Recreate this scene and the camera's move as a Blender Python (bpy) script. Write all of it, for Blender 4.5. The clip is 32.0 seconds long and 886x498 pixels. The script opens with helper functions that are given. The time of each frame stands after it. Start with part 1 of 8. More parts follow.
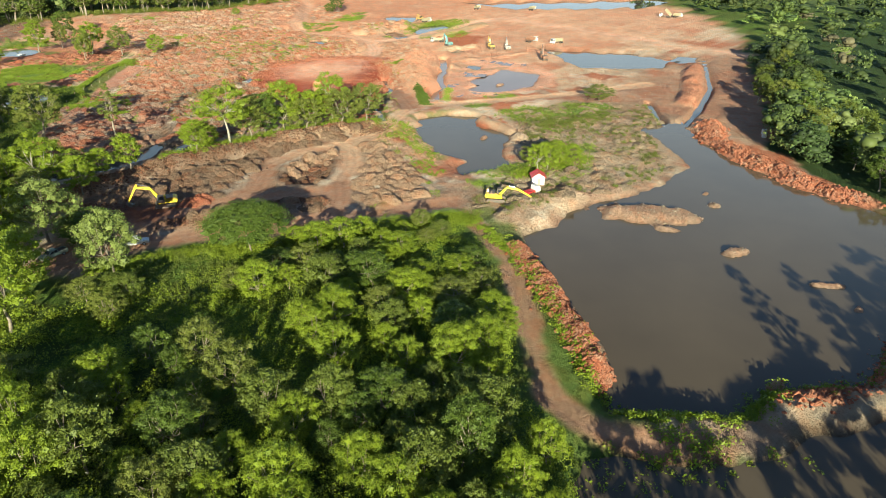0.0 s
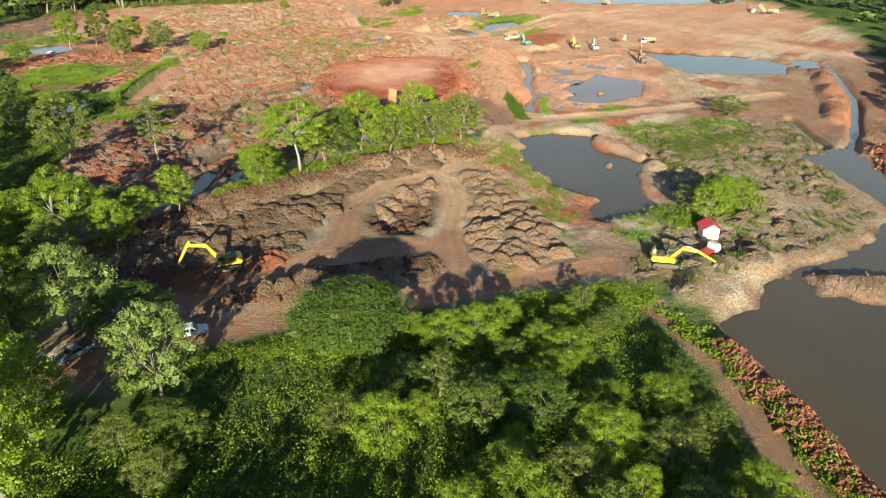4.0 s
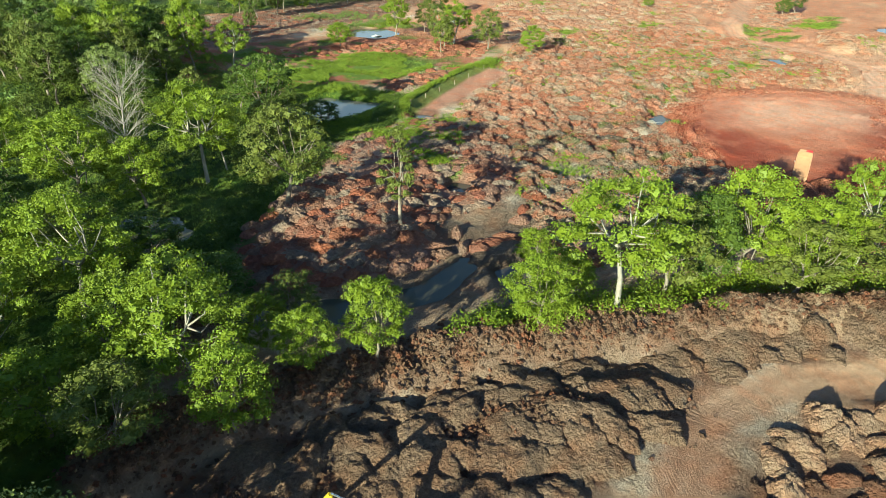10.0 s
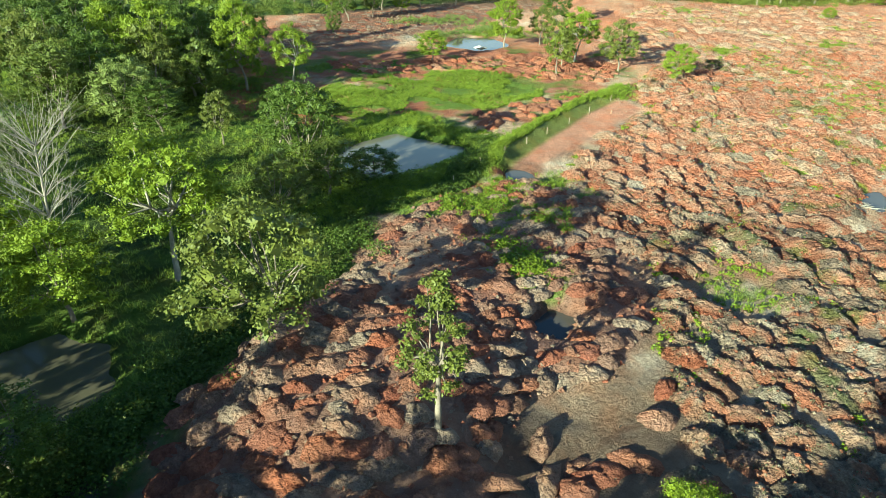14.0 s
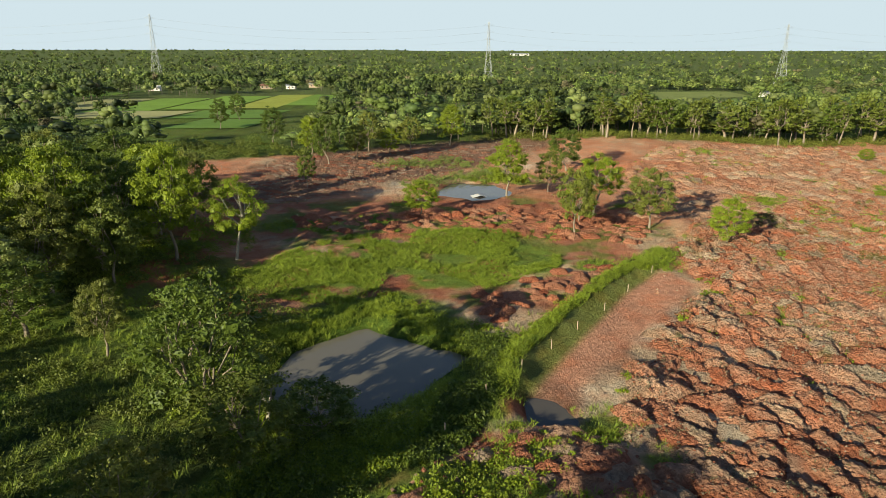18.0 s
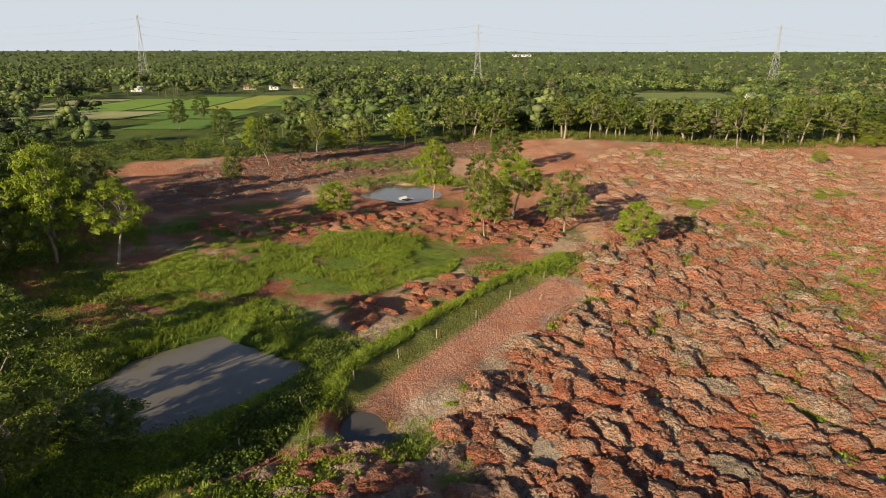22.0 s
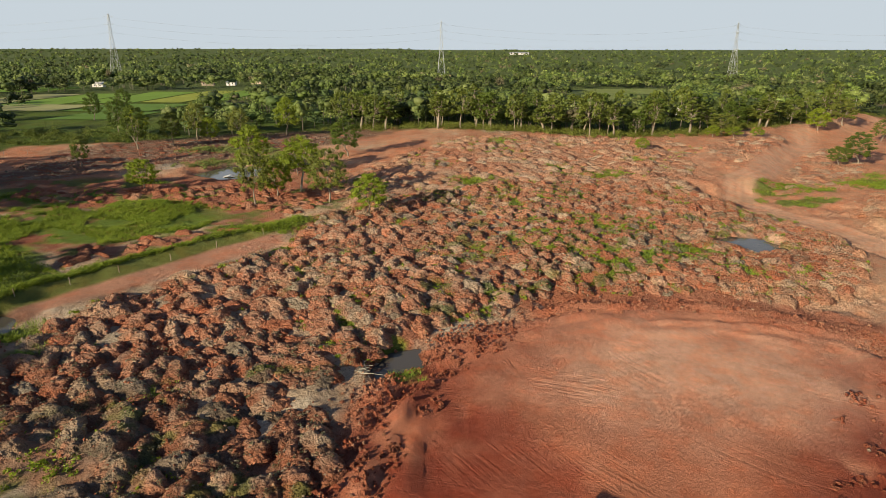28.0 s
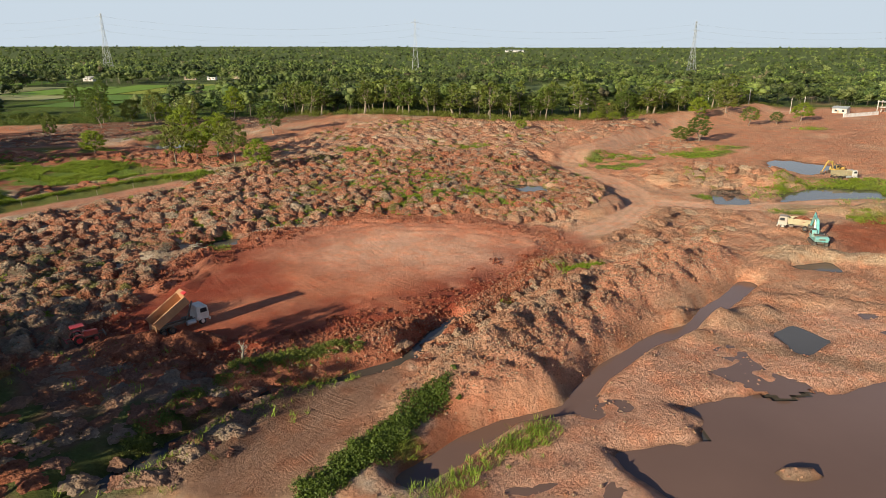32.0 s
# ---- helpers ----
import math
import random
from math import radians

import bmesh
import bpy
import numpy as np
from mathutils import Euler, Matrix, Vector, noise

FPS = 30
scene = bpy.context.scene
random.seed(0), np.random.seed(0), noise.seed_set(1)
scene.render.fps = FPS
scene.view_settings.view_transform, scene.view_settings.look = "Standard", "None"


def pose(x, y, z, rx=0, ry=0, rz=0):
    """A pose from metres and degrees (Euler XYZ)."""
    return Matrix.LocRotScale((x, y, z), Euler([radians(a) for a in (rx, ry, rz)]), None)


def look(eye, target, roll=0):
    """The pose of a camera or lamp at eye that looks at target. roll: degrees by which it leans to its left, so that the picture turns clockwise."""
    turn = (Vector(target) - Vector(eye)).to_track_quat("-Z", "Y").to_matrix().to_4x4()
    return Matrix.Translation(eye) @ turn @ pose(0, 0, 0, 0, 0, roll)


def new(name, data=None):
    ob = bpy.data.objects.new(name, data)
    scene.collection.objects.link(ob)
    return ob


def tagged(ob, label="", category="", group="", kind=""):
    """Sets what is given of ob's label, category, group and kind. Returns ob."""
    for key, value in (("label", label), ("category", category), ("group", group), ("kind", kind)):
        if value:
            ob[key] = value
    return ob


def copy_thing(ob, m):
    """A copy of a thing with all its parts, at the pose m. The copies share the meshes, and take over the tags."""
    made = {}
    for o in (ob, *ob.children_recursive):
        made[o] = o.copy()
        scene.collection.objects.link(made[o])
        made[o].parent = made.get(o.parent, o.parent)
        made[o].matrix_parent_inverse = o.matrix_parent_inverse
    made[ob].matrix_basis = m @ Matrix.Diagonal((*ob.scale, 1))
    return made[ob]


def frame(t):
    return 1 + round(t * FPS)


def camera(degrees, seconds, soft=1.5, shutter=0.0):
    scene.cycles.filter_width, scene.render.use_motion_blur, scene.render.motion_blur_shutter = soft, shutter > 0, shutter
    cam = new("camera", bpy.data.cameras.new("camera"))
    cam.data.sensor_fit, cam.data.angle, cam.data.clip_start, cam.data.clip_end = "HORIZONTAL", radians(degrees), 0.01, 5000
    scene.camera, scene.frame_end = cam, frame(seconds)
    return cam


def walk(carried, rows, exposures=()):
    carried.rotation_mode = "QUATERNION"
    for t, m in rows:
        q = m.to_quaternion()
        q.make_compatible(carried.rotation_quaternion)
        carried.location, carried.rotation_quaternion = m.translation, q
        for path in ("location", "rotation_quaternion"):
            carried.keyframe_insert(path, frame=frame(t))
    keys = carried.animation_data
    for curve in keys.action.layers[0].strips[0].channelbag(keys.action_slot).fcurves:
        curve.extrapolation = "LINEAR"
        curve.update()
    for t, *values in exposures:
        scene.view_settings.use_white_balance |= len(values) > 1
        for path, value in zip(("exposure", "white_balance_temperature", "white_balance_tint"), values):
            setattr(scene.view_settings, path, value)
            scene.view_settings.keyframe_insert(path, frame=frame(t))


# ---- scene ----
cam = camera(69.91, 32.0, soft=0.9)

# seconds, x, y, z, pitch, heading of the drone
PATH = [
    (0.0, pose(-62.37, -205.71, 60.70, 62.17, 0, -46.20)),
    (0.5, pose(-60.12, -200.28, 60.37, 62.08, 0, -46.29)),
    (1.0, pose(-58.07, -194.68, 59.97, 61.98, 0, -46.34)),
    (1.5, pose(-56.32, -188.92, 59.45, 61.91, 0, -46.38)),
    (2.0, pose(-54.75, -183.05, 58.82, 61.85, 0, -46.26)),
    (2.5, pose(-53.29, -177.16, 58.10, 61.77, 0, -45.94)),
    (3.0, pose(-51.82, -171.39, 57.32, 61.73, 0, -45.53)),
    (3.5, pose(-50.16, -165.70, 56.53, 61.67, 0, -45.03)),
    (5.5, pose(-39.83, -144.79, 52.95, 61.70, 0, -36.56)),
    (6.0, pose(-36.81, -139.53, 51.79, 61.78, 0, -34.26)),
    (6.5, pose(-33.79, -134.28, 50.62, 61.88, 0, -31.95)),
    (7.0, pose(-30.73, -129.05, 49.50, 61.97, 0, -29.56)),
    (7.5, pose(-27.63, -123.86, 48.51, 62.01, 0, -27.12)),
    (8.0, pose(-24.60, -118.73, 47.68, 62.03, 0, -24.64)),
    (8.5, pose(-21.73, -113.54, 46.95, 62.01, 0, -22.20)),
    (9.0, pose(-18.98, -108.21, 46.28, 61.94, 0, -19.74)),
    (9.5, pose(-16.33, -102.80, 45.68, 61.82, 0, -16.96)),
    (10.0, pose(-13.88, -97.37, 45.18, 61.63, 0, -13.86)),
    (10.5, pose(-11.68, -91.97, 44.67, 61.44, 0, -10.72)),
    (11.0, pose(-9.66, -86.55, 44.03, 61.33, 0, -7.60)),
    (11.5, pose(-7.78, -81.00, 43.26, 61.29, 0, -4.70)),
    (12.0, pose(-6.08, -75.33, 42.54, 61.25, 0, -3.20)),
    (12.5, pose(-4.58, -69.62, 42.05, 61.31, 0, -3.00)),
    (13.0, pose(-3.39, -63.91, 41.78, 61.36, 0, -3.03)),
    (13.5, pose(-2.50, -58.15, 41.59, 61.39, 0, -3.23)),
    (15.5, pose(0.33, -37.95, 41.57, 62.77, 0, -3.09)),
    (16.0, pose(0.86, -31.77, 40.62, 64.92, 0, -3.13)),
    (16.5, pose(1.05, -25.72, 39.93, 67.19, 0, -3.40)),
    (17.0, pose(1.15, -20.63, 39.56, 69.43, 0, -3.51)),
    (17.5, pose(1.28, -16.91, 39.37, 71.51, 0, -3.57)),
    (18.0, pose(1.55, -14.31, 39.24, 72.56, 0, -3.58)),
    (18.5, pose(2.27, -12.59, 39.14, 72.68, 0, -3.53)),
    (19.0, pose(3.51, -11.61, 39.09, 72.66, 0, -3.43)),
    (19.5, pose(5.20, -11.16, 39.02, 72.67, 0, -3.46)),
    (20.0, pose(7.43, -11.09, 38.96, 72.69, 0, -3.46)),
    (20.5, pose(10.34, -11.26, 38.92, 72.65, 0, -3.39)),
    (21.0, pose(13.83, -11.56, 38.87, 72.65, 0, -3.26)),
    (21.5, pose(17.74, -11.93, 38.83, 72.64, 0, -3.11)),
    (22.0, pose(21.93, -12.28, 38.82, 72.65, 0, -3.04)),
    (22.5, pose(26.41, -12.58, 38.83, 72.65, 0, -2.97)),
    (23.0, pose(31.22, -12.85, 38.84, 72.62, 0, -2.88)),
    (23.5, pose(36.24, -13.14, 38.85, 72.63, 0, -2.76)),
    (24.0, pose(41.05, -13.60, 38.88, 72.62, 0, -2.76)),
    (24.5, pose(45.33, -14.45, 38.87, 72.65, 0, -2.70)),
    (25.0, pose(49.05, -15.74, 38.66, 72.63, 0, -2.62)),
    (25.5, pose(52.39, -17.35, 38.15, 72.59, 0, -2.59)),
    (27.5, pose(70.39, -32.49, 38.11, 72.53, 0, -2.27)),
    (28.0, pose(75.83, -37.70, 38.13, 72.49, 0, -2.21)),
    (28.5, pose(81.34, -43.06, 38.05, 72.45, 0, -2.20)),
    (29.0, pose(87.06, -48.65, 37.94, 72.43, 0, -2.22)),
    (29.5, pose(92.98, -54.49, 37.87, 72.39, 0, -2.07)),
    (30.0, pose(98.68, -60.69, 37.84, 72.37, 0, -2.04)),
    (30.5, pose(103.61, -67.37, 37.79, 72.34, 0, -2.04)),
    (31.0, pose(107.67, -74.45, 37.74, 72.30, 0, -2.00)),
    (31.5, pose(110.96, -81.39, 37.69, 72.29, 0, -1.93)),
    (32.0, pose(113.72, -87.77, 37.66, 72.30, 0, -1.81)),
]
# the drone's camera stops down as the bright sky comes into view
EXPOSURES = [(0, 1.33, 5700, -5), (6, 1.2, 5500, -9), (9, 1.28, 5300, -12), (11, 1.48, 5250, -15), (13, 1.68, 5200, -19), (15.5, 1.6, 5200, -19), (17, 1.45, 5450, -12), (18.3, 0.74, 6350, 3), (22, 0.72, 6550, 11), (25, 0.6, 6450, 8), (28, 0.58, 6400, 8), (30.5, 0.66, 6250, 8), (32, 0.66, 6150, 8)]
walk(cam, PATH, exposures=EXPOSURES)

# ---- world and sun ----
SUN_EL, SUN_AZ = radians(16.8), radians(225)
world = bpy.data.worlds.new("sky")
scene.world = world
world.use_nodes = True
wn = world.node_tree
sky = wn.nodes.new("ShaderNodeTexSky")
sky.sky_type, sky.sun_disc = "NISHITA", False
sky.sun_elevation, sky.sun_rotation = SUN_EL, SUN_AZ
sky.air_density, sky.dust_density, sky.ozone_density = 0.8, 0.15, 3.0
bg = wn.nodes["Background"]
bg.inputs["Strength"].default_value = 0.05
tint = wn.nodes.new("ShaderNodeVectorMath")
tint.operation = "MULTIPLY"
tint.inputs[1].default_value = (0.96, 1.0, 1.12)
wn.links.new(sky.outputs[0], tint.inputs[0])
# pale haze low over the horizon, clear sky above it
where = wn.nodes.new("ShaderNodeTexCoord")
parts = wn.nodes.new("ShaderNodeSeparateXYZ")
rise = wn.nodes.new("ShaderNodeMapRange")
rise.interpolation_type = "SMOOTHSTEP"
rise.inputs["From Min"].default_value, rise.inputs["From Max"].default_value = 0.08, 0.62
haze = wn.nodes.new("ShaderNodeMix")
haze.data_type = "RGBA"
haze.inputs[6].default_value = (7.9, 8.65, 9.3, 1)
wn.links.new(where.outputs["Generated"], parts.inputs[0])
wn.links.new(parts.outputs["Z"], rise.inputs["Value"])
wn.links.new(rise.outputs[0], haze.inputs[0])
wn.links.new(tint.outputs[0], haze.inputs[7])
wn.links.new(haze.outputs[2], bg.inputs["Color"])
sun_data = bpy.data.lights.new("sun", "SUN")
sun_data.energy, sun_data.angle, sun_data.color = 5.0, radians(0.53), (1.0, 0.87, 0.63)
sun = new("sun", sun_data)
to_sun = Vector((math.sin(SUN_AZ) * math.cos(SUN_EL), math.cos(SUN_AZ) * math.cos(SUN_EL), math.sin(SUN_EL)))
sun.matrix_world = look(to_sun * 300, (0, 0, 0))

# ---- materials ----
def material(name, colour, rough=0.9, vary=0.25, scale=2.0, bump=0.3, fine=14.0, metal=0.0, attribute="", island=None,
             second=None, spec=0.3, bump_scale=None, sheen=0.0, translucent=0.0):
    """A worn surface: two scales of noise over a base colour, with relief. attribute: a colour layer as base.
    island: colours from which each loose piece takes one. second: a colour that blotches the first."""
    m = bpy.data.materials.new(name)
    m.use_nodes = True
    t = m.node_tree
    n, l = t.nodes, t.links
    b = n["Principled BSDF"]
    geo = n.new("ShaderNodeNewGeometry")
    src = None
    if attribute:
        a = n.new("ShaderNodeVertexColor")
        a.layer_name = attribute
        src = a.outputs["Color"]
    elif island:
        r = n.new("ShaderNodeValToRGB")
        r.color_ramp.interpolation = "LINEAR"
        while len(r.color_ramp.elements) < len(island):
            r.color_ramp.elements.new(0.5)
        for i, c in enumerate(island):
            r.color_ramp.elements[i].position = i / max(1, len(island) - 1)
            r.color_ramp.elements[i].color = (*c, 1)
        l.new(geo.outputs["Random Per Island"], r.inputs[0])
        src = r.outputs["Color"]
    else:
        c = n.new("ShaderNodeRGB")
        c.outputs[0].default_value = (*colour, 1)
        src = c.outputs[0]

    def noise_of(s, detail):
        x = n.new("ShaderNodeTexNoise")
        x.inputs["Scale"].default_value, x.inputs["Detail"].default_value = s, detail
        l.new(geo.outputs["Position"], x.inputs["Vector"])
        return x
    big, small = noise_of(scale * 0.12, 3), noise_of(scale, 5)
    if second:
        ramp = n.new("ShaderNodeMapRange")
        ramp.inputs["From Min"].default_value, ramp.inputs["From Max"].default_value = 0.45, 0.62
        l.new(noise_of(scale * 0.35, 4).outputs["Fac"], ramp.inputs["Value"])
        mix = n.new("ShaderNodeMix")
        mix.data_type = "RGBA"
        mix.inputs[7].default_value = (*second, 1)
        l.new(ramp.outputs[0], mix.inputs[0])
        l.new(src, mix.inputs[6])
        src = mix.outputs[2]
    add = n.new("ShaderNodeMath")
    add.operation = "ADD"
    l.new(big.outputs["Fac"], add.inputs[0])
    l.new(small.outputs["Fac"], add.inputs[1])
    mr = n.new("ShaderNodeMapRange")
    mr.inputs["From Min"].default_value, mr.inputs["From Max"].default_value = 0.7, 1.3
    mr.inputs["To Min"].default_value, mr.inputs["To Max"].default_value = 1 - vary, 1 + vary
    l.new(add.outputs[0], mr.inputs["Value"])
    mul = n.new("ShaderNodeVectorMath")
    mul.operation = "SCALE"
    l.new(src, mul.inputs[0])
    l.new(mr.outputs[0], mul.inputs["Scale"])
    l.new(mul.outputs[0], b.inputs["Base Color"])
    b.inputs["Roughness"].default_value, b.inputs["Metallic"].default_value = rough, metal
    b.inputs["Specular IOR Level"].default_value = spec
    if translucent:
        tr = n.new("ShaderNodeBsdfTranslucent")
        l.new(mul.outputs[0], tr.inputs["Color"])
        ms = n.new("ShaderNodeMixShader")
        ms.inputs[0].default_value = translucent
        l.new(b.outputs[0], ms.inputs[1])
        l.new(tr.outputs[0], ms.inputs[2])
        l.new(ms.outputs[0], n["Material Output"].inputs["Surface"])
    if bump:
        bp = n.new("ShaderNodeBump")
        bp.inputs["Strength"].default_value, bp.inputs["Distance"].default_value = bump, bump_scale or 0.3
        rel = noise_of(0.75 * scale, 12)
        rel.inputs["Roughness"].default_value = 0.74
        l.new(rel.outputs["Fac"], bp.inputs["Height"])
        l.new(bp.outputs[0], b.inputs["Normal"])
    return m


RED, BRIGHT, TAN = (0.42, 0.155, 0.083), (0.50, 0.21, 0.115), (0.58, 0.41, 0.27)
PALE, GREY, DARK = (0.66, 0.53, 0.39), (0.27, 0.205, 0.15), (0.15, 0.085, 0.055)
GRASS, LUSH, SCRUB = (0.115, 0.145, 0.030), (0.11, 0.165, 0.025), (0.065, 0.088, 0.020)


def earth(name, attribute="", island=None, crumb=1.0, tracks=False):
    """Loose soil: crumbs and clods as cells at two sizes, cracks, dry and damp blotches; wheel marks where the layer's alpha says so."""
    m = bpy.data.materials.new(name)
    m.use_nodes = True
    n, l = m.node_tree.nodes, m.node_tree.links
    b = n["Principled BSDF"]
    b.inputs["Roughness"].default_value, b.inputs["Specular IOR Level"].default_value = 0.96, 0.12
    geo = n.new("ShaderNodeNewGeometry")

    def tex(kind, scale, **more):
        x = n.new(kind)
        x.inputs["Scale"].default_value = scale
        for k, v in more.items():
            x.inputs[k].default_value = v
        l.new(geo.outputs["Position"], x.inputs["Vector"])
        return x

    def maths(op, a, b_):
        x = n.new("ShaderNodeMath")
        x.operation = op
        for i, q in enumerate((a, b_)):
            if isinstance(q, (int, float)):
                x.inputs[i].default_value = q
            else:
                l.new(q, x.inputs[i])
        return x.outputs[0]
    rough_part = None
    if attribute:
        c = n.new("ShaderNodeVertexColor")
        c.layer_name = attribute
        src = c.outputs["Color"]
        rough_part = maths("SUBTRACT", 1.0, c.outputs["Alpha"]) if tracks else None
    else:
        r = n.new("ShaderNodeValToRGB")
        while len(r.color_ramp.elements) < len(island):
            r.color_ramp.elements.new(0.5)
        for i, q in enumerate(island):
            r.color_ramp.elements[i].position = i / (len(island) - 1)
            r.color_ramp.elements[i].color = (*q, 1)
        l.new(geo.outputs["Random Per Island"], r.inputs[0])
        src = r.outputs["Color"]
    big, mid = tex("ShaderNodeTexNoise", 0.16, Detail=4.0), tex("ShaderNodeTexNoise", 1.1, Detail=8.0, Roughness=0.7)
    cells, small = tex("ShaderNodeTexVoronoi", 2.6), tex("ShaderNodeTexVoronoi", 6.5)
    fine = tex("ShaderNodeTexNoise", 7.0, Detail=6.0, Roughness=0.75)
    tone = maths("ADD", maths("MULTIPLY", big.outputs["Fac"], 0.55), maths("MULTIPLY", mid.outputs["Fac"], 0.65))
    crack = maths("MULTIPLY", maths("ADD", cells.outputs["Distance"], small.outputs["Distance"]), -0.30 * crumb)
    tone = maths("ADD", maths("ADD", tone, maths("MULTIPLY", fine.outputs["Fac"], 0.5)), 0.34)
    if rough_part is not None:
        crack = maths("MULTIPLY", crack, maths("ADD", maths("MULTIPLY", rough_part, 0.8), 0.2))
    tone = maths("ADD", tone, crack)
    if tracks:
        # streaks left by turning wheels: noise drawn out along wide arcs
        far_1, far_2 = (n.new("ShaderNodeVectorMath") for _ in range(2))
        for node, centre in ((far_1, (60.0, -70.0, 0.0)), (far_2, (150.0, 60.0, 0.0))):
            node.operation = "DISTANCE"
            node.inputs[1].default_value = centre
            l.new(geo.outputs["Position"], node.inputs[0])
        streaks = []
        for d1, d2 in ((1.5, 0.10), (0.09, 1.3)):
            xyz = n.new("ShaderNodeCombineXYZ")
            l.new(maths("MULTIPLY", far_1.outputs["Value"], d1), xyz.inputs[0])
            l.new(maths("MULTIPLY", far_2.outputs["Value"], d2), xyz.inputs[1])
            s_ = n.new("ShaderNodeTexNoise")
            s_.inputs["Scale"].default_value, s_.inputs["Detail"].default_value, s_.inputs["Distortion"].default_value = 0.9, 5.0, 2.2
            l.new(xyz.outputs[0], s_.inputs["Vector"])
            streaks.append(s_.outputs["Fac"])
        pick = n.new("ShaderNodeMapRange")
        pick.inputs["From Min"].default_value, pick.inputs["From Max"].default_value = 0.44, 0.56
        l.new(tex("ShaderNodeTexNoise", 0.05, Detail=2.0).outputs["Fac"], pick.inputs["Value"])
        worn = n.new("ShaderNodeMix")
        l.new(pick.outputs[0], worn.inputs[0])
        l.new(streaks[0], worn.inputs[2])
        l.new(streaks[1], worn.inputs[3])
        patch = n.new("ShaderNodeMapRange")
        patch.inputs["From Min"].default_value, patch.inputs["From Max"].default_value = 0.46, 0.6
        l.new(tex("ShaderNodeTexNoise", 0.11, Detail=3.0).outputs["Fac"], patch.inputs["Value"])
        mark = maths("MULTIPLY", maths("MULTIPLY", maths("SUBTRACT", worn.outputs[0], 0.5), c.outputs["Alpha"]), patch.outputs[0])
        tone = maths("ADD", tone, maths("MULTIPLY", mark, 0.75))
    mul = n.new("ShaderNodeVectorMath")
    mul.operation = "SCALE"
    for seed_scale, lo, hi, tint_ in ((0.35, 0.46, 0.66, (1.06, 0.90, 0.82)), (0.9, 0.5, 0.7, (1.05, 1.1, 1.15))):
        blot = n.new("ShaderNodeMapRange")
        blot.inputs["From Min"].default_value, blot.inputs["From Max"].default_value = lo, hi
        l.new(tex("ShaderNodeTexNoise", seed_scale, Detail=3.0, Roughness=0.5).outputs["Fac"], blot.inputs["Value"])
        hue = n.new("ShaderNodeMix")
        hue.data_type, hue.blend_type = "RGBA", "MULTIPLY"
        hue.inputs[7].default_value = (*tint_, 1)
        l.new(blot.outputs[0], hue.inputs[0])
        l.new(src, hue.inputs[6])
        src = hue.outputs[2]
    l.new(src, mul.inputs[0])
    l.new(tone, mul.inputs["Scale"])
    l.new(mul.outputs[0], b.inputs["Base Color"])
    hgt = maths("ADD", maths("MULTIPLY", mid.outputs["Fac"], 0.75 if tracks else 0.5), maths("MULTIPLY", cells.outputs["Distance"], -0.20 * crumb))
    hgt = maths("ADD", hgt, maths("MULTIPLY", small.outputs["Distance"], -0.10 * crumb))
    if rough_part is not None:
        hgt = maths("MULTIPLY", hgt, maths("ADD", maths("MULTIPLY", rough_part, 0.72), 0.28))
        hgt = maths("ADD", hgt, maths("MULTIPLY", mark, 0.28))
    hgt = maths("ADD", hgt, maths("MULTIPLY", fine.outputs["Fac"], 0.18))
    bp = n.new("ShaderNodeBump")
    bp.inputs["Strength"].default_value, bp.inputs["Distance"].default_value = 1.0, 1.6 if tracks else 1.9
    l.new(hgt, bp.inputs["Height"])
    l.new(bp.outputs[0], b.inputs["Normal"])
    return m


M_GROUND = earth("earth", "soil", crumb=0.3, tracks=True)
M_HEAP = earth("dumped_soil", "soil", crumb=1.1)
M_HEAP_TAN = earth("dry_spoil", island=[(0.48, 0.35, 0.235), (0.54, 0.42, 0.30), (0.40, 0.29, 0.20), (0.43, 0.27, 0.17), (0.34, 0.26, 0.18), (0.50, 0.385, 0.28)])
M_SHELF = earth("spit_soil", island=[(0.37, 0.27, 0.175), (0.31, 0.22, 0.145), (0.43, 0.32, 0.21), (0.35, 0.23, 0.145)])
M_HEAP_BROWN = earth("brown_spoil", island=[(0.21, 0.122, 0.076), (0.155, 0.09, 0.057), (0.245, 0.145, 0.088), (0.29, 0.185, 0.118), (0.30, 0.13, 0.072), (0.19, 0.11, 0.07)])
M_HEAP_RED = earth("red_clods", island=[(0.48, 0.18, 0.098), (0.50, 0.215, 0.125), (0.40, 0.14, 0.078), (0.53, 0.29, 0.185)])
M_PAD_CLOD = earth("pad_clods", island=[(0.36, 0.11, 0.06), (0.30, 0.085, 0.046), (0.44, 0.16, 0.09), (0.40, 0.135, 0.075)])
M_CLAY = earth("mixed_clay", island=[(0.58, 0.34, 0.215), (0.55, 0.26, 0.15), (0.62, 0.43, 0.29), (0.50, 0.215, 0.125)])
M_HEAP_OLD = earth("old_spoil_soil", island=[(0.33, 0.20, 0.145), (0.40, 0.155, 0.095), (0.40, 0.29, 0.21), (0.43, 0.30, 0.215), (0.36, 0.135, 0.085), (0.45, 0.18, 0.10), (0.36, 0.24, 0.17)])
M_BARK = material("bark", (0.25, 0.2, 0.15), 0.9, 0.35, 4, 0.6, 30, spec=0.2)
M_PALEBARK = material("pale_bark", (0.33, 0.285, 0.225), 0.85, 0.25, 4, 0.5, 30, spec=0.2)


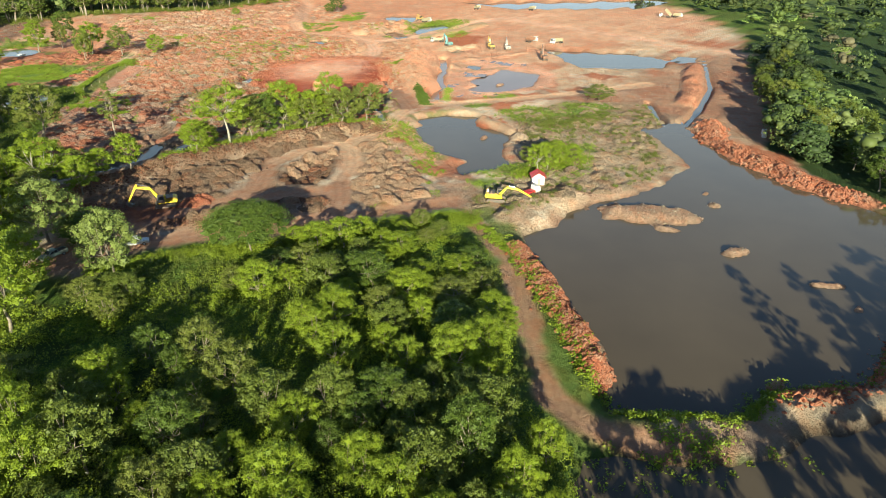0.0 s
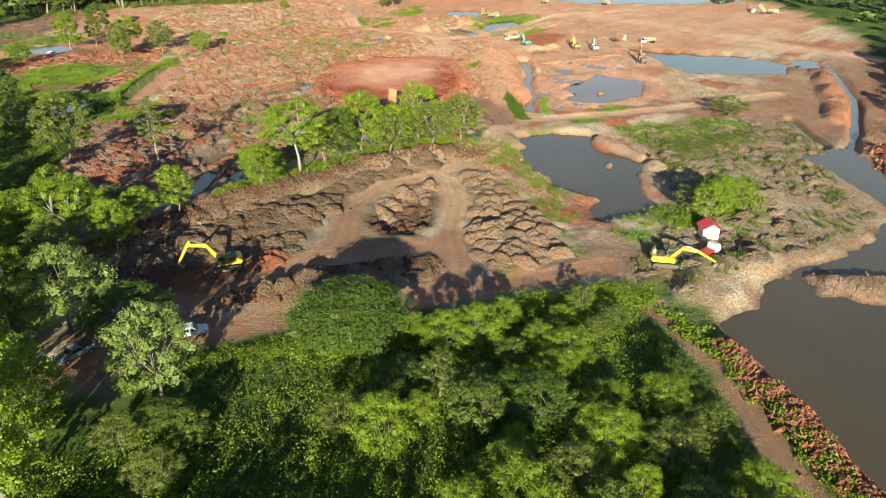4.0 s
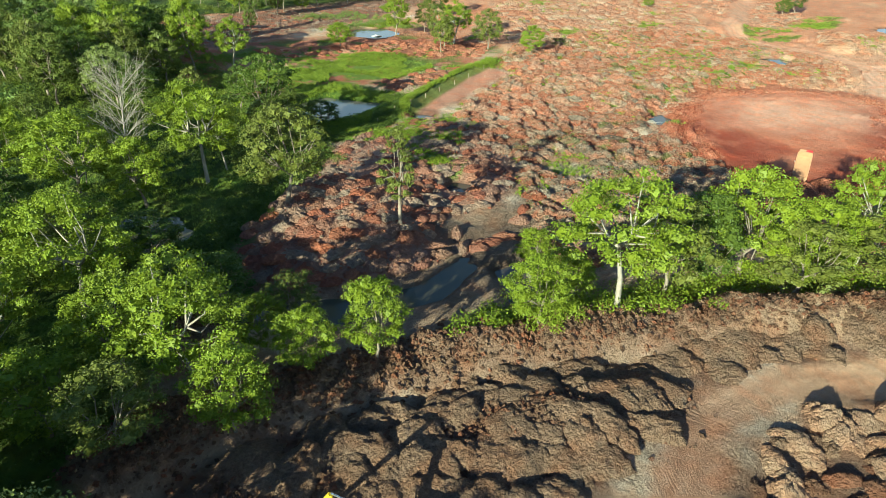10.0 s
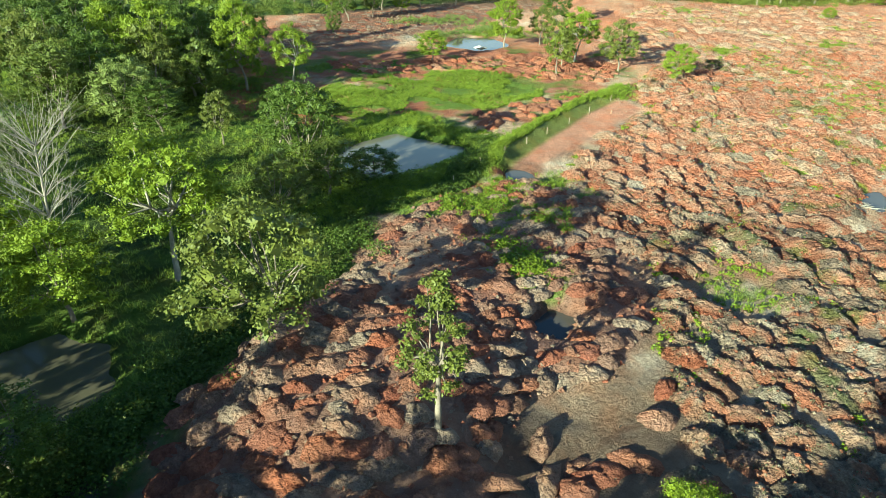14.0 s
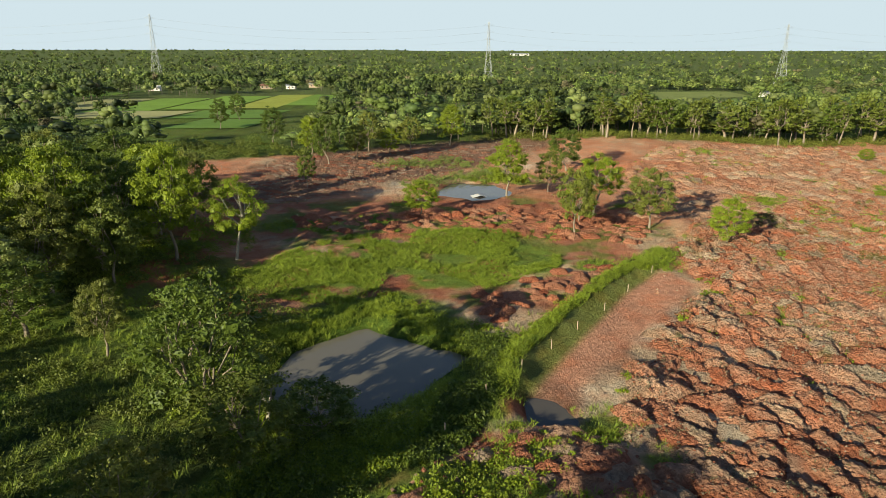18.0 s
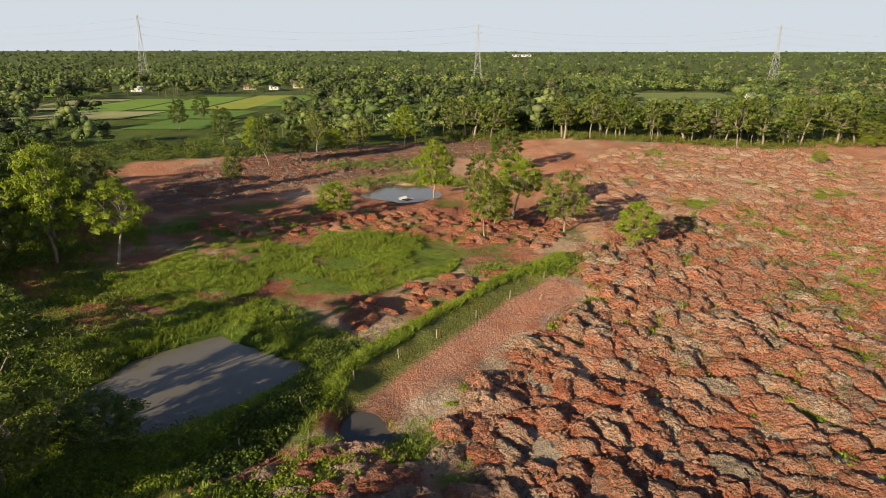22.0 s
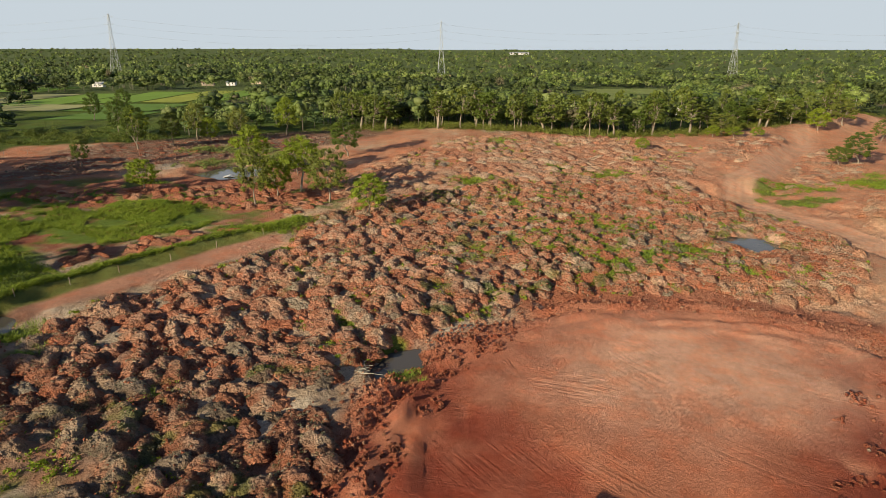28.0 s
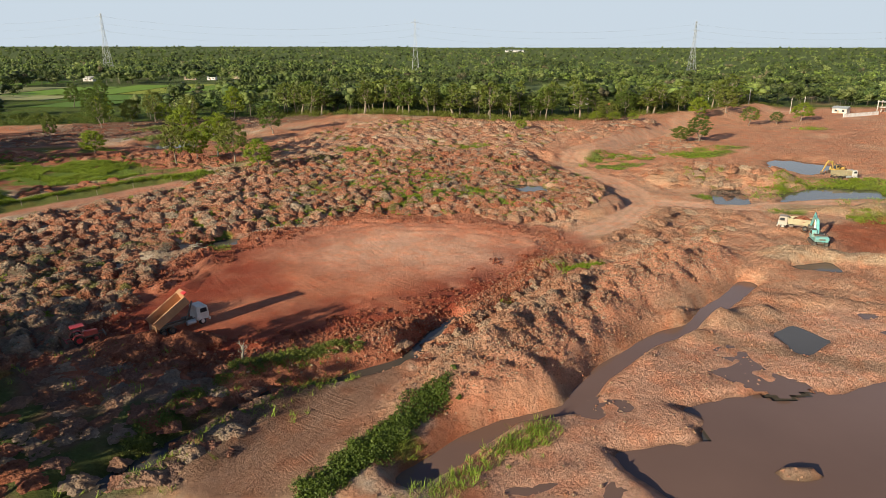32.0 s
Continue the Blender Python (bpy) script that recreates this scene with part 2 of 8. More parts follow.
def leaves(name, a, b, c):
    b, c = (tuple(0.55 * p + 0.45 * q for p, q in zip(a, o)) for o in (b, c))
    return material(name, a, 0.55, 0.2, 1.2, 0.0, island=[a, b, c], spec=0.35, translucent=0.28)


M_LEAF = [
    leaves("leaf_fresh", (0.186, 0.238, 0.012), (0.285, 0.322, 0.020), (0.108, 0.158, 0.010)),
    leaves("leaf_dark", (0.090, 0.128, 0.014), (0.140, 0.178, 0.021), (0.056, 0.085, 0.011)),
    leaves("leaf_olive", (0.149, 0.166, 0.024), (0.212, 0.217, 0.037), (0.094, 0.115, 0.018)),
    leaves("leaf_grey", (0.20, 0.235, 0.052), (0.27, 0.30, 0.075), (0.14, 0.175, 0.035)),
]
M_LEAF.append(leaves("leaf_deep", (0.118, 0.146, 0.019), (0.182, 0.200, 0.030), (0.080, 0.102, 0.014)))
M_GRASSBLADE = leaves("grass_blades", (0.240, 0.310, 0.029), (0.336, 0.370, 0.047), (0.156, 0.220, 0.021))
M_DRYWEED = leaves("dry_weed", (0.16, 0.15, 0.075), (0.25, 0.22, 0.13), (0.09, 0.10, 0.04))


M_WOODTONE = material("wood_crowns", GRASS, 0.6, 0.2, 0.5, 0.0, attribute="tone", spec=0.3, translucent=0.25)


def water_material(name, colour, rough):
    m = bpy.data.materials.new(name)
    m.use_nodes = True
    n, l = m.node_tree.nodes, m.node_tree.links
    b = n["Principled BSDF"]
    geo = n.new("ShaderNodeNewGeometry")
    x = n.new("ShaderNodeTexNoise")
    x.inputs["Scale"].default_value, x.inputs["Detail"].default_value = 0.05, 4
    l.new(geo.outputs["Position"], x.inputs["Vector"])
    mr = n.new("ShaderNodeMapRange")
    mr.inputs["To Min"].default_value, mr.inputs["To Max"].default_value = 0.75, 1.25
    l.new(x.outputs["Fac"], mr.inputs["Value"])
    mul = n.new("ShaderNodeVectorMath")
    mul.operation = "SCALE"
    mul.inputs[0].default_value = colour
    l.new(mr.outputs[0], mul.inputs["Scale"])
    l.new(mul.outputs[0], b.inputs["Base Color"])
    b.inputs["Roughness"].default_value, b.inputs["IOR"].default_value = rough, 1.33
    w = n.new("ShaderNodeTexNoise")
    w.inputs["Scale"].default_value, w.inputs["Detail"].default_value = 1.7, 3
    l.new(geo.outputs["Position"], w.inputs["Vector"])
    bp = n.new("ShaderNodeBump")
    bp.inputs["Strength"].default_value, bp.inputs["Distance"].default_value = 0.12, 0.03
    l.new(w.outputs["Fac"], bp.inputs["Height"])
    l.new(bp.outputs[0], b.inputs["Normal"])
    return m


M_WATER = water_material("murky_water", (0.098, 0.073, 0.047), 0.06)
M_MILKY = water_material("milky_pond_water", (0.16, 0.14, 0.11), 0.05)
M_MARSH = water_material("marsh_water", (0.11, 0.095, 0.06), 0.12)
M_PINKMUD = water_material("pink_mud_water", (0.20, 0.12, 0.09), 0.08)
M_RAINWATER = water_material("rain_water", (0.10, 0.085, 0.07), 0.04)

# ---- helpers for meshes ----
def part(name, bm, material_, parent=None, label=""):
    """Links a bmesh as one mesh object under a thing or part."""
    me = bpy.data.meshes.new(name)
    bm.to_mesh(me)
    bm.free()
    me.materials.append(material_)
    ob = new(name, me)
    ob.parent = parent
    if label:
        ob["label"] = label
    return ob


def raw_mesh(name, verts, faces, material_, smooth=True):
    """A mesh from arrays; every face has as many corners as faces has columns."""
    verts, faces = np.asarray(verts, np.float32), np.asarray(faces, np.int32)
    me = bpy.data.meshes.new(name)
    k = faces.shape[1]
    me.vertices.add(len(verts))
    me.vertices.foreach_set("co", verts.ravel())
    me.loops.add(faces.size)
    me.loops.foreach_set("vertex_index", faces.ravel())
    me.polygons.add(len(faces))
    me.polygons.foreach_set("loop_start", np.arange(0, faces.size, k, dtype=np.int32))
    me.polygons.foreach_set("use_smooth", np.ascontiguousarray(np.broadcast_to(smooth, len(faces))))
    me.update(calc_edges=True)
    me.materials.append(material_)
    return me


def hash01(i, j, seed):
    n = (i.astype(np.int64) * 374761393 + j.astype(np.int64) * 668265263 + seed * 1442695041) & 0x7FFFFFFF
    n = ((n ^ (n >> 13)) * 1274126177) & 0x7FFFFFFF
    return ((n ^ (n >> 16)) & 0xFFFFFF) / float(0xFFFFFF)


def vnoise(x, y, seed=0):
    """Smooth value noise, 0 to 1, on arrays."""
    i, j = np.floor(x), np.floor(y)
    u, v = x - i, y - j
    u, v = u * u * (3 - 2 * u), v * v * (3 - 2 * v)
    a, b = hash01(i, j, seed), hash01(i + 1, j, seed)
    c, d = hash01(i, j + 1, seed), hash01(i + 1, j + 1, seed)
    return (a * (1 - u) + b * u) * (1 - v) + (c * (1 - u) + d * u) * v


def fbm(x, y, size, octaves=4, seed=0):
    total, amp, out = 0.0, 1.0, 0.0
    for k in range(octaves):
        out = out + amp * vnoise(x / size * 2 ** k, y / size * 2 ** k, seed + k * 17)
        total += amp
        amp *= 0.55
    return out / total


def smooth(a, b, v):
    t = np.clip((v - a) / (b - a), 0, 1)
    return t * t * (3 - 2 * t)


def poly_dist(x, y, pts):
    """Signed distance to a polygon, negative inside."""
    best, inside = np.full(x.shape, 1e9), np.zeros(x.shape, bool)
    for (ax, ay), (bx, by) in zip(pts, pts[1:] + pts[:1]):
        ex, ey = bx - ax, by - ay
        t = np.clip(((x - ax) * ex + (y - ay) * ey) / (ex * ex + ey * ey + 1e-9), 0, 1)
        best = np.minimum(best, np.hypot(x - ax - t * ex, y - ay - t * ey))
        cross = ((ay > y) != (by > y)) & (x < (bx - ax) * (y - ay) / (by - ay + 1e-12) + ax)
        inside ^= cross
    return np.where(inside, -best, best)


def line_dist(x, y, pts):
    """Distance to a polyline, the place along it in metres, and the side."""
    best, along, run, side = np.full(x.shape, 1e9), np.zeros(x.shape), 0.0, np.zeros(x.shape)
    for (ax, ay), (bx, by) in zip(pts, pts[1:]):
        ex, ey = bx - ax, by - ay
        n = math.hypot(ex, ey)
        t = np.clip(((x - ax) * ex + (y - ay) * ey) / (n * n), 0, 1)
        d = np.hypot(x - ax - t * ex, y - ay - t * ey)
        near = d < best
        along = np.where(near, run + t * n, along)
        side = np.where(near, ((x - ax) * ey - (y - ay) * ex) / n, side)
        best = np.minimum(best, d)
        run += n
    return best, along, side


# ---- the plan ----
PLATEAU = [(20, 44), (66, 44), (84, 50), (99, 58), (120, 60), (140, 56), (148, 61), (156, 74), (161, 92), (156, 110), (154, 128), (180, 140), (205, 180), (240, 230), (330, 300), (380, 420), (-20, 420), (10, 200), (30, 130)]


def base_z(x, y):
    """The lie of the land, with the dumping terrace that stands above the red pad."""
    x, y = np.asarray(x, float), np.asarray(y, float)
    far = np.clip((np.hypot(x - 60, y) - 900) / 3400, 0, 1)
    terrace = 2.0 * smooth(25, 95, x) + 0.025 * np.clip(y - 110, 0, 100) * smooth(40, 100, x)
    return 1.5 - 0.029 * np.clip(x, -70, 170) + 0.0168 * np.clip(y, -200, 130) + 33 * far * far + terrace * smooth(2, -9, poly_dist(x, y, PLATEAU))


MINE = [(-50, -82), (-34, -52), (-25, -24), (-24, -11), (-18, 0), (-11, 13), (-5, 28), (5, 38), (14, 50), (10, 66), (-22, 72), (-36, 100), (-46, 125),
        (-66, 185), (-20, 212), (20, 240), (60, 250), (110, 236), (150, 226), (205, 238), (250, 264), (300, 298), (345, 335), (450, 330), (520, 150), (420, 0), (345, -62),
        (288, -86), (200, -130), (150, -146), (116, -182), (60, -205), (10, -196), (0, -178), (0, -166), (30, -131), (36, -118), (6, -94), (-22, -84)]
PONDS = {
    "lake": (-0.9, [(43, -129), (53, -131), (60, -129), (70, -131), (82, -136), (93, -139), (112, -139), (127, -123), (135, -111), (147, -116),
                    (127, -143), (117, -164), (115, -180), (104, -192), (70, -200), (39, -200), (26, -190), (18, -190), (9, -180), (5, -174), (9, -170),
                    (13, -170), (23, -157), (32, -143)]),
    "flooded_hollow": (-0.9, [(-20, -180), (-6, -176), (3, -186), (10, -194), (24, -202), (50, -214), (40, -232), (-10, -215), (-24, -196)]),
    "pond_north": (-1.2, [(90, -48), (101, -51), (105, -61), (98, -68), (99, -83), (88, -88), (76, -99), (66, -100), (59, -96), (62, -89), (69, -88), (67, -77), (75, -62)]),
    "pond_east": (-1.0, [(235, 11), (241, -10), (257, -39), (255, -62), (236, -67), (206, -40), (220, -17)]),
    "pond_far_east": (-1.0, [(267, -56), (275, -67), (257, -72), (253, -64)]),
    "pond_middle": (-1.0, [(144, -25), (161, -16), (168, -22), (160, -34), (156, -43), (146, -44), (140, -36)]),
    "pond_back": (-1.0, [(246, 148), (262, 127), (240, 112), (232, 125)]),
    "reservoir": (-1.0, [(345, 160), (420, 95), (460, 60), (440, 30), (390, 62), (335, 112)]),
    "farm_pond": (-0.9, [(-18, 54), (-13, 61), (-4, 69), (8, 58), (3, 51), (-4, 43), (-8, 45)]),
    "wood_pond": (-0.9, [(-45, -5), (-44, 1), (-39, 4), (-33, 1), (-30, -5), (-33, -10), (-38, -13)]),
    "pen_pool": (-0.75, [(-30, -18), (-28, -15), (-25.5, -19), (-22.5, -24), (-17, -27.5), (-8, -28.5), (0, -27.5), (6, -23), (8, -23.5), (2, -30), (-8, -32), (-17, -32), (-25, -29)]),
    "marsh_pool": (-0.4, [(8, 150), (15, 164), (27, 162), (31, 150), (19, 141)]),
    "grove_pool": (-0.9, [(12, -24), (19, -22), (18, -29), (12, -32)]),
    "strip_pool": (-0.45, [(15, 44), (15.4, 48), (17.2, 47), (18.8, 43.8), (17, 42.8)]),
    "field_puddle": (-0.35, [(72, 38), (75, 39), (75, 35), (71, 32), (70, 34)]),
    "east_puddle": (-0.35, [(136, 84), (141, 87), (147, 86), (148, 77), (142, 78)]),
    "bench_puddle": (-0.45, [(167, -2), (171, 0), (173, -4), (168, -7)]),
    "loading_puddle": (-0.4, [(187, 27), (194, 29), (193, 25)]),
    "pen_puddle": (-0.2, [(11, 3), (14, 6), (16, 4), (14, 1)]),
    "reed_pond": (-0.5, [(199, 93), (207, 93), (201, 76), (193, 76)]),
    "reed_pond_wide": (-0.5, [(214, 86), (228, 92), (247, 90), (240, 80), (212, 78)]),
    "mud_pond": (-0.8, [(134, -30), (141, -28), (146, -31), (150, -27), (144, -21), (152, -20), (158, -24), (164, -21), (176, -16), (178, -34), (160, -44), (140, -40)]),
}
CHANNELS = {  # half width, drop, line
    "trench": (2.2, -1.6, [(174, 21), (166, 13), (155, 2), (146, -4), (137, -13), (131, -21), (123, -24), (112, -34)]),
    "ditch": (1.9, -1.2, [(119, 3), (115, -2), (111, -10), (103, -15), (95, -19), (88, -28), (78, -42)]),
    "brook_east": (1.8, -1.2, [(270, -72), (248, -83), (216, -99), (176, -111), (150, -117)]),
    "brook_arm": (1.4, -1.2, [(174, -92), (153, -108), (144, -114)]),
    "gully": (0.7, -0.75, [(8, -21), (10, -18), (13, -14), (17, -11), (20, -9)]),
}
ROADS = {  # half width, line
    "main": (3.6, [(-60, -72), (-43, -76), (-32, -78), (-20, -81), (-8, -86), (6, -92), (16, -97), (30, -104), (42, -109)]),
    "causeway": (1.9, [(42, -109), (38, -119), (32, -131), (25, -142), (14, -153), (6, -161), (0, -168), (-1, -175), (3, -184), (12, -191)]),
    "loop": (3.2, [(-22, -70), (-8, -72), (2, -73), (12, -69), (22, -58), (36, -54), (47, -56), (60, -55), (76, -48), (88, -41), (98, -37), (113, -45), (135, -55), (166, -66), (200, -78)]),
    "loop_inner": (3.0, [(2, -73), (12, -78), (24, -83), (30, -80), (41, -71), (48, -62), (49, -56)]),
    "loop_link": (3.0, [(29, -81), (24, -88), (16, -96)]),
    "spur": (4.0, [(96, -37), (103, -25), (108, -16)]),
    "haul": (3.7, [(134, 38), (145, 42), (153, 49), (161, 58), (168, 69), (173, 77), (184, 74), (197, 70), (212, 72), (240, 76), (290, 84), (340, 60)]),
    "haul_north": (4.2, [(172, 76), (174, 90), (172, 103), (166, 115), (163, 127), (171, 145), (186, 160), (204, 185), (232, 215), (262, 262)]),
    "haul_east": (5.0, [(290, 84), (300, 30), (290, -40), (292, -84)]),
    "village": (4.0, [(300, 340), (340, 300), (380, 330), (420, 420)]),
}
GULLY = [(4, -8), (9, -13), (13, -15), (19, -6), (26, -2), (25, -10), (18, -18), (10, -23), (5, -18)]
MUD_FLAT = [(116, -34), (126, -27), (140, -14), (152, -6), (166, 4), (186, 8), (196, -16), (186, -40), (166, -52), (140, -48), (124, -44)]
RED_PAD = [(66, 10), (69, 26), (74, 36), (84, 45), (99, 54), (120, 55), (140, 46), (143, 36), (136, 26), (128, 11), (118, 0), (106, -5), (92, -14), (76, -14), (66, -4)]
SAND_PAD = [(96, -40), (99, -31), (106, -22), (112, -13), (118, -11), (128, 6), (131, 2), (121, -14), (116, -22), (110, -29), (105, -36), (104, -41)]
HOLLOW = [(48, 0), (62, -6), (75, -10), (90, -16), (103, -13), (104, -20), (97, -31), (91, -38), (80, -42), (70, -40), (60, -28), (50, -14)]
STRIP = [(15, 54), (26, 70), (41, 87), (48, 88), (50, 81), (30, 59), (20, 47), (15, 46)]
HEAP_FIELD = [(20, -28), (36, -28), (62, -18), (70, 4), (66, 26), (76, 42), (98, 57), (120, 59), (138, 54), (150, 58), (160, 72), (166, 92), (160, 108), (152, 124), (130, 136), (100, 134), (84, 124),
              (66, 118), (52, 98), (50, 80), (30, 57), (22, 42), (24, 30), (28, 12), (20, -10)]
PEN_TRACK = [(-6, 6), (-4, 6), (3, 18), (4, 24), (0, 23), (-6, 12)]
RED_PEN = [(-22, -22), (-24, -12), (-17, 0), (-10, 13), (-4, 28), (6, 38), (15, 43), (23, 39), (28, 22), (26, 4), (18, -6), (8, -10), (5, -22), (0, -25.5), (-8, -27), (-16, -26.5)]
MEADOW = [(-24, 82), (-12, 104), (7, 111), (28, 108), (26, 94), (8, 81), (-6, 77)]
DIRT_WEST = [(-46, 182), (-28, 214), (4, 236), (49, 262), (68, 242), (34, 201), (10, 169), (-13, 145), (-31, 125), (-42, 128)]
RIDGE_ZONE = [(-26, -54), (-8, -50), (10, -47), (40, -46), (68, -50), (60, -53), (46, -52), (34, -51), (20, -55), (10, -64), (0, -68), (-4, -66), (-14, -60)]
PIT = [(19, -65), (25, -60), (38, -57), (44, -61), (38, -71), (30, -78), (23, -78), (18, -73)]
SHELF = [(42, -110), (60, -107), (75, -103), (92, -90), (104, -80), (112, -66), (150, -70), (172, -95), (150, -112), (128, -120), (108, -136), (90, -136), (62, -128), (42, -126)]
GRASS_SPOTS = [(178, 125, 6), (186, 128, 5), (214, 145, 9), (226, 152, 6), (235, 162, 7), (192, 81, 4), (177, 48, 4), (306, 225, 9), (105, 197, 6), (105, 164, 6), (119, 154, 6), (131, 200, 5), (98, 112, 7), (88, 104, 5), (222, 160, 5), (142, 20, 3), (128, 5, 2.5), (109, 66, 4), (117, 69, 4), (131, 69, 4), (146, 91, 4), (121, 156, 6), (108, 203, 7), (192, 144, 8), (95, 82, 6), (97, 128, 7), (7, 31, 6), (0, 30, 4), (13, 15, 4), (71, 39, 4), (74, 31, 3), (76, -55, 4), (71, -64, 4), (66, -74, 4), (72, -51, 4), (63, -101, 6), (74, -103, 6), (130, -66, 3), (112, -90, 4), (24, -101, 5), (34, -107, 4), (-5, 38, 9), (22, 43, 5), (10, 44, 4), (38, 9, 6), (66, 44, 4), (84, 74, 9), (102, 80, 10), (112, 70, 9), (128, 74, 9), (134, 62, 6), (118, 96, 10),
               (96, 100, 7), (180, 142, 12), (165, 128, 6), (214, 150, 12), (230, 90, 16), (206, 68, 5), (120, -72, 14), (140, -82, 14), (82, -116, 8),
               (60, -106, 8), (100, -105, 10), (116, -52, 6), (134, -48, 8), (70, -50, 6), (96, -14, 4), (110, -30, 4), (98, -16, 4), (138, 22, 4), (200, 100, 8), (226, 60, 8),
               (250, 90, 18), (3, 134, 6), (64, 106, 6), (160, 108, 8), (60, 132, 8), (-20, 114, 8), (30, 110, 5), (20, 120, 6), (-5, 120, 6), (37, 92, 5), (90, 134, 9), (130, 148, 9), (110, 116, 7), (150, 170, 8), (104, 180, 8), (76, 160, 7), (26, 36, 5), (46, 28, 4), (58, 66, 5), (74, 92, 6), (30, 168, 12), (12, 30, 6), (13, 12, 5)]
ISLETS = [(74, -145, 13, 6.0, 1.3, -60), (90, -154, 2.2, 1.8, 1.0, 0), (69, -168, 5, 1.9, 1.0, -30), (67, -186, 5, 1.6, 1.0, -50), (96, -149, 2.4, 1.1, 0.9, 0),
          (62, -193, 2.0, 1.1, 0.8, 0), (69, -152, 3.6, 1.6, 0.7, -60), (28, -190, 1.6, 1.2, 0.9, 0), (90, -78, 2.4, 1.2, 0.7, 20), (152, -34, 3, 1.5, 0.8, 0)]
BANK_WEST = [(36, -120), (34, -133), (27, -145), (18, -158), (10, -170), (4, -174), (2, -180), (-1, -172), (2, -165), (14, -152), (26, -140), (32, -130)]
RIDGES = [  # half width, height, line
    (5.4, 3.3, [(-32, -52), (-28, -49), (-11, -45), (2, -43), (18, -42), (39, -43), (61, -47), (72, -50)]),
    (5.0, 1.1, [(-24, -58), (-8, -55), (8, -54), (20, -54)]),
    (3.2, 1.3, [(-15, -76), (-7, -77.5), (2, -79.5), (14, -83.5), (19, -88)]),
    (4.0, 1.2, [(-2, -83), (8, -88)]),
    (2.6, 1.6, [(34, -135), (28, -145), (18, -159), (10.5, -170)]),
    (5.5, 2.6, [(158, -124), (140, -132), (130, -146), (121, -164), (118, -180)]),
    (8.5, 3.6, [(122, -18), (131, -5), (142, 8), (157, 22), (170, 32)]),
    (4.5, 1.5, [(112, -22), (122, -10), (134, 6), (142, 20)]),
    (4.0, 1.6, [(92, -18), (108, -8), (122, 4), (134, 20), (142, 30)]),
    (4.0, 1.4, [(24, -194), (34, -202), (50, -206), (70, -206)]),
    (8.0, 3.6, [(190, 103), (205, 104), (221, 100)]),
    (4.5, 2.2, [(210, 70), (232, 66), (262, 70)]),
    (5.0, 2.4, [(250, -76), (226, -86), (200, -98), (182, -104)]),
    (4.0, 1.5, [(44, -124), (56, -121), (68, -127)]),
    (3.0, 1.6, [(103, -66), (101, -76), (96, -88)]),
    (2.2, 1.0, [(153, -3), (159, -5.5), (166, -8), (172, -12), (180, -14)]),
    (4.0, 1.6, [(184, 31), (193, 33), (203, 28)]),
    (4.0, 1.8, [(156, 3), (162, 1), (168, 4)]),
    (2.0, 0.9, [(172, 12), (184, 8), (200, 2), (214, -2)]),
    (3.0, 1.3, [(152, 44), (162, 48), (172, 58), (176, 66)]),
    (2.6, 1.3, [(92, -36), (98, -28), (104, -21), (110, -12)]),
    (4.0, 1.2, [(-26, 12), (-16, 30), (0, 42), (14, 52), (34, 80), (50, 97)]),
]


def grid_axis(lo, hi, step, far):
    core = np.arange(lo, hi + step / 2, step)
    grow, d, x = [], step, 0.0
    while x < far:
        d *= 1.11
        x += d
        grow.append(x)
    grow = np.array(grow)
    return np.concatenate([(lo - grow)[::-1], core, core[-1] + grow])


def shore_wobble(x, y):
    return (fbm(x, y, 9, 4, 61) - 0.5) * 5.5


def pond_size(pts):
    cx, cy = np.mean(np.array(pts), 0)
    return min(1.0, abs(poly_dist(np.array([cx]), np.array([cy]), pts)[0]) / 7.0)


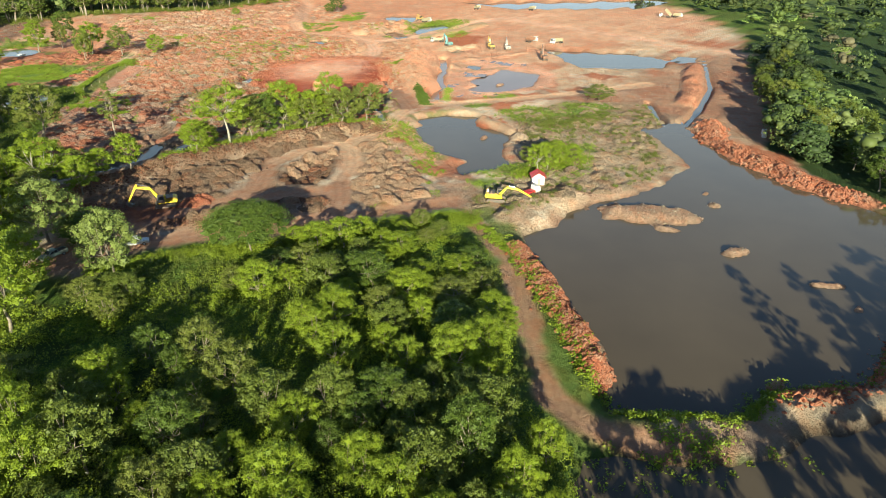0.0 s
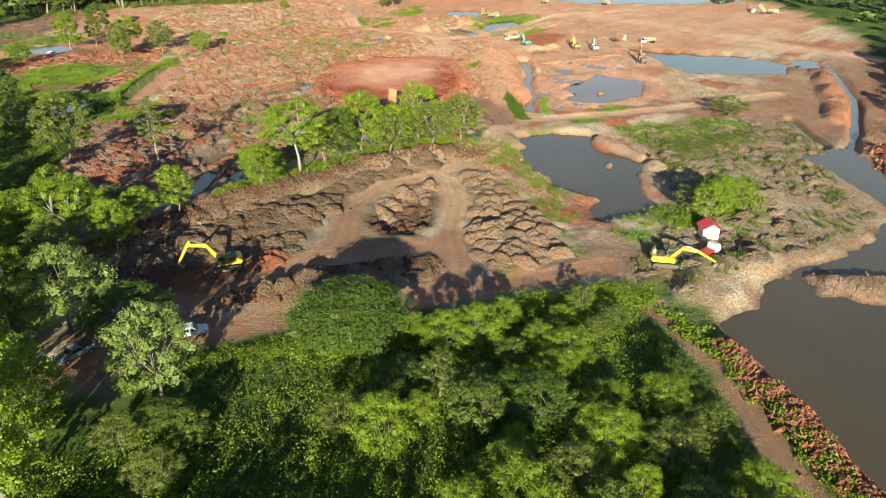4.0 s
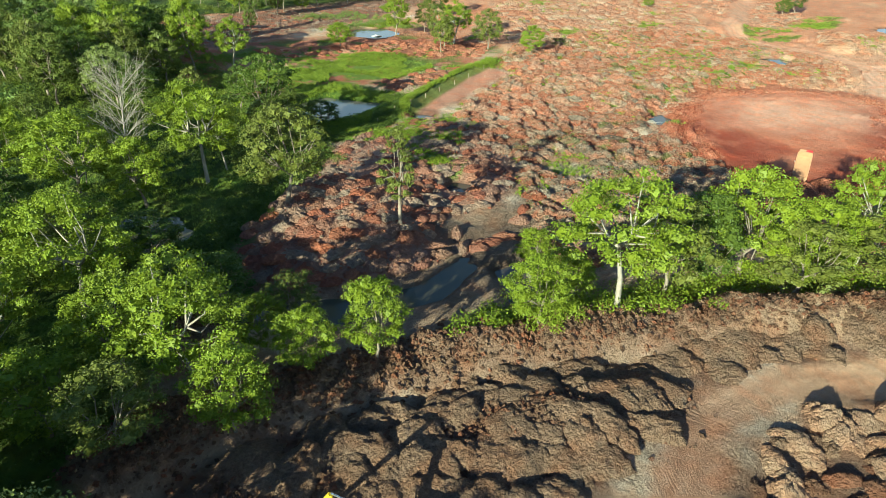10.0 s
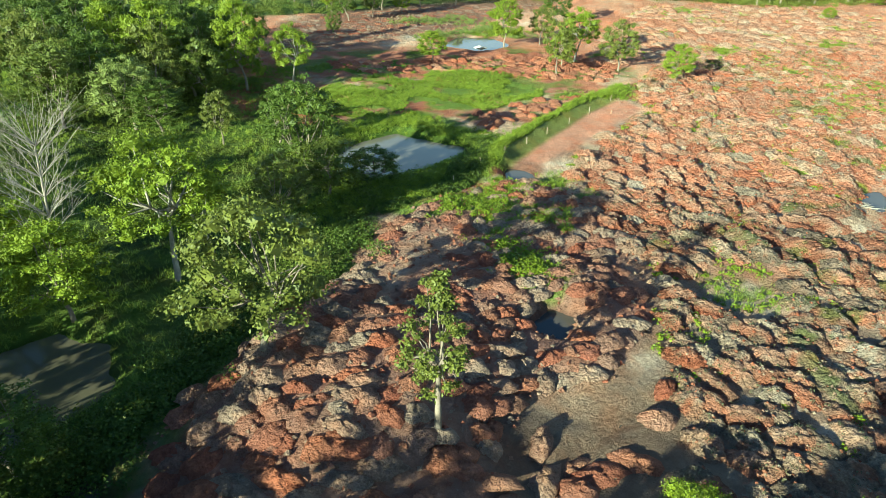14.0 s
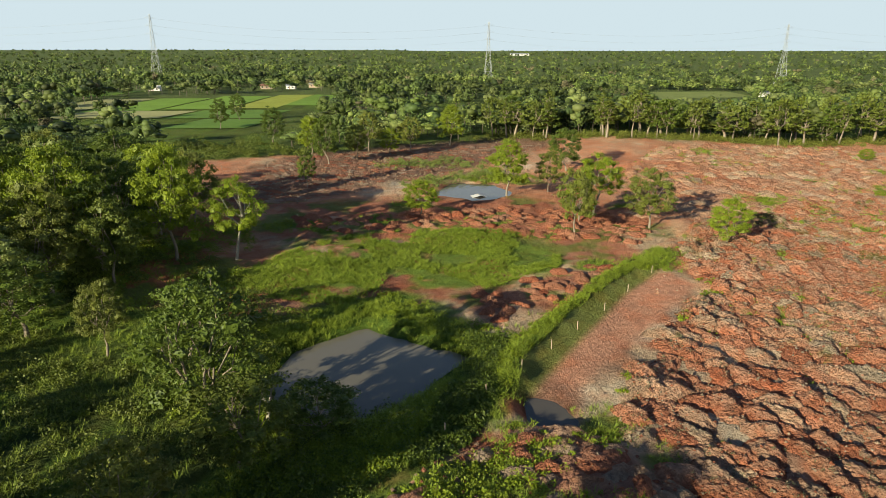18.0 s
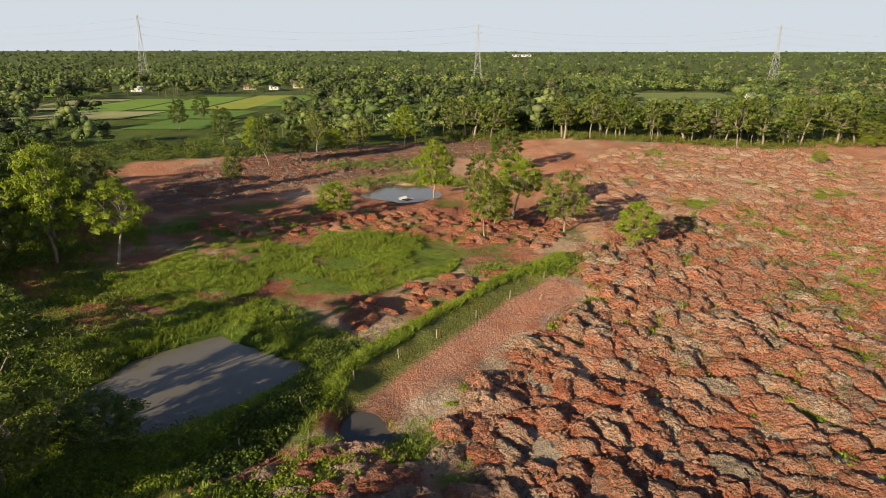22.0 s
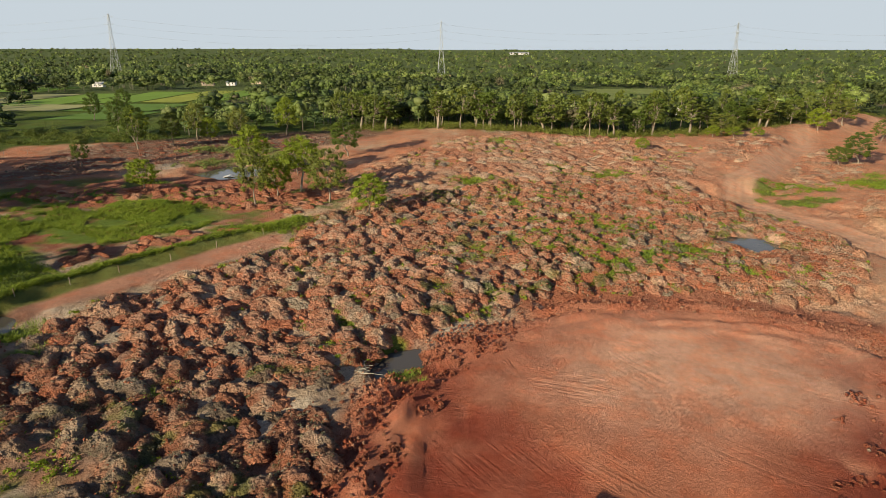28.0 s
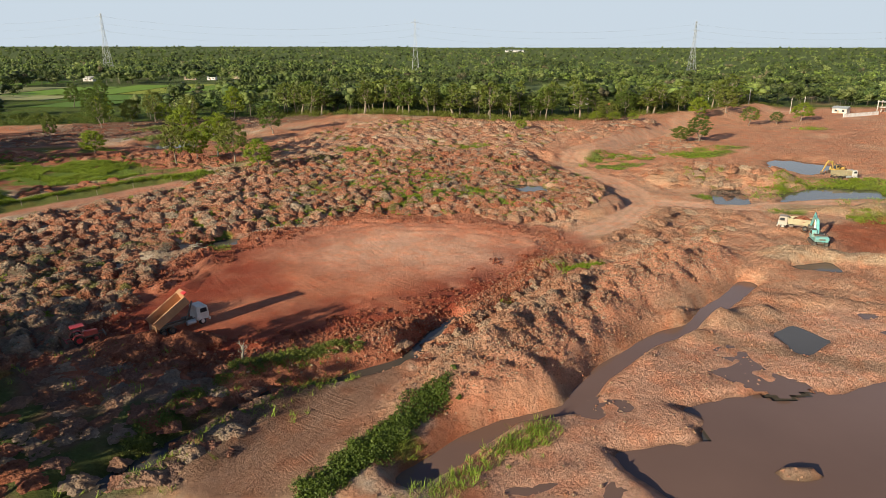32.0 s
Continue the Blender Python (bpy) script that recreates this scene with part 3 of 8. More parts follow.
def ground_height(x, y):
    base = base_z(x, y)
    mine = smooth(6, -4, poly_dist(x, y, MINE))
    h = base + (fbm(x, y, 26, 4, 3) - 0.5) * 1.0 + mine * (fbm(x, y, 5, 4, 5) - 0.5) * 0.55
    rough = fbm(x, y, 3.2, 4, 11)
    # ragged ground in the heap fields, hummocks in the old red spoil
    pen = smooth(2, -3, poly_dist(x, y, RED_PEN))
    h += pen * (0.4 + 1.2 * fbm(x, y, 9, 3, 21)) + 2.5 * smooth(1.02, 0.35, np.hypot((x + 8) / 17, (y + 8) / 19) + (fbm(x, y, 6, 3, 29) - 0.5) * 0.25)
    field = smooth(2, -3, poly_dist(x, y, HEAP_FIELD))
    h += field * (rough - 0.5) * 0.8 + mine * (fbm(x, y, 2.2, 3, 19) - 0.5) * 0.5 + mine * np.clip(fbm(x, y, 9, 4, 23) - 0.52, 0, 1) * 2.6
    # broken ground east of the pad
    h += mine * smooth(95, 135, x) * smooth(15, 45, y) * ((fbm(x, y, 2.6, 3, 25) - 0.5) * 1.0 + (fbm(x, y, 13, 3, 27) - 0.5) * 1.4)
    for w, top, line in RIDGES:
        d, s, _ = line_dist(x, y, line)
        ragged = 0.35 + 0.95 * fbm(s + d * 0.3, d + s * 0.2, 5.0, 4, int(abs(line[0][0]))) + 0.5 * (fbm(x, y, 1.9, 3, 13) - 0.5)
        rill = np.abs(fbm(s * 1.0, d / 5, 1.7, 3, 5 + int(abs(line[0][1]))) - 0.5) * 2
        h += top * np.clip(1 - (d / w) ** 2, 0, 1) * ragged * (0.94 + 0.12 * rill)
    pd = poly_dist(x, y, PIT)
    h += smooth(3, 0, np.abs(pd)) * 0.7 * (0.4 + rough) - smooth(-1, -5, pd) * 1.3
    flat = np.zeros_like(x)
    for w, line in ROADS.values():
        d, s, side = line_dist(x, y, line)
        k = smooth(w + 1.8, w - 0.6, d)
        rut = np.exp(-((np.abs(side) - 1.0) / 0.35) ** 2) * 0.12 + np.exp(-((np.abs(side) - w + 0.6) / 0.5) ** 2) * -0.14
        h = h * (1 - k) + (base - 0.1 + (fbm(x, y, 9, 3, 41) - 0.5) * 0.5 - rut * (0.5 + fbm(x, y, 7, 2, 8))) * k
        flat = np.maximum(flat, k)
    for pts in (RED_PAD, STRIP):
        k = smooth(1.5, -2.5, poly_dist(x, y, pts)) * (1 - flat)
        h = h * (1 - k) + (base + 0.15 + (fbm(x, y, 6, 4, 47) - 0.5) * 0.6) * k
    # low mud flat with shallow hollows
    k = smooth(2, -3, poly_dist(x, y, MUD_FLAT))
    h = h * (1 - k) + (base - 0.25 + (fbm(x, y, 11, 4, 151) - 0.5) * 1.1 + (fbm(x, y, 2.6, 3, 153) - 0.5) * 0.3 + (fbm((x * 0.95 + y * 0.3) / 5, (y * 0.95 - x * 0.3), 1.9, 4, 155) - 0.5) * 0.75) * k
    # earth pushed to the margins of the pad
    sd = poly_dist(x, y, RED_PAD)
    _, along, _ = line_dist(x, y, RED_PAD + RED_PAD[:1])
    furrow = np.abs(fbm(sd * 1.0, along / 7, 2.6, 3, 161) - 0.5)
    h += smooth(-15, -3, sd) * smooth(2.5, 0, sd) * (furrow * 2.8 - 0.2)
    wob = shore_wobble(x, y)
    reach = {key: poly_dist(x, y, pts) + wob * pond_size(pts) for key, (drop, pts) in PONDS.items()}
    for key, (drop, pts) in PONDS.items():
        cx, cy = np.mean(np.array(pts), 0)
        level = float(base_z(cx, cy)) + drop
        small = pond_size(pts)
        sd = reach[key]
        others = np.min([reach[k] for k in PONDS if k != key], 0)
        h = np.where((sd < 9) & (sd < others + 0.6), (level - 0.6) + (h - level + 0.6) * smooth(-2.5 * small, 2.6, sd), h)
        h = np.where((sd > 0.2) & (sd < 18) & (others > 0.6), np.maximum(h, level - 0.4 + 0.65 * smooth(0.2, 2.4, sd) - 0.12 * np.maximum(sd - 9, 0)), h)
    for w, drop, line in CHANNELS.values():
        d, s, _ = line_dist(x, y, line)
        level = base + drop
        k = smooth(w + 1.2, w - 1.6, d + wob * 0.3)
        h = h * (1 - k) + (level - 0.5) * k
    for cx, cy, a, b, top, turn in ISLETS:
        c, s = math.cos(radians(turn)), math.sin(radians(turn))
        u, v = ((x - cx) * c + (y - cy) * s) / a, (-(x - cx) * s + (y - cy) * c) / b
        r = np.hypot(u, v) + (fbm(x, y, 3, 3, 71) - 0.5) * 0.7
        h = np.where(r < 1.4, np.maximum(h, base - 0.95 - 0.5 + (top + 0.55 + (rough - 0.5) * 0.5) * smooth(1.15, 0.5, r)), h)
    return h


def blend(c, other, k):
    return c * (1 - k[:, None]) + np.array(other) * k[:, None]


def soil_colour(x, y, h):
    n1, n2, n3 = fbm(x, y, 40, 4, 81), fbm(x, y, 7, 4, 83), fbm(x, y, 14, 4, 87)
    c = np.tile(np.array(GRASS), (len(x), 1))
    c = blend(c, SCRUB, smooth(0.42, 0.6, n3))
    c = blend(c, LUSH, smooth(0.5, 0.62, n2) * 0.8)
    far = smooth(380, 520, np.hypot(x - 80, y - 40))
    c = blend(c, (0.105, 0.135, 0.042), far)
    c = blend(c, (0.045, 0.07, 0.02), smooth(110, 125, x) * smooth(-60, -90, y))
    # bare earth of the workings
    mine = smooth(3, -2, poly_dist(x, y, MINE) + (n2 - 0.5) * 14)
    soil = np.tile(np.array(TAN) * 0.95, (len(x), 1))
    west = smooth(80, 30, x) * smooth(40, 0, y)
    soil = blend(soil, RED, smooth(0.42, 0.62, n3) * (1 - 0.65 * west))
    soil = blend(soil, (0.27, 0.185, 0.125), west * 0.75)
    soil = blend(soil, PALE, smooth(0.54, 0.7, n2) * 0.7)
    soil = blend(soil, GREY, smooth(0.56, 0.75, fbm(x, y, 11, 4, 91)) * 0.6)
    east = smooth(90, 170, x) * smooth(-60, 0, y)
    soil = blend(soil, (0.62, 0.325, 0.195), east * (0.55 + 0.45 * n1))
    north = smooth(90, 140, y)
    soil = blend(soil, (0.57, 0.26, 0.145), north * 0.75 * smooth(0.3, 0.6, n3 + 0.12))
    soil = blend(soil, (0.33, 0.175, 0.11), smooth(130, 170, x) * smooth(-45, -85, y) * 0.8)
    pen = smooth(1, -2, poly_dist(x, y, RED_PEN))
    soil = blend(soil, (0.30, 0.155, 0.11), pen * (0.7 + 0.3 * smooth(0.4, 0.6, n2)))
    soil = blend(soil, TAN, pen * smooth(0.62, 0.74, n3) * 0.35)
    c = c * (1 - mine[:, None]) + soil * mine[:, None]
    c = blend(c, (0.22, 0.13, 0.09), smooth(1, -4, poly_dist(x, y, DIRT_WEST) + (n2 - 0.5) * 8) * 0.9)
    c = blend(c, (0.50, 0.19, 0.105), smooth(2, -2, poly_dist(x, y, RED_PAD) + (n2 - 0.5) * 5))
    c = blend(c, (0.35, 0.10, 0.055), smooth(0, -4, poly_dist(x, y, RED_PAD)) * smooth(0.46, 0.6, n3) * smooth(44, 10, y))
    c = blend(c, (0.27, 0.062, 0.034), smooth(-22, -8, poly_dist(x, y, RED_PAD) + (n3 - 0.5) * 16) * smooth(3, 0, poly_dist(x, y, RED_PAD)) * smooth(46, 22, y) * smooth(0.30, 0.5, n2) * 0.95)
    c = blend(c, (0.70, 0.39, 0.255), smooth(22, 3, np.hypot((x - 112) / 1.6, y - 33) + (n2 - 0.5) * 12) * 0.85)
    c = blend(c, (0.44, 0.24, 0.15), smooth(2, -3, poly_dist(x, y, SAND_PAD) + (n2 - 0.5) * 5))
    # dark soil of the hollow, toned lower still for the grove's shade
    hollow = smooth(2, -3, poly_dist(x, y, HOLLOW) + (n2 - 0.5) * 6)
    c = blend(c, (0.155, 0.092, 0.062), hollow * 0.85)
    c = blend(c, (0.24, 0.18, 0.13), hollow * smooth(0.54, 0.66, n2) * 0.6)
    c = blend(c, (0.09, 0.13, 0.03), hollow * smooth(0.48, 0.58, n3) * smooth(-12, -22, y) * 0.85)
    c = blend(c, (0.50, 0.245, 0.155), smooth(1, -1.5, poly_dist(x, y, STRIP)))
    zone = smooth(4, -4, poly_dist(x, y, [(-44, 74), (12, 70), (30, 78), (50, 98), (62, 130), (30, 146), (-20, 136), (-46, 126)]) + (n3 - 0.5) * 10)
    c = blend(c, (0.36, 0.135, 0.08), zone * smooth(0.36, 0.5, n2) * 0.85)
    c = blend(c, (0.15, 0.20, 0.04), zone * smooth(0.5, 0.6, fbm(x, y, 6, 3, 173)) * 0.8)
    c = blend(c, (0.165, 0.225, 0.036), smooth(3, -4, poly_dist(x, y, MEADOW) + (n2 - 0.5) * 22 + (n3 - 0.5) * 26) * smooth(0.34, 0.46, fbm(x, y, 5, 3, 171)))
    c = blend(c, (0.27, 0.19, 0.12), smooth(2, -3, poly_dist(x, y, SHELF)) * (0.45 + 0.5 * smooth(0.4, 0.6, n3)))
    c = blend(c, (0.20, 0.115, 0.075), smooth(1, -2, poly_dist(x, y, RIDGE_ZONE) + (n2 - 0.5) * 3) * 0.75)
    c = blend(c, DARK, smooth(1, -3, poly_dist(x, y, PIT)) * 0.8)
    c = blend(c, (0.40, 0.17, 0.10), smooth(1.5, -1.5, poly_dist(x, y, [(52, -84), (60, -79), (69, -88), (64, -99), (54, -96)]) + (n2 - 0.5) * 4))
    for gx, gy, r in GRASS_SPOTS:
        d = np.hypot(x - gx, (y - gy) * 1.4) / r + (n2 - 0.5) * 2.2
        c = blend(c, (0.14, 0.20, 0.03), smooth(1.0, 0.55, d) * 0.9)
    c = blend(c, (0.12, 0.175, 0.03), smooth(1.0, -0.6, poly_dist(x, y, BANK_WEST) + (n2 - 0.5) * 3) * 0.9)
    rim = smooth(2, -2, poly_dist(x, y, [(58, -58), (80, -44), (94, -42), (104, -50), (92, -52), (80, -58), (72, -72), (66, -84), (58, -88)]) + (n2 - 0.5) * 4)
    c = blend(c, (0.47, 0.29, 0.178), rim * 0.85)
    c = blend(c, (0.34, 0.125, 0.07), smooth(4.5, 2, np.hypot(x - 67, y + 64) + (n2 - 0.5) * 4) * 0.9)
    c = blend(c, (0.15, 0.19, 0.045), rim * smooth(0.54, 0.66, fbm(x, y, 4, 3, 175)) * 0.6)
    for k, (w, line) in enumerate(ROADS.values()):
        d, s, side = line_dist(x, y, line)
        # the spur (k == 5) has the grove's shade put into its tone
        tone = (0.335, 0.183, 0.113) if k < 5 else (0.30, 0.155, 0.098) if k == 5 else (0.62, 0.345, 0.215) if k == 7 else (0.68, 0.40, 0.26)
        fade = smooth(-2, 14, s) if k == 6 else 1.0
        if k in (2, 3):
            # yard road: tree shade put into the west tone, east half left pale
            dry = smooth(18, 52, x)[:, None]
            tone = np.array(tone) * (1 - dry) + np.array((0.56, 0.35, 0.215)) * dry
        c = blend(c, tone, smooth(w + 1.4, w - 1.2, d + (n2 - 0.5) * 4.5) * (0.88 if k < 5 else 0.9) * fade)
        c = blend(c, np.array(tone) * 0.72, np.exp(-((np.abs(side) - 1.0) / 0.4) ** 2) * smooth(w, w - 1, d) * 0.5)
    c = blend(c, (0.2, 0.14, 0.10), smooth(2, -2, poly_dist(x, y, [(6, -186), (20, -192), (40, -196), (80, -202), (80, -215), (30, -214), (14, -200)]) + (n2 - 0.5) * 6) * 0.9)
    c = blend(c, (0.74, 0.40, 0.265), smooth(2, -3, poly_dist(x, y, MUD_FLAT)) * 0.9)
    c = blend(c, (0.56, 0.29, 0.19), smooth(2, -3, poly_dist(x, y, MUD_FLAT)) * smooth(0.45, 0.58, n3) * 0.7)
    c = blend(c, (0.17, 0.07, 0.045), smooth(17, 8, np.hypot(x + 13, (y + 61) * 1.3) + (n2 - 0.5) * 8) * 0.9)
    c = blend(c, (0.17, 0.115, 0.08), smooth(3, -2, poly_dist(x, y, GULLY) + (n2 - 0.5) * 4) * 0.85)
    c = blend(c, (0.42, 0.29, 0.205), smooth(0, -1.5, poly_dist(x, y, PEN_TRACK) + (n2 - 0.5) * 4) * 0.8)
    c = blend(c, (0.38, 0.12, 0.06), smooth(2, -3, poly_dist(x, y, [(208, 54), (228, 62), (236, 44), (212, 32), (203, 38)]) + (n2 - 0.5) * 6) * 0.9)
    c = blend(c, (0.11, 0.15, 0.03), smooth(9, 5, line_dist(x, y, ROADS['causeway'][1])[0] + (n2 - 0.5) * 5) * smooth(2.0, 3.0, line_dist(x, y, ROADS['causeway'][1])[0] + (n2 - 0.5) * 2) * smooth(-112, -120, y) * smooth(-186, -178, y) * 0.85)
    c = blend(c, (0.16, 0.09, 0.065), smooth(6, 2.5, np.hypot(x - 18.5, (y - 47.5) * 1.2) + (n2 - 0.5) * 5) * 0.8)
    ring = poly_dist(x, y, PONDS["farm_pond"][1]) + (n2 - 0.5) * 6
    c = blend(c, LUSH, smooth(9.5, 7, ring))
    sd = poly_dist(x, y, RED_PAD) + (n2 - 0.5) * 6
    c = blend(c, (0.43, 0.15, 0.083), smooth(10, 5, sd) * smooth(-3, 1, sd) * smooth(66, 80, x - y * 0.6) * 0.85)
    for cx, cy, a, b, top, turn in ISLETS:
        c = blend(c, (0.37, 0.235, 0.155), smooth(1.5, 1.2, np.hypot(x - cx, y - cy) / max(a, b)) * 0.9)
    # ridges are fresh red or pale earth
    for k, (w, top, line) in enumerate(RIDGES):
        d, s, _ = line_dist(x, y, line)
        tone = {0: (0.26, 0.155, 0.098), 1: (0.185, 0.108, 0.07), 2: (0.30, 0.15, 0.09), 3: (0.27, 0.175, 0.115), 7: (0.56, 0.31, 0.195), 6: (0.64, 0.30, 0.18), 8: (0.48, 0.175, 0.10), 10: (0.40, 0.25, 0.155), 9: (0.38, 0.29, 0.2), 11: (0.4, 0.28, 0.16), 21: LUSH, 15: (0.42, 0.25, 0.16), 16: (0.55, 0.38, 0.24), 17: (0.50, 0.30, 0.19), 18: (0.40, 0.22, 0.14), 19: (0.48, 0.27, 0.16), 20: (0.28, 0.155, 0.10), 13: (0.40, 0.28, 0.19), 14: (0.42, 0.29, 0.19)}.get(k, (0.46, 0.20, 0.115))
        if k == 0:
            # the long ridge turns paler towards its east end
            dry = smooth(20, 56, x)[:, None]
            tone = np.array(tone) * (1 - dry) + np.array((0.42, 0.275, 0.168)) * dry
        c = blend(c, tone, smooth(w, w * 0.6, d) * 0.85)
    # wet mud by the water
    for drop, pts in PONDS.values():
        cx, cy = np.mean(np.array(pts), 0)
        sd = poly_dist(x, y, pts)
        wet = smooth(float(base_z(cx, cy)) + drop + 0.45, float(base_z(cx, cy)) + drop, h) * smooth(6, 2, sd)
        c = c * (1 - 0.45 * wet[:, None])
    return c


xs, ys = grid_axis(-60, 205, 0.8, 4300), grid_axis(-212, 150, 0.8, 4300)
gx_, gy_ = np.meshgrid(xs, ys)
px, py = gx_.ravel(), gy_.ravel()
ph = ground_height(px, py)
nx, ny = len(xs), len(ys)
idx = np.arange(nx * ny).reshape(ny, nx)
quads = np.stack([idx[:-1, :-1], idx[:-1, 1:], idx[1:, 1:], idx[1:, :-1]], -1).reshape(-1, 4)
ground_mesh = raw_mesh("ground", np.stack([px, py, ph], 1), quads, M_GROUND)
layer = ground_mesh.color_attributes.new("soil", "FLOAT_COLOR", "POINT")
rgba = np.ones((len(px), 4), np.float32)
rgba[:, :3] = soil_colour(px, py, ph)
trodden = np.zeros(len(px))
for w, line in ROADS.values():
    trodden = np.maximum(trodden, smooth(w + 0.5, w - 1.2, line_dist(px, py, line)[0]))
trodden = np.maximum(trodden, smooth(1, -4, poly_dist(px, py, RED_PAD)))
trodden = np.maximum(trodden, 0.6 * smooth(1, -1, poly_dist(px, py, STRIP)))
rgba[:, 3] = trodden
layer.data.foreach_set("color", rgba.ravel())
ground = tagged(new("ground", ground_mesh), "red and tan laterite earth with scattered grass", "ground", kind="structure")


def ground_at(x, y):
    """The sheet's height at one place."""
    i = min(max(int(np.searchsorted(xs, x)) - 1, 0), nx - 2)
    j = min(max(int(np.searchsorted(ys, y)) - 1, 0), ny - 2)
    u, v = (x - xs[i]) / (xs[i + 1] - xs[i]), (y - ys[j]) / (ys[j + 1] - ys[j])
    g = ph.reshape(ny, nx)
    return float((g[j, i] * (1 - u) + g[j, i + 1] * u) * (1 - v) + (g[j + 1, i] * (1 - u) + g[j + 1, i + 1] * u) * v)


def ground_many(x, y):
    i = np.clip(np.searchsorted(xs, x) - 1, 0, nx - 2)
    j = np.clip(np.searchsorted(ys, y) - 1, 0, ny - 2)
    u, v = (x - xs[i]) / (xs[i + 1] - xs[i]), (y - ys[j]) / (ys[j + 1] - ys[j])
    g = ph.reshape(ny, nx)
    return (g[j, i] * (1 - u) + g[j, i + 1] * u) * (1 - v) + (g[j + 1, i] * (1 - u) + g[j + 1, i + 1] * u) * v


# ---- water ----
def pool(name, level, near, material_, label):
    """Flat water wherever the sheet dips under the level, within reach of its bed."""
    under = ((ph < level + 0.01) & near).reshape(ny, nx)
    cell = under[:-1, :-1] | under[:-1, 1:] | under[1:, 1:] | under[1:, :-1]
    used = quads[cell.ravel()]
    if not len(used):
        return
    ids, back = np.unique(used, return_inverse=True)
    lev = np.broadcast_to(level, ph.shape)[ids]
    me = raw_mesh("water", np.stack([px[ids], py[ids], lev], 1), back.reshape(-1, 4), material_)
    tagged(new("water", me), label, "water", kind="structure")


for name, (drop, pts) in PONDS.items():
    pool(name, float(base_z(*np.mean(np.array(pts), 0))) + drop, poly_dist(px, py, pts) + shore_wobble(px, py) * pond_size(pts) < 2.4,
         M_WATER if name in ("lake", "pond_north", "flooded_hollow") else M_MILKY if name == "farm_pond" else M_PINKMUD if name == "mud_pond" else M_MARSH if name in ("wood_pond", "pen_pool") else M_RAINWATER,
         "still brown murky water of a %s" % name.replace("_", " "))
for name, (w_, drop, line) in CHANNELS.items():
    pool(name, base_z(px, py) + drop, line_dist(px, py, line)[0] + shore_wobble(px, py) * 0.3 < w_ + 1.0, M_PINKMUD if name == "trench" else M_RAINWATER, "narrow brown water in a %s" % name.replace("_", " "))
pool("flat", base_z(px, py) - 0.42, (poly_dist(px, py, MUD_FLAT) < -1) & (poly_dist(px, py, PONDS["mud_pond"][1]) > 4) & (poly_dist(px, py, PONDS["bench_puddle"][1]) > 4), M_PINKMUD, "shallow puddles on the pink mud flat")

# ---- trees ----
rng = np.random.default_rng(7)


def tube_arrays(p0, p1, r0, r1, sides=6):
    a, b = np.array(p0, float), np.array(p1, float)
    d = b - a
    d /= np.linalg.norm(d) + 1e-9
    u = np.cross(d, (0.3, 0.5, 0.81))
    u /= np.linalg.norm(u)
    v = np.cross(d, u)
    ang = np.arange(sides) * 2 * np.pi / sides
    ring = np.cos(ang)[:, None] * u + np.sin(ang)[:, None] * v
    verts = np.concatenate([a + ring * r0, b + ring * r1])
    faces = [(i, (i + 1) % sides, sides + (i + 1) % sides, sides + i) for i in range(sides)]
    return verts, np.array(faces)


def join_arrays(pieces):
    vs, fs, n = [], [], 0
    for v, f_ in pieces:
        vs.append(v)
        fs.append(f_ + n)
        n += len(v)
    return np.concatenate(vs), np.concatenate(fs)


def leaf_arrays(points, out, length, width, r, loose=0.62):
    """Pointed leaf blades at points, facing mostly outward and up."""
    n = len(points)
    nrm = out * 0.65 + np.array((0, 0, 0.3)) + r.normal(0, loose, (n, 3))
    nrm /= np.linalg.norm(nrm, axis=1)[:, None] + 1e-9
    t = np.cross(nrm, r.normal(0, 1, (n, 3)))
    t /= np.linalg.norm(t, axis=1)[:, None] + 1e-9
    s = np.cross(nrm, t)
    ln = length * r.uniform(0.65, 1.35, n)[:, None]
    wd = width * r.uniform(0.65, 1.35, n)[:, None]
    quad = np.stack([points - t * ln * 0.5, points + s * wd * 0.5 - t * ln * 0.05, points + t * ln * 0.5 - nrm * ln * 0.1, points - s * wd * 0.5 - t * ln * 0.05], 1)
    return quad.reshape(-1, 3), np.arange(4 * n).reshape(n, 4)


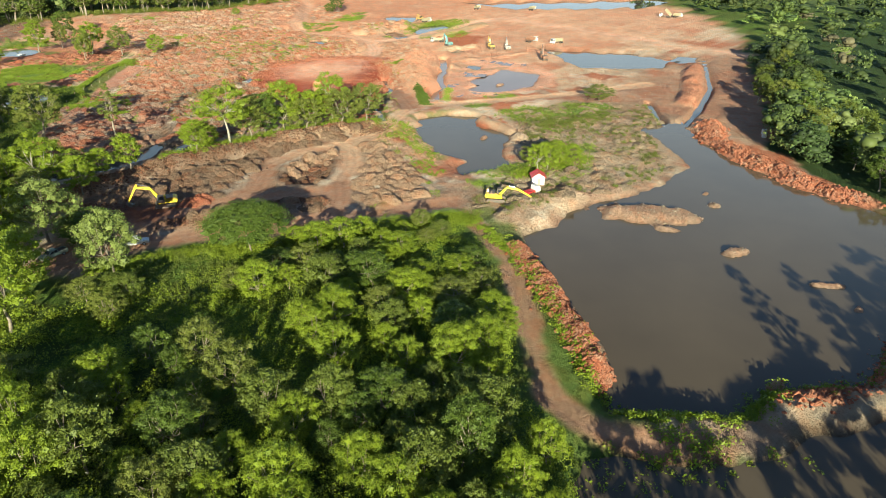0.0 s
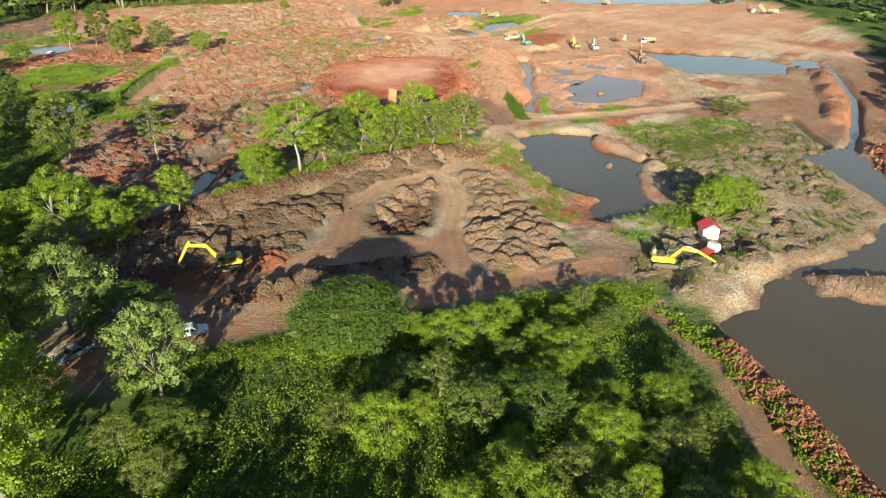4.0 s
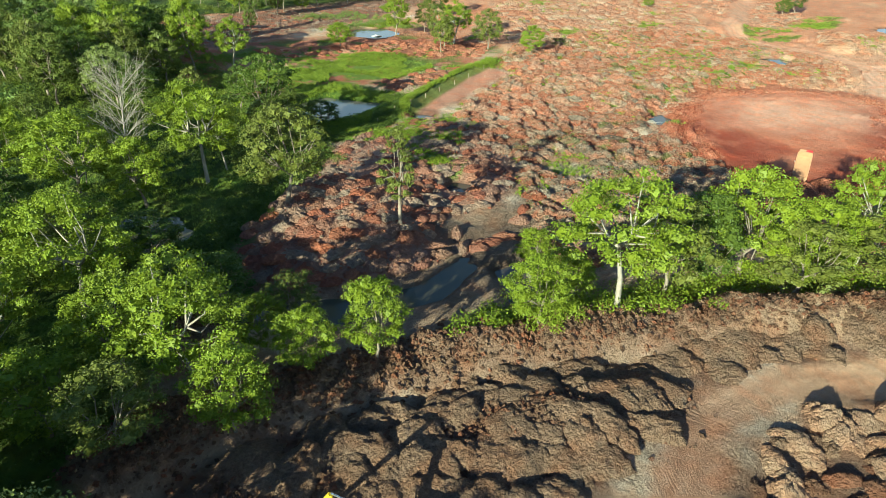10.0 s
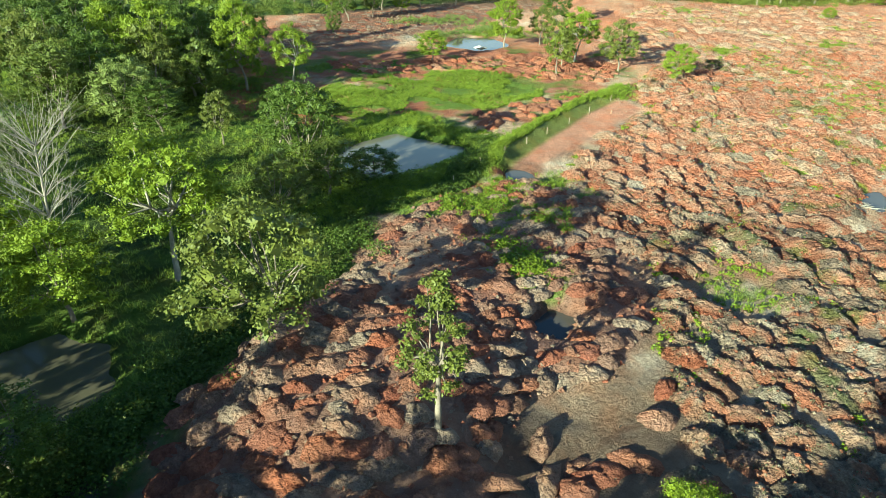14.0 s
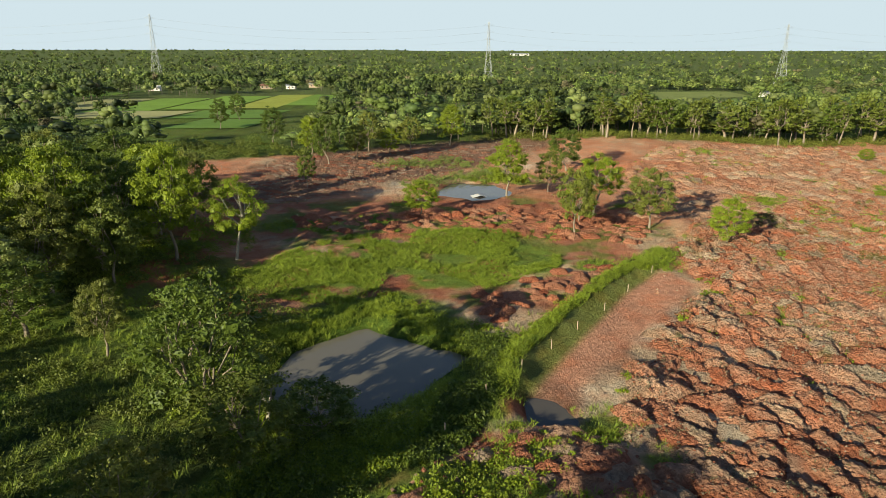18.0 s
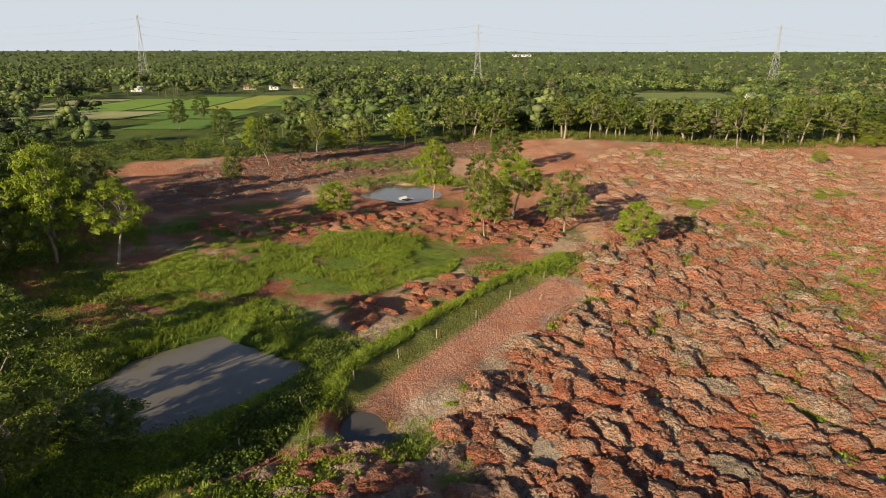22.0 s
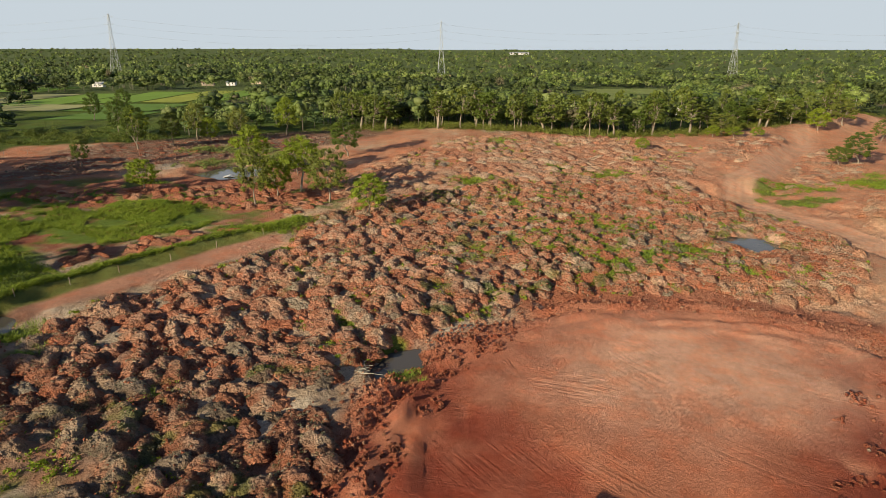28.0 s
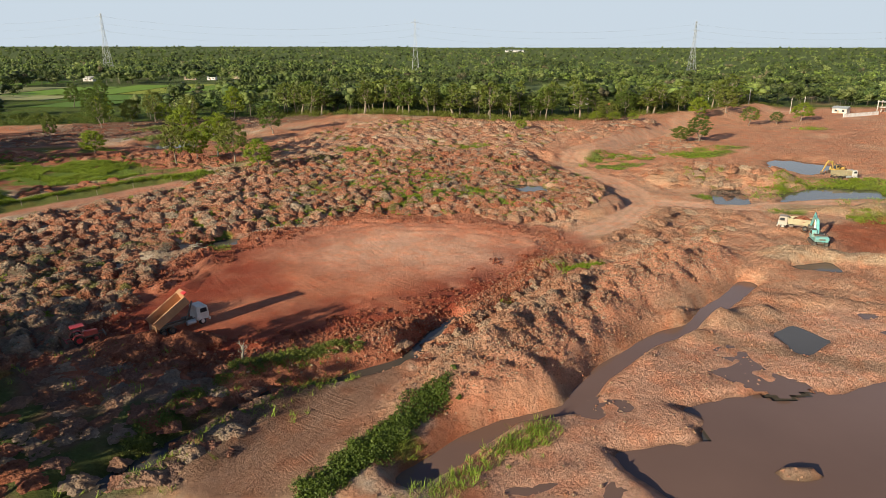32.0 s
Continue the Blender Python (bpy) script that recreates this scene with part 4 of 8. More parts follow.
def make_tree(height, width, clusters, per, leaf, seed, bole=0.3, form="round", bark=M_BARK, foliage=M_LEAF[0], limb=1.0):
    """Meshes of trunk with limbs and of the crown, for a tree standing at the origin."""
    r = np.random.default_rng(seed)
    wood = []
    base_r = 0.014 * height + 0.05
    lean = r.normal(0, 0.05, 2)
    top = np.array((lean[0] * height, lean[1] * height, height * (bole + 0.12)))
    mid = top * 0.5 + np.array((*r.normal(0, 0.15, 2), 0))
    wood.append(tube_arrays((0, 0, -0.5), mid, base_r * 1.35, base_r, 7))
    wood.append(tube_arrays(mid, top, base_r, base_r * 0.75, 7))
    centres, radii = [], []
    cz, rz, rx = height * (bole + (1 - bole) * 0.52), height * (1 - bole) * 0.52, width * 0.5
    for k in range(clusters):
        a = k * 2.39996 + r.uniform(0, 0.6)
        if form == "umbrella":
            q = math.sqrt((k + 0.5) / clusters)
            c = np.array((math.cos(a) * rx * q, math.sin(a) * rx * q, height * (0.62 + 0.34 * (1 - q * q * 0.85)) + r.normal(0, 0.35)))
        elif form == "tall":
            q = (k + 0.5) / clusters
            rad = rx * (math.sin(math.pi * min(1, q * 0.9 + 0.12)) ** 0.7) * r.uniform(0.35, 0.9)
            c = np.array((math.cos(a) * rad, math.sin(a) * rad, height * (bole + (0.98 - bole) * q)))
        else:
            z = 1 - 1.75 * (k + 0.5) / clusters
            rad = math.sqrt(max(0.05, 1 - z * z)) * r.uniform(0.55, 0.98)
            c = np.array((math.cos(a) * rad * rx, math.sin(a) * rad * rx, cz + z * rz * r.uniform(0.75, 1.0)))
        centres.append(c + r.normal(0, 0.25, 3) + np.array((*lean, 0)) * height * 0.6)
        radii.append(width * r.uniform(0.075, 0.15) * (1.25 if form == "umbrella" else 1.0))
    limbs = min(clusters, 16)
    forks = [top + np.array((math.cos(i * 2.1) * rx * 0.22, math.sin(i * 2.1) * rx * 0.22, rz * 0.25)) for i in range(4)]
    for q in forks:
        wood.append(tube_arrays(top, q, base_r * 0.65 * min(limb, 1.4), base_r * 0.42 * limb, 5))
    for k in range(limbs):
        c = centres[k * clusters // limbs]
        q = forks[int(np.argmin([np.linalg.norm(c - w) for w in forks]))]
        bend = (c + q) * 0.5 + r.normal(0, 0.04 * width, 3)
        wood.append(tube_arrays(q, bend, base_r * 0.4 * limb, base_r * 0.24 * limb, 5))
        wood.append(tube_arrays(bend, c, base_r * 0.24 * limb, 0.025, 5))
    v, f_ = join_arrays(wood)
    trunk = raw_mesh("trunk", v, f_, bark)
    pts, outs = [], []
    for c, rad in zip(centres, radii):
        n = max(3, int(per * (rad / (width * 0.125)) ** 1.5))
        d = r.normal(0, 1, (n, 3))
        d /= np.linalg.norm(d, axis=1)[:, None]
        d[:, 2] = np.abs(d[:, 2]) * 0.9 - 0.25
        flat = np.array((1, 1, 0.45 if form == "umbrella" else 0.75))
        pts.append(c + d * flat * rad * r.uniform(0.55, 1.12, n)[:, None])
        outs.append(d)
    v, f_ = leaf_arrays(np.concatenate(pts), np.concatenate(outs), leaf, leaf * 0.62, r)
    # dense inner mass of each clump, under the leaves
    cube = np.array([(a, b, c) for c in (-1, 1) for a, b in ((-1, -1), (1, -1), (1, 1), (-1, 1))]) / math.sqrt(3)
    sides = np.array(((3, 2, 1, 0), (4, 5, 6, 7), (0, 1, 5, 4), (1, 2, 6, 5), (2, 3, 7, 6), (3, 0, 4, 7)))
    lumps = [(v, f_)]
    for c, rad in zip(centres, radii):
        turn = np.linalg.qr(r.normal(0, 1, (3, 3)))[0]
        lumps.append((c + (cube @ turn) * r.uniform(0.6, 1.0, (8, 1)) * rad * np.array((0.62, 0.62, 0.34 if form == "umbrella" else 0.55)) - np.array((0, 0, rad * 0.14)), sides))
    v, f_ = join_arrays(lumps)
    crown = raw_mesh("crown", v, f_, foliage, smooth=False)
    return trunk, crown


TREE_KINDS = {}


def tree_kind(key, **how):
    TREE_KINDS[key] = [(make_tree(seed=100 * len(TREE_KINDS) + k + 1, **how), how["height"], how["width"]) for k in range(2)]


tree_kind("fr", height=10, width=9, clusters=70, per=144, leaf=0.23, foliage=M_LEAF[0], bole=0.15)
tree_kind("fp", height=14, width=12, clusters=56, per=188, leaf=0.26, foliage=M_LEAF[0], bark=M_PALEBARK, bole=0.32, limb=1.3)
tree_kind("dk", height=14, width=10, clusters=74, per=103, leaf=0.32, foliage=M_LEAF[1], bole=0.12)
tree_kind("ol", height=12, width=10, clusters=64, per=109, leaf=0.27, foliage=M_LEAF[2], bole=0.18)
tree_kind("gr", height=13, width=12, clusters=88, per=103, leaf=0.29, foliage=M_LEAF[3], bole=0.10)
tree_kind("um", height=12, width=20, clusters=120, per=122, leaf=0.32, foliage=M_LEAF[1], bole=0.4, form="umbrella")
tree_kind("tl", height=17, width=7, clusters=50, per=63, leaf=0.35, foliage=M_LEAF[2], bole=0.33, form="tall")
tree_kind("br", height=15, width=14, clusters=34, per=34, leaf=0.35, foliage=M_LEAF[3], bole=0.35)
tree_kind("do", height=13, width=11, clusters=84, per=76, leaf=0.38, foliage=M_LEAF[4], bole=0.16)
# plainer kinds for trees that stay far off
tree_kind("dk_far", height=14, width=10, clusters=46, per=20, leaf=0.85, foliage=M_LEAF[1], bole=0.15)
tree_kind("ol_far", height=12, width=10, clusters=42, per=18, leaf=0.85, foliage=M_LEAF[4], bole=0.25)
tree_kind("tl_far", height=17, width=7, clusters=38, per=18, leaf=0.8, foliage=M_LEAF[4], bole=0.36, form="tall")
TREE_WORDS = {"fr": "leafy tree with a fresh green rounded crown", "fp": "open green tree with pale bare limbs", "dk": "dense dark green tree with a tall crown",
              "ol": "olive green tree with a loose feathery crown", "gr": "grey-green bushy tree with a full crown", "um": "wide dark umbrella-shaped shade tree",
              "tl": "slender tall tree with a narrow crown", "do": "deep green tree with a dense rounded crown", "br": "thin brownish tree with sparse leaves"}
for k in ("dk", "ol", "tl"):
    TREE_WORDS[k + "_far"] = TREE_WORDS[k]
placed = []


def plant(x, y, height, width, kind, where="on rough grass", turn=None, group="trees of the clearing"):
    (trunk, crown), h0, w0 = TREE_KINDS[kind][len(placed) % 2]
    e = new("tree")
    e.location = (x, y, ground_at(x, y) - 0.1)
    e.rotation_euler = (0, 0, turn if turn is not None else (len(placed) * 2.4) % 6.283)
    e.scale = (width / w0, width / w0, height / h0)
    for name, me in (("trunk", trunk), ("crown", crown)):
        new(name, me).parent = e
    tagged(e, TREE_WORDS[kind] + " " + where, "tree", group)
    placed.append((x, y, width))
    return e


for row in [(-7.5, -99.5, 10.0, 15.5, "um"), (-31, -90, 13, 10.5, "gr"), (-35, -69, 13, 13, "gr"), (-50, -97, 16, 12, "fr"), (-58, -86, 15, 12, "ol"), (-42, -65, 15, 10, "fp"), (-48, -60, 14, 11, "fr"), (-50, -68, 12, 11, "dk"), (-46, -53, 14, 12, "fr"), (-26, -42, 14.5, 13, "fp"), (-22, -51, 9, 8, "fr"),
            (-8, -44, 9.5, 7, "fr"), (-29, 12, 17, 14.5, "fp"), (-40, -28, 16, 13, "fp"), (-28, -74.5, 7, 12, "dk"), (-48, -77, 16, 12, "fr"), (-57, -72, 16, 12, "dk"), (-45, -88, 13, 11, "fr"), (-31, -51, 8, 9, "ol"), (-15, -45, 7, 6.5, "fr")]:
    plant(*row, where="beside the dirt road", group="trees by the road")
for row in [(11, -42, 8.5, 9, "fr"), (22, -40, 16, 15.5, "fp"), (31, -36, 13, 11, "ol"), (45, -33, 15.5, 13.5, "fr"), (48, -39, 11, 12, "ol"), (62, -35, 15.5, 11.5, "fp"), (60, -43, 11.5, 13.5, "ol"), (69, -44, 12.5, 12, "ol"),
            (38, -33, 13, 10, "dk"), (54, -36, 12, 11, "fr"), (17, -36, 8, 8, "fr")]:
    plant(*row, where="in a grove", group="trees of the grove")
for row in [(0, -15, 15, 6, "tl"), (-16, -5, 15, 13, "ol"), (-17, 43, 16, 12, "dk"), (-8, 41, 6, 8.5, "dk"), (-14, 36, 9, 10, "do"), (-18, 24, 10, 7.5, "ol"), (18, -23, 6, 5.8, "fr"), (-35, 58, 9.5, 6, "ol"), (-28, 93, 14, 10.5, "fp"),
            (-38, 93, 19, 12.5, "fr"), (-51, 77, 13, 11, "ol"), (-56, 90, 19, 14, "fr"), (-47, 63, 10, 12, "dk"), (-56, 113, 14, 13.5, "br"), (-66, 94, 18, 12, "fr"), (-85, 93, 18, 10, "dk")]:
    plant(*row, where="on green scrub land", group="trees of the scrub")
for row in [(-48, 9, 14, 15, "fr"), (-38, 5, 11, 11, "fr"), (-53, 66, 13, 13, "gr"), (-25, 57, 10, 7, "dk"), (-70, 110, 17, 13, "dk"), (-46, 108, 16, 12, "dk"), (-62, 128, 17, 14, "dk"), (-78, 132, 16, 13, "ol"),
            (-52, -48, 13, 12, "fr"), (-55, -12, 14, 13, "dk"), (-62, 20, 13, 12, "fr"), (-44, -12, 10, 10, "ol"), (-33, -16, 8, 9, "dk"), (-26, 17, 11, 7, "fp")]:
    plant(*row, where="at the wood edge", group="trees of the scrub")
for row in [(5, 125, 8, 8.5, "fr"), (28, 145, 14, 11, "fr"), (40, 150, 11, 8, "ol"), (52, 178, 13, 11, "dk"), (37, 111, 13.5, 8, "ol"), (45, 126, 13.5, 12, "fp"), (54, 114, 12.5, 10.5, "ol"), (64.5, 101, 9, 8.5, "fr"),
            (40, 120, 9, 8, "fr"), (-24, 153, 10, 5, "do"), (-14, 199, 12, 8, "do"), (-22, 188, 15, 9, "dk"), (-48, 232, 14, 9.5, "dk"), (-80, 278, 13, 8.6, "dk"), (-79, 311, 13, 8.3, "dk"), (-11, 217, 14, 10, "ol"), (4, 220, 12, 9, "ol"), (20, 236, 15, 11, "fr"), (-30, 206, 13, 9, "fr"), (-3, 208, 9, 8, "fr")]:
    plant(*row, where="on bare red ground", group="trees of the clearing")
for row in [(207, 234, 9, 12, "ol"), (231, 179, 11, 10, "dk"), (222, 176, 7, 8, "do"), (282, 239, 9.5, 9, "ol"), (300, 244, 6.5, 6.5, "dk"), (320, 257, 9.5, 12, "fr"), (222, 255, 12, 13, "dk"), (236, 256, 11, 12, "ol"), (255, 265, 12, 12, "do"), (262, 254, 10, 11, "fr"), (285, 271, 13, 13, "ol"), (198, 223, 4.5, 7, "fr"), (207, 223, 4.2, 7, "fr"), (215, 220, 3.8, 6, "fr"), (156, 188, 4.5, 5.5, "fr"), (72, -113, 9.5, 7, "fp"), (78, -111, 8, 8, "fr"), (84, -110, 7, 7.5, "fr"), (76, -107, 6, 6.5, "ol"), (90, -112, 5, 6, "fr"), (160, -78, 6, 12, "ol")]:
    plant(*row, where="on the red workings", group="trees of the clearing")

for row in [(-34, -38, 11, 11, "fr"), (-30, -30, 8, 9, "dk"), (-20, -37, 7, 7, "fr"), (-39, -46, 9, 10, "fr"), (-46, -36, 12, 11, "fp"), (-25, -27, 9, 9, "dk"), (-37, -21, 8, 9, "fr"), (-16, -33, 7, 7, "ol"),
            (-48, -58, 11, 11, "fr"), (-50, -24, 15, 13, "fr")]:
    plant(*row, where="by the hollow", group="trees by the road")
for row in [(-62, 76, 16, 13, "dk"), (-74, 84, 18, 13, "dk"), (-48, 88, 15, 11, "dk"), (-60, 102, 19, 13, "dk"), (-76, 104, 18, 14, "dk"), (-90, 114, 18, 14, "dk"), (-72, 122, 16, 12, "br"), (-86, 76, 17, 13, "ol"), (-50, 100, 17, 11, "dk"), (-100, 92, 18, 13, "dk"), (-44, 82, 13, 10, "do"), (-54, 84, 16, 11, "ol"), (-66, 66, 15, 12, "do"), (-70, 74, 17, 12, "ol"), (-42, 116, 15, 10, "ol"), (-54, 122, 15, 11, "fr"), (-80, 90, 17, 12, "ol"), (-92, 128, 16, 12, "do")]:
    plant(*row, where="in the west wood", group="trees of the scrub")

# tall trees of the south bank, whose shadows lie on the lake
for row in [(-28, -219, 17, 12, "dk"), (-19, -229, 17, 12, "do"), (-6, -235, 18, 12, "dk"), (6, -238, 17, 11, "do"), (16, -236, 17, 12, "dk"), (28, -240, 18, 12, "do"), (-30, -208, 13, 10, "fr"), (19, -212, 18, 8, "tl"), (25.5, -221, 18.5, 9, "tl"), (34, -227, 18, 11, "do"), (44, -231, 18, 12, "dk"), (54, -236, 18, 12, "do")]:
    plant(*row, where="on the south bank", group="trees of the south bank")

# the near wood between the road and the camera's start
FOREST = [(-130, -95), (-52, -90), (-30, -96), (-16, -100), (6, -100), (22, -108), (33, -116), (29, -126), (20, -142), (8, -154), (-2, -164), (-8, -174), (-20, -190), (-40, -215), (-90, -260), (-150, -240)]
WEST_WOOD = [(-150, -90), (-62, -70), (-48, -50), (-50, -10), (-58, 20), (-62, 60), (-140, 70), (-190, 0)]
count, rest_of_wood = 0, {}
for zone, step, where, grp in ((FOREST, 6.5, "in the near wood", "trees of the near wood"), (WEST_WOOD, 10.5, "in the west wood", "trees of the western wood")):
    qx, qy = np.meshgrid(np.arange(-200, 40, step), np.arange(-265, 80, step))
    qx, qy = qx.ravel() + rng.uniform(-1.9, 1.9, qx.size), qy.ravel() + rng.uniform(-1.9, 1.9, qy.size)
    keep = poly_dist(qx, qy, zone) < -1.0
    keep &= (qx * 0.7 + qy * 0.7 > -245) if zone is FOREST else (qx > -130)
    rest = []
    for x, y in zip(qx[keep], qy[keep]):
        if (x < -66 and zone is FOREST) or (zone is WEST_WOOD and x < -66) or (x + y < -215 and zone is FOREST):
            rest.append((x, y))
            continue
        if any((x - a) ** 2 + (y - b) ** 2 < (w * 0.42) ** 2 for a, b, w in placed):
            continue
        if math.hypot(x + 24, y + 94) < 8 or math.hypot(x + 40, y + 86) < 8:
            continue
        count += 1
        kind = ("fr", "fr", "fr", "dk", "fr", "ol", "do")[int(rng.integers(0, 7))]
        if zone is FOREST and x < -22 and y > -150:
            kind = ("fr", "dk", "ol", "do", "fr", "fr", "do")[count % 7]
        if zone is FOREST and fbm(np.array([x]), np.array([y]), 16, 3, 33)[0] < (0.42 if x < -18 else 0.30):
            continue
        w = rng.uniform(4.2, 8.6)
        low = 0.62 if (zone is FOREST and (x > 2 or y > -116)) else 0.78 if (x > -10 and zone is FOREST) else 0.95
        plant(x, y, (w * rng.uniform(0.8, 1.35) + 1.5) * low, w, kind, where, group=grp)
    rest_of_wood[where] = np.array(rest).T
BUND_SIDE = [(121, -185), (131, -174), (154, -152), (168, -136), (201, -117), (253, -100)]
for k in range(34):
    s = (k + 0.5) / 34 * (len(BUND_SIDE) - 1)
    i = int(s)
    off = 5 + 24 * ((k * 0.618) % 1.0)
    x = BUND_SIDE[i][0] + (BUND_SIDE[i + 1][0] - BUND_SIDE[i][0]) * (s - i) + off * 0.6 + rng.uniform(-2, 2)
    y = BUND_SIDE[i][1] + (BUND_SIDE[i + 1][1] - BUND_SIDE[i][1]) * (s - i) - off * 0.8 + rng.uniform(-2, 2)
    plant(x, y, rng.uniform(7, 14), rng.uniform(7, 12), ("dk", "do", "dk", "ol", "do")[k % 5], "behind the far embankment", group="trees behind the embankment")
EDGE = [(40, 258), (70, 249), (93, 241), (113, 235), (131, 229), (149, 226), (176, 231), (205, 238), (243, 262), (287, 291), (345, 338)]
for k in range(60):
    s = min(0.999, max(0.0, (k + rng.uniform(-2.5, 2.5)) / 61)) * (len(EDGE) - 1)
    i = int(s)
    x = EDGE[i][0] + (EDGE[i + 1][0] - EDGE[i][0]) * (s - i) + rng.uniform(-5, 5)
    y = EDGE[i][1] + (EDGE[i + 1][1] - EDGE[i][1]) * (s - i) + abs(rng.normal(0, 13)) - 4
    plant(x, y, rng.uniform(9, 19), rng.uniform(7, 14), ("tl_far", "ol_far", "dk_far", "tl_far")[k % 4], "at the wood edge", group="trees of the wood edge")
# ---- far woods, one crowd of trees out to the horizon ----
def far_woods(name, n, zone_of, label, leaf=1.7, per=34, dark=1.0, boles=False, clumps=6):
    r = np.random.default_rng(len(name) + n)
    x, y = zone_of(r, n)
    n = len(x)
    z = ground_many(x, y)
    hgt, wid = r.uniform(6, 15, n), r.uniform(6.5, 17, n)
    lobes = r.normal(0, 1, (n, 5, 3))
    lobes *= 0.55 / np.linalg.norm(lobes, axis=2)[:, :, None]
    d = r.normal(0, 1, (n, per, 3))
    d /= np.linalg.norm(d, axis=2)[:, :, None]
    pick = lobes[np.arange(n)[:, None], r.integers(0, 5, (n, per))]
    p = (pick + d * 0.5 * r.uniform(0.7, 1.1, (n, per, 1))) * np.stack([wid * 0.5, wid * 0.5, hgt * 0.36], 1)[:, None, :]
    p = p + np.stack([x, y, z + hgt * 0.62], 1)[:, None, :]
    grow = np.repeat(1 + np.hypot(x, y) / 1500, per) * (0.7 if clumps else 1.0)
    v, f_ = leaf_arrays(p.reshape(-1, 3), (d * 0.6 + pick).reshape(-1, 3), leaf, leaf * 0.8, r, 0.4)
    ctr = np.repeat(p.reshape(-1, 3), 4, axis=0)
    v = ctr + (v - ctr) * np.repeat(grow, 4)[:, None]
    leaf_corners = len(v)
    if boles:
        # bare trunks under the crowns
        ring = np.array(((-1, -0.6), (1, -0.6), (0, 1.1)))
        foot = np.stack([x, y, z - 0.4], 1)[:, None] + np.concatenate([ring * 0.2, np.zeros((3, 1))], 1)[None]
        head = np.stack([x, y, z + hgt * 0.55], 1)[:, None] + np.concatenate([ring * 0.11, np.zeros((3, 1))], 1)[None]
        tv = np.concatenate([foot, head], 1).reshape(-1, 3)
        tf = np.array(((0, 1, 4, 3), (1, 2, 5, 4), (2, 0, 3, 5)))[None] + (np.arange(n) * 6)[:, None, None] + leaf_corners
        v, f_ = np.concatenate([v, tv]), np.concatenate([f_, tf.reshape(-1, 4)])
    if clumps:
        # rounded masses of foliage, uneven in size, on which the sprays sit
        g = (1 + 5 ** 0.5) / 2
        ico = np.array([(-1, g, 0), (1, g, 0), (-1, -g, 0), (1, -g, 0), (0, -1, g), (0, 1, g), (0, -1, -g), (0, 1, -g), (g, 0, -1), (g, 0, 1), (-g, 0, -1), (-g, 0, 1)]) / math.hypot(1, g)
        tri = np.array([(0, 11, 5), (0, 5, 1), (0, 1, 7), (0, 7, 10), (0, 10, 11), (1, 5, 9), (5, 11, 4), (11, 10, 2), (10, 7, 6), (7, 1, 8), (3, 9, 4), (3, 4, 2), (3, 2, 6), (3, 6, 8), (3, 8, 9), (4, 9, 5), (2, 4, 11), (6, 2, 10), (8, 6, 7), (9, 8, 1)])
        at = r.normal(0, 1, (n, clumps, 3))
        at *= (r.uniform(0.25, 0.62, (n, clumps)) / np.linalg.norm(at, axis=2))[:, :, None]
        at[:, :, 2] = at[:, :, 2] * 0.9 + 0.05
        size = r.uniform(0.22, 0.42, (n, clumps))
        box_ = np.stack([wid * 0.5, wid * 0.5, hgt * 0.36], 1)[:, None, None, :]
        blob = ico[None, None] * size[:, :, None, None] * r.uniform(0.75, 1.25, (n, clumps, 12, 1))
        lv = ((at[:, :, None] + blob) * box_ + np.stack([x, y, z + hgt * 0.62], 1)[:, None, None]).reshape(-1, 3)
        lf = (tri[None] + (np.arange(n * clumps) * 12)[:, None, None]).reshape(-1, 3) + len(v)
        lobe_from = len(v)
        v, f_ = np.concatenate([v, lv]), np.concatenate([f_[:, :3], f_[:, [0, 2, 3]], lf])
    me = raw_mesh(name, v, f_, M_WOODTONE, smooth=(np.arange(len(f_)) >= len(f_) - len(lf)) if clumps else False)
    tones = np.array([(0.112, 0.148, 0.036), (0.165, 0.20, 0.048), (0.068, 0.10, 0.027), (0.20, 0.23, 0.07), (0.135, 0.18, 0.036), (0.18, 0.155, 0.08)]) * dark
    col = tones[r.choice(6, n, p=[0.3, 0.2, 0.25, 0.1, 0.13, 0.02])] * r.uniform(0.8, 1.2, (n, 1)) * (0.6 + 0.85 * smooth(0.32, 0.68, fbm(x, y, 55, 3, 37)))[:, None]
    rgba_ = np.ones((len(v), 4), np.float32)
    rgba_[:, :3] = (0.13, 0.105, 0.08)
    rgba_[:leaf_corners, :3] = np.repeat(col, per * 4, 0) * np.repeat(r.uniform(0.75, 1.25, n * per), 4)[:, None]
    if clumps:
        # inner masses coloured darker than the sprays, standing in for shade inside crowns
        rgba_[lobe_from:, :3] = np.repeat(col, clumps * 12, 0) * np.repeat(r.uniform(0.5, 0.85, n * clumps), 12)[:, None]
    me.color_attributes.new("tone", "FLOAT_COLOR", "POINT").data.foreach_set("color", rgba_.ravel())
    return tagged(new(name, me), label, "woods", kind="stuff")


FIELDS = [(-200, 490), (-156, 486), (-79, 540), (-52, 423), (-52, 316), (-78, 262), (-140, 340)]
OPEN_2 = [(150, 360), (196, 350), (232, 372), (262, 470), (310, 540), (345, 630), (230, 640), (200, 480)]


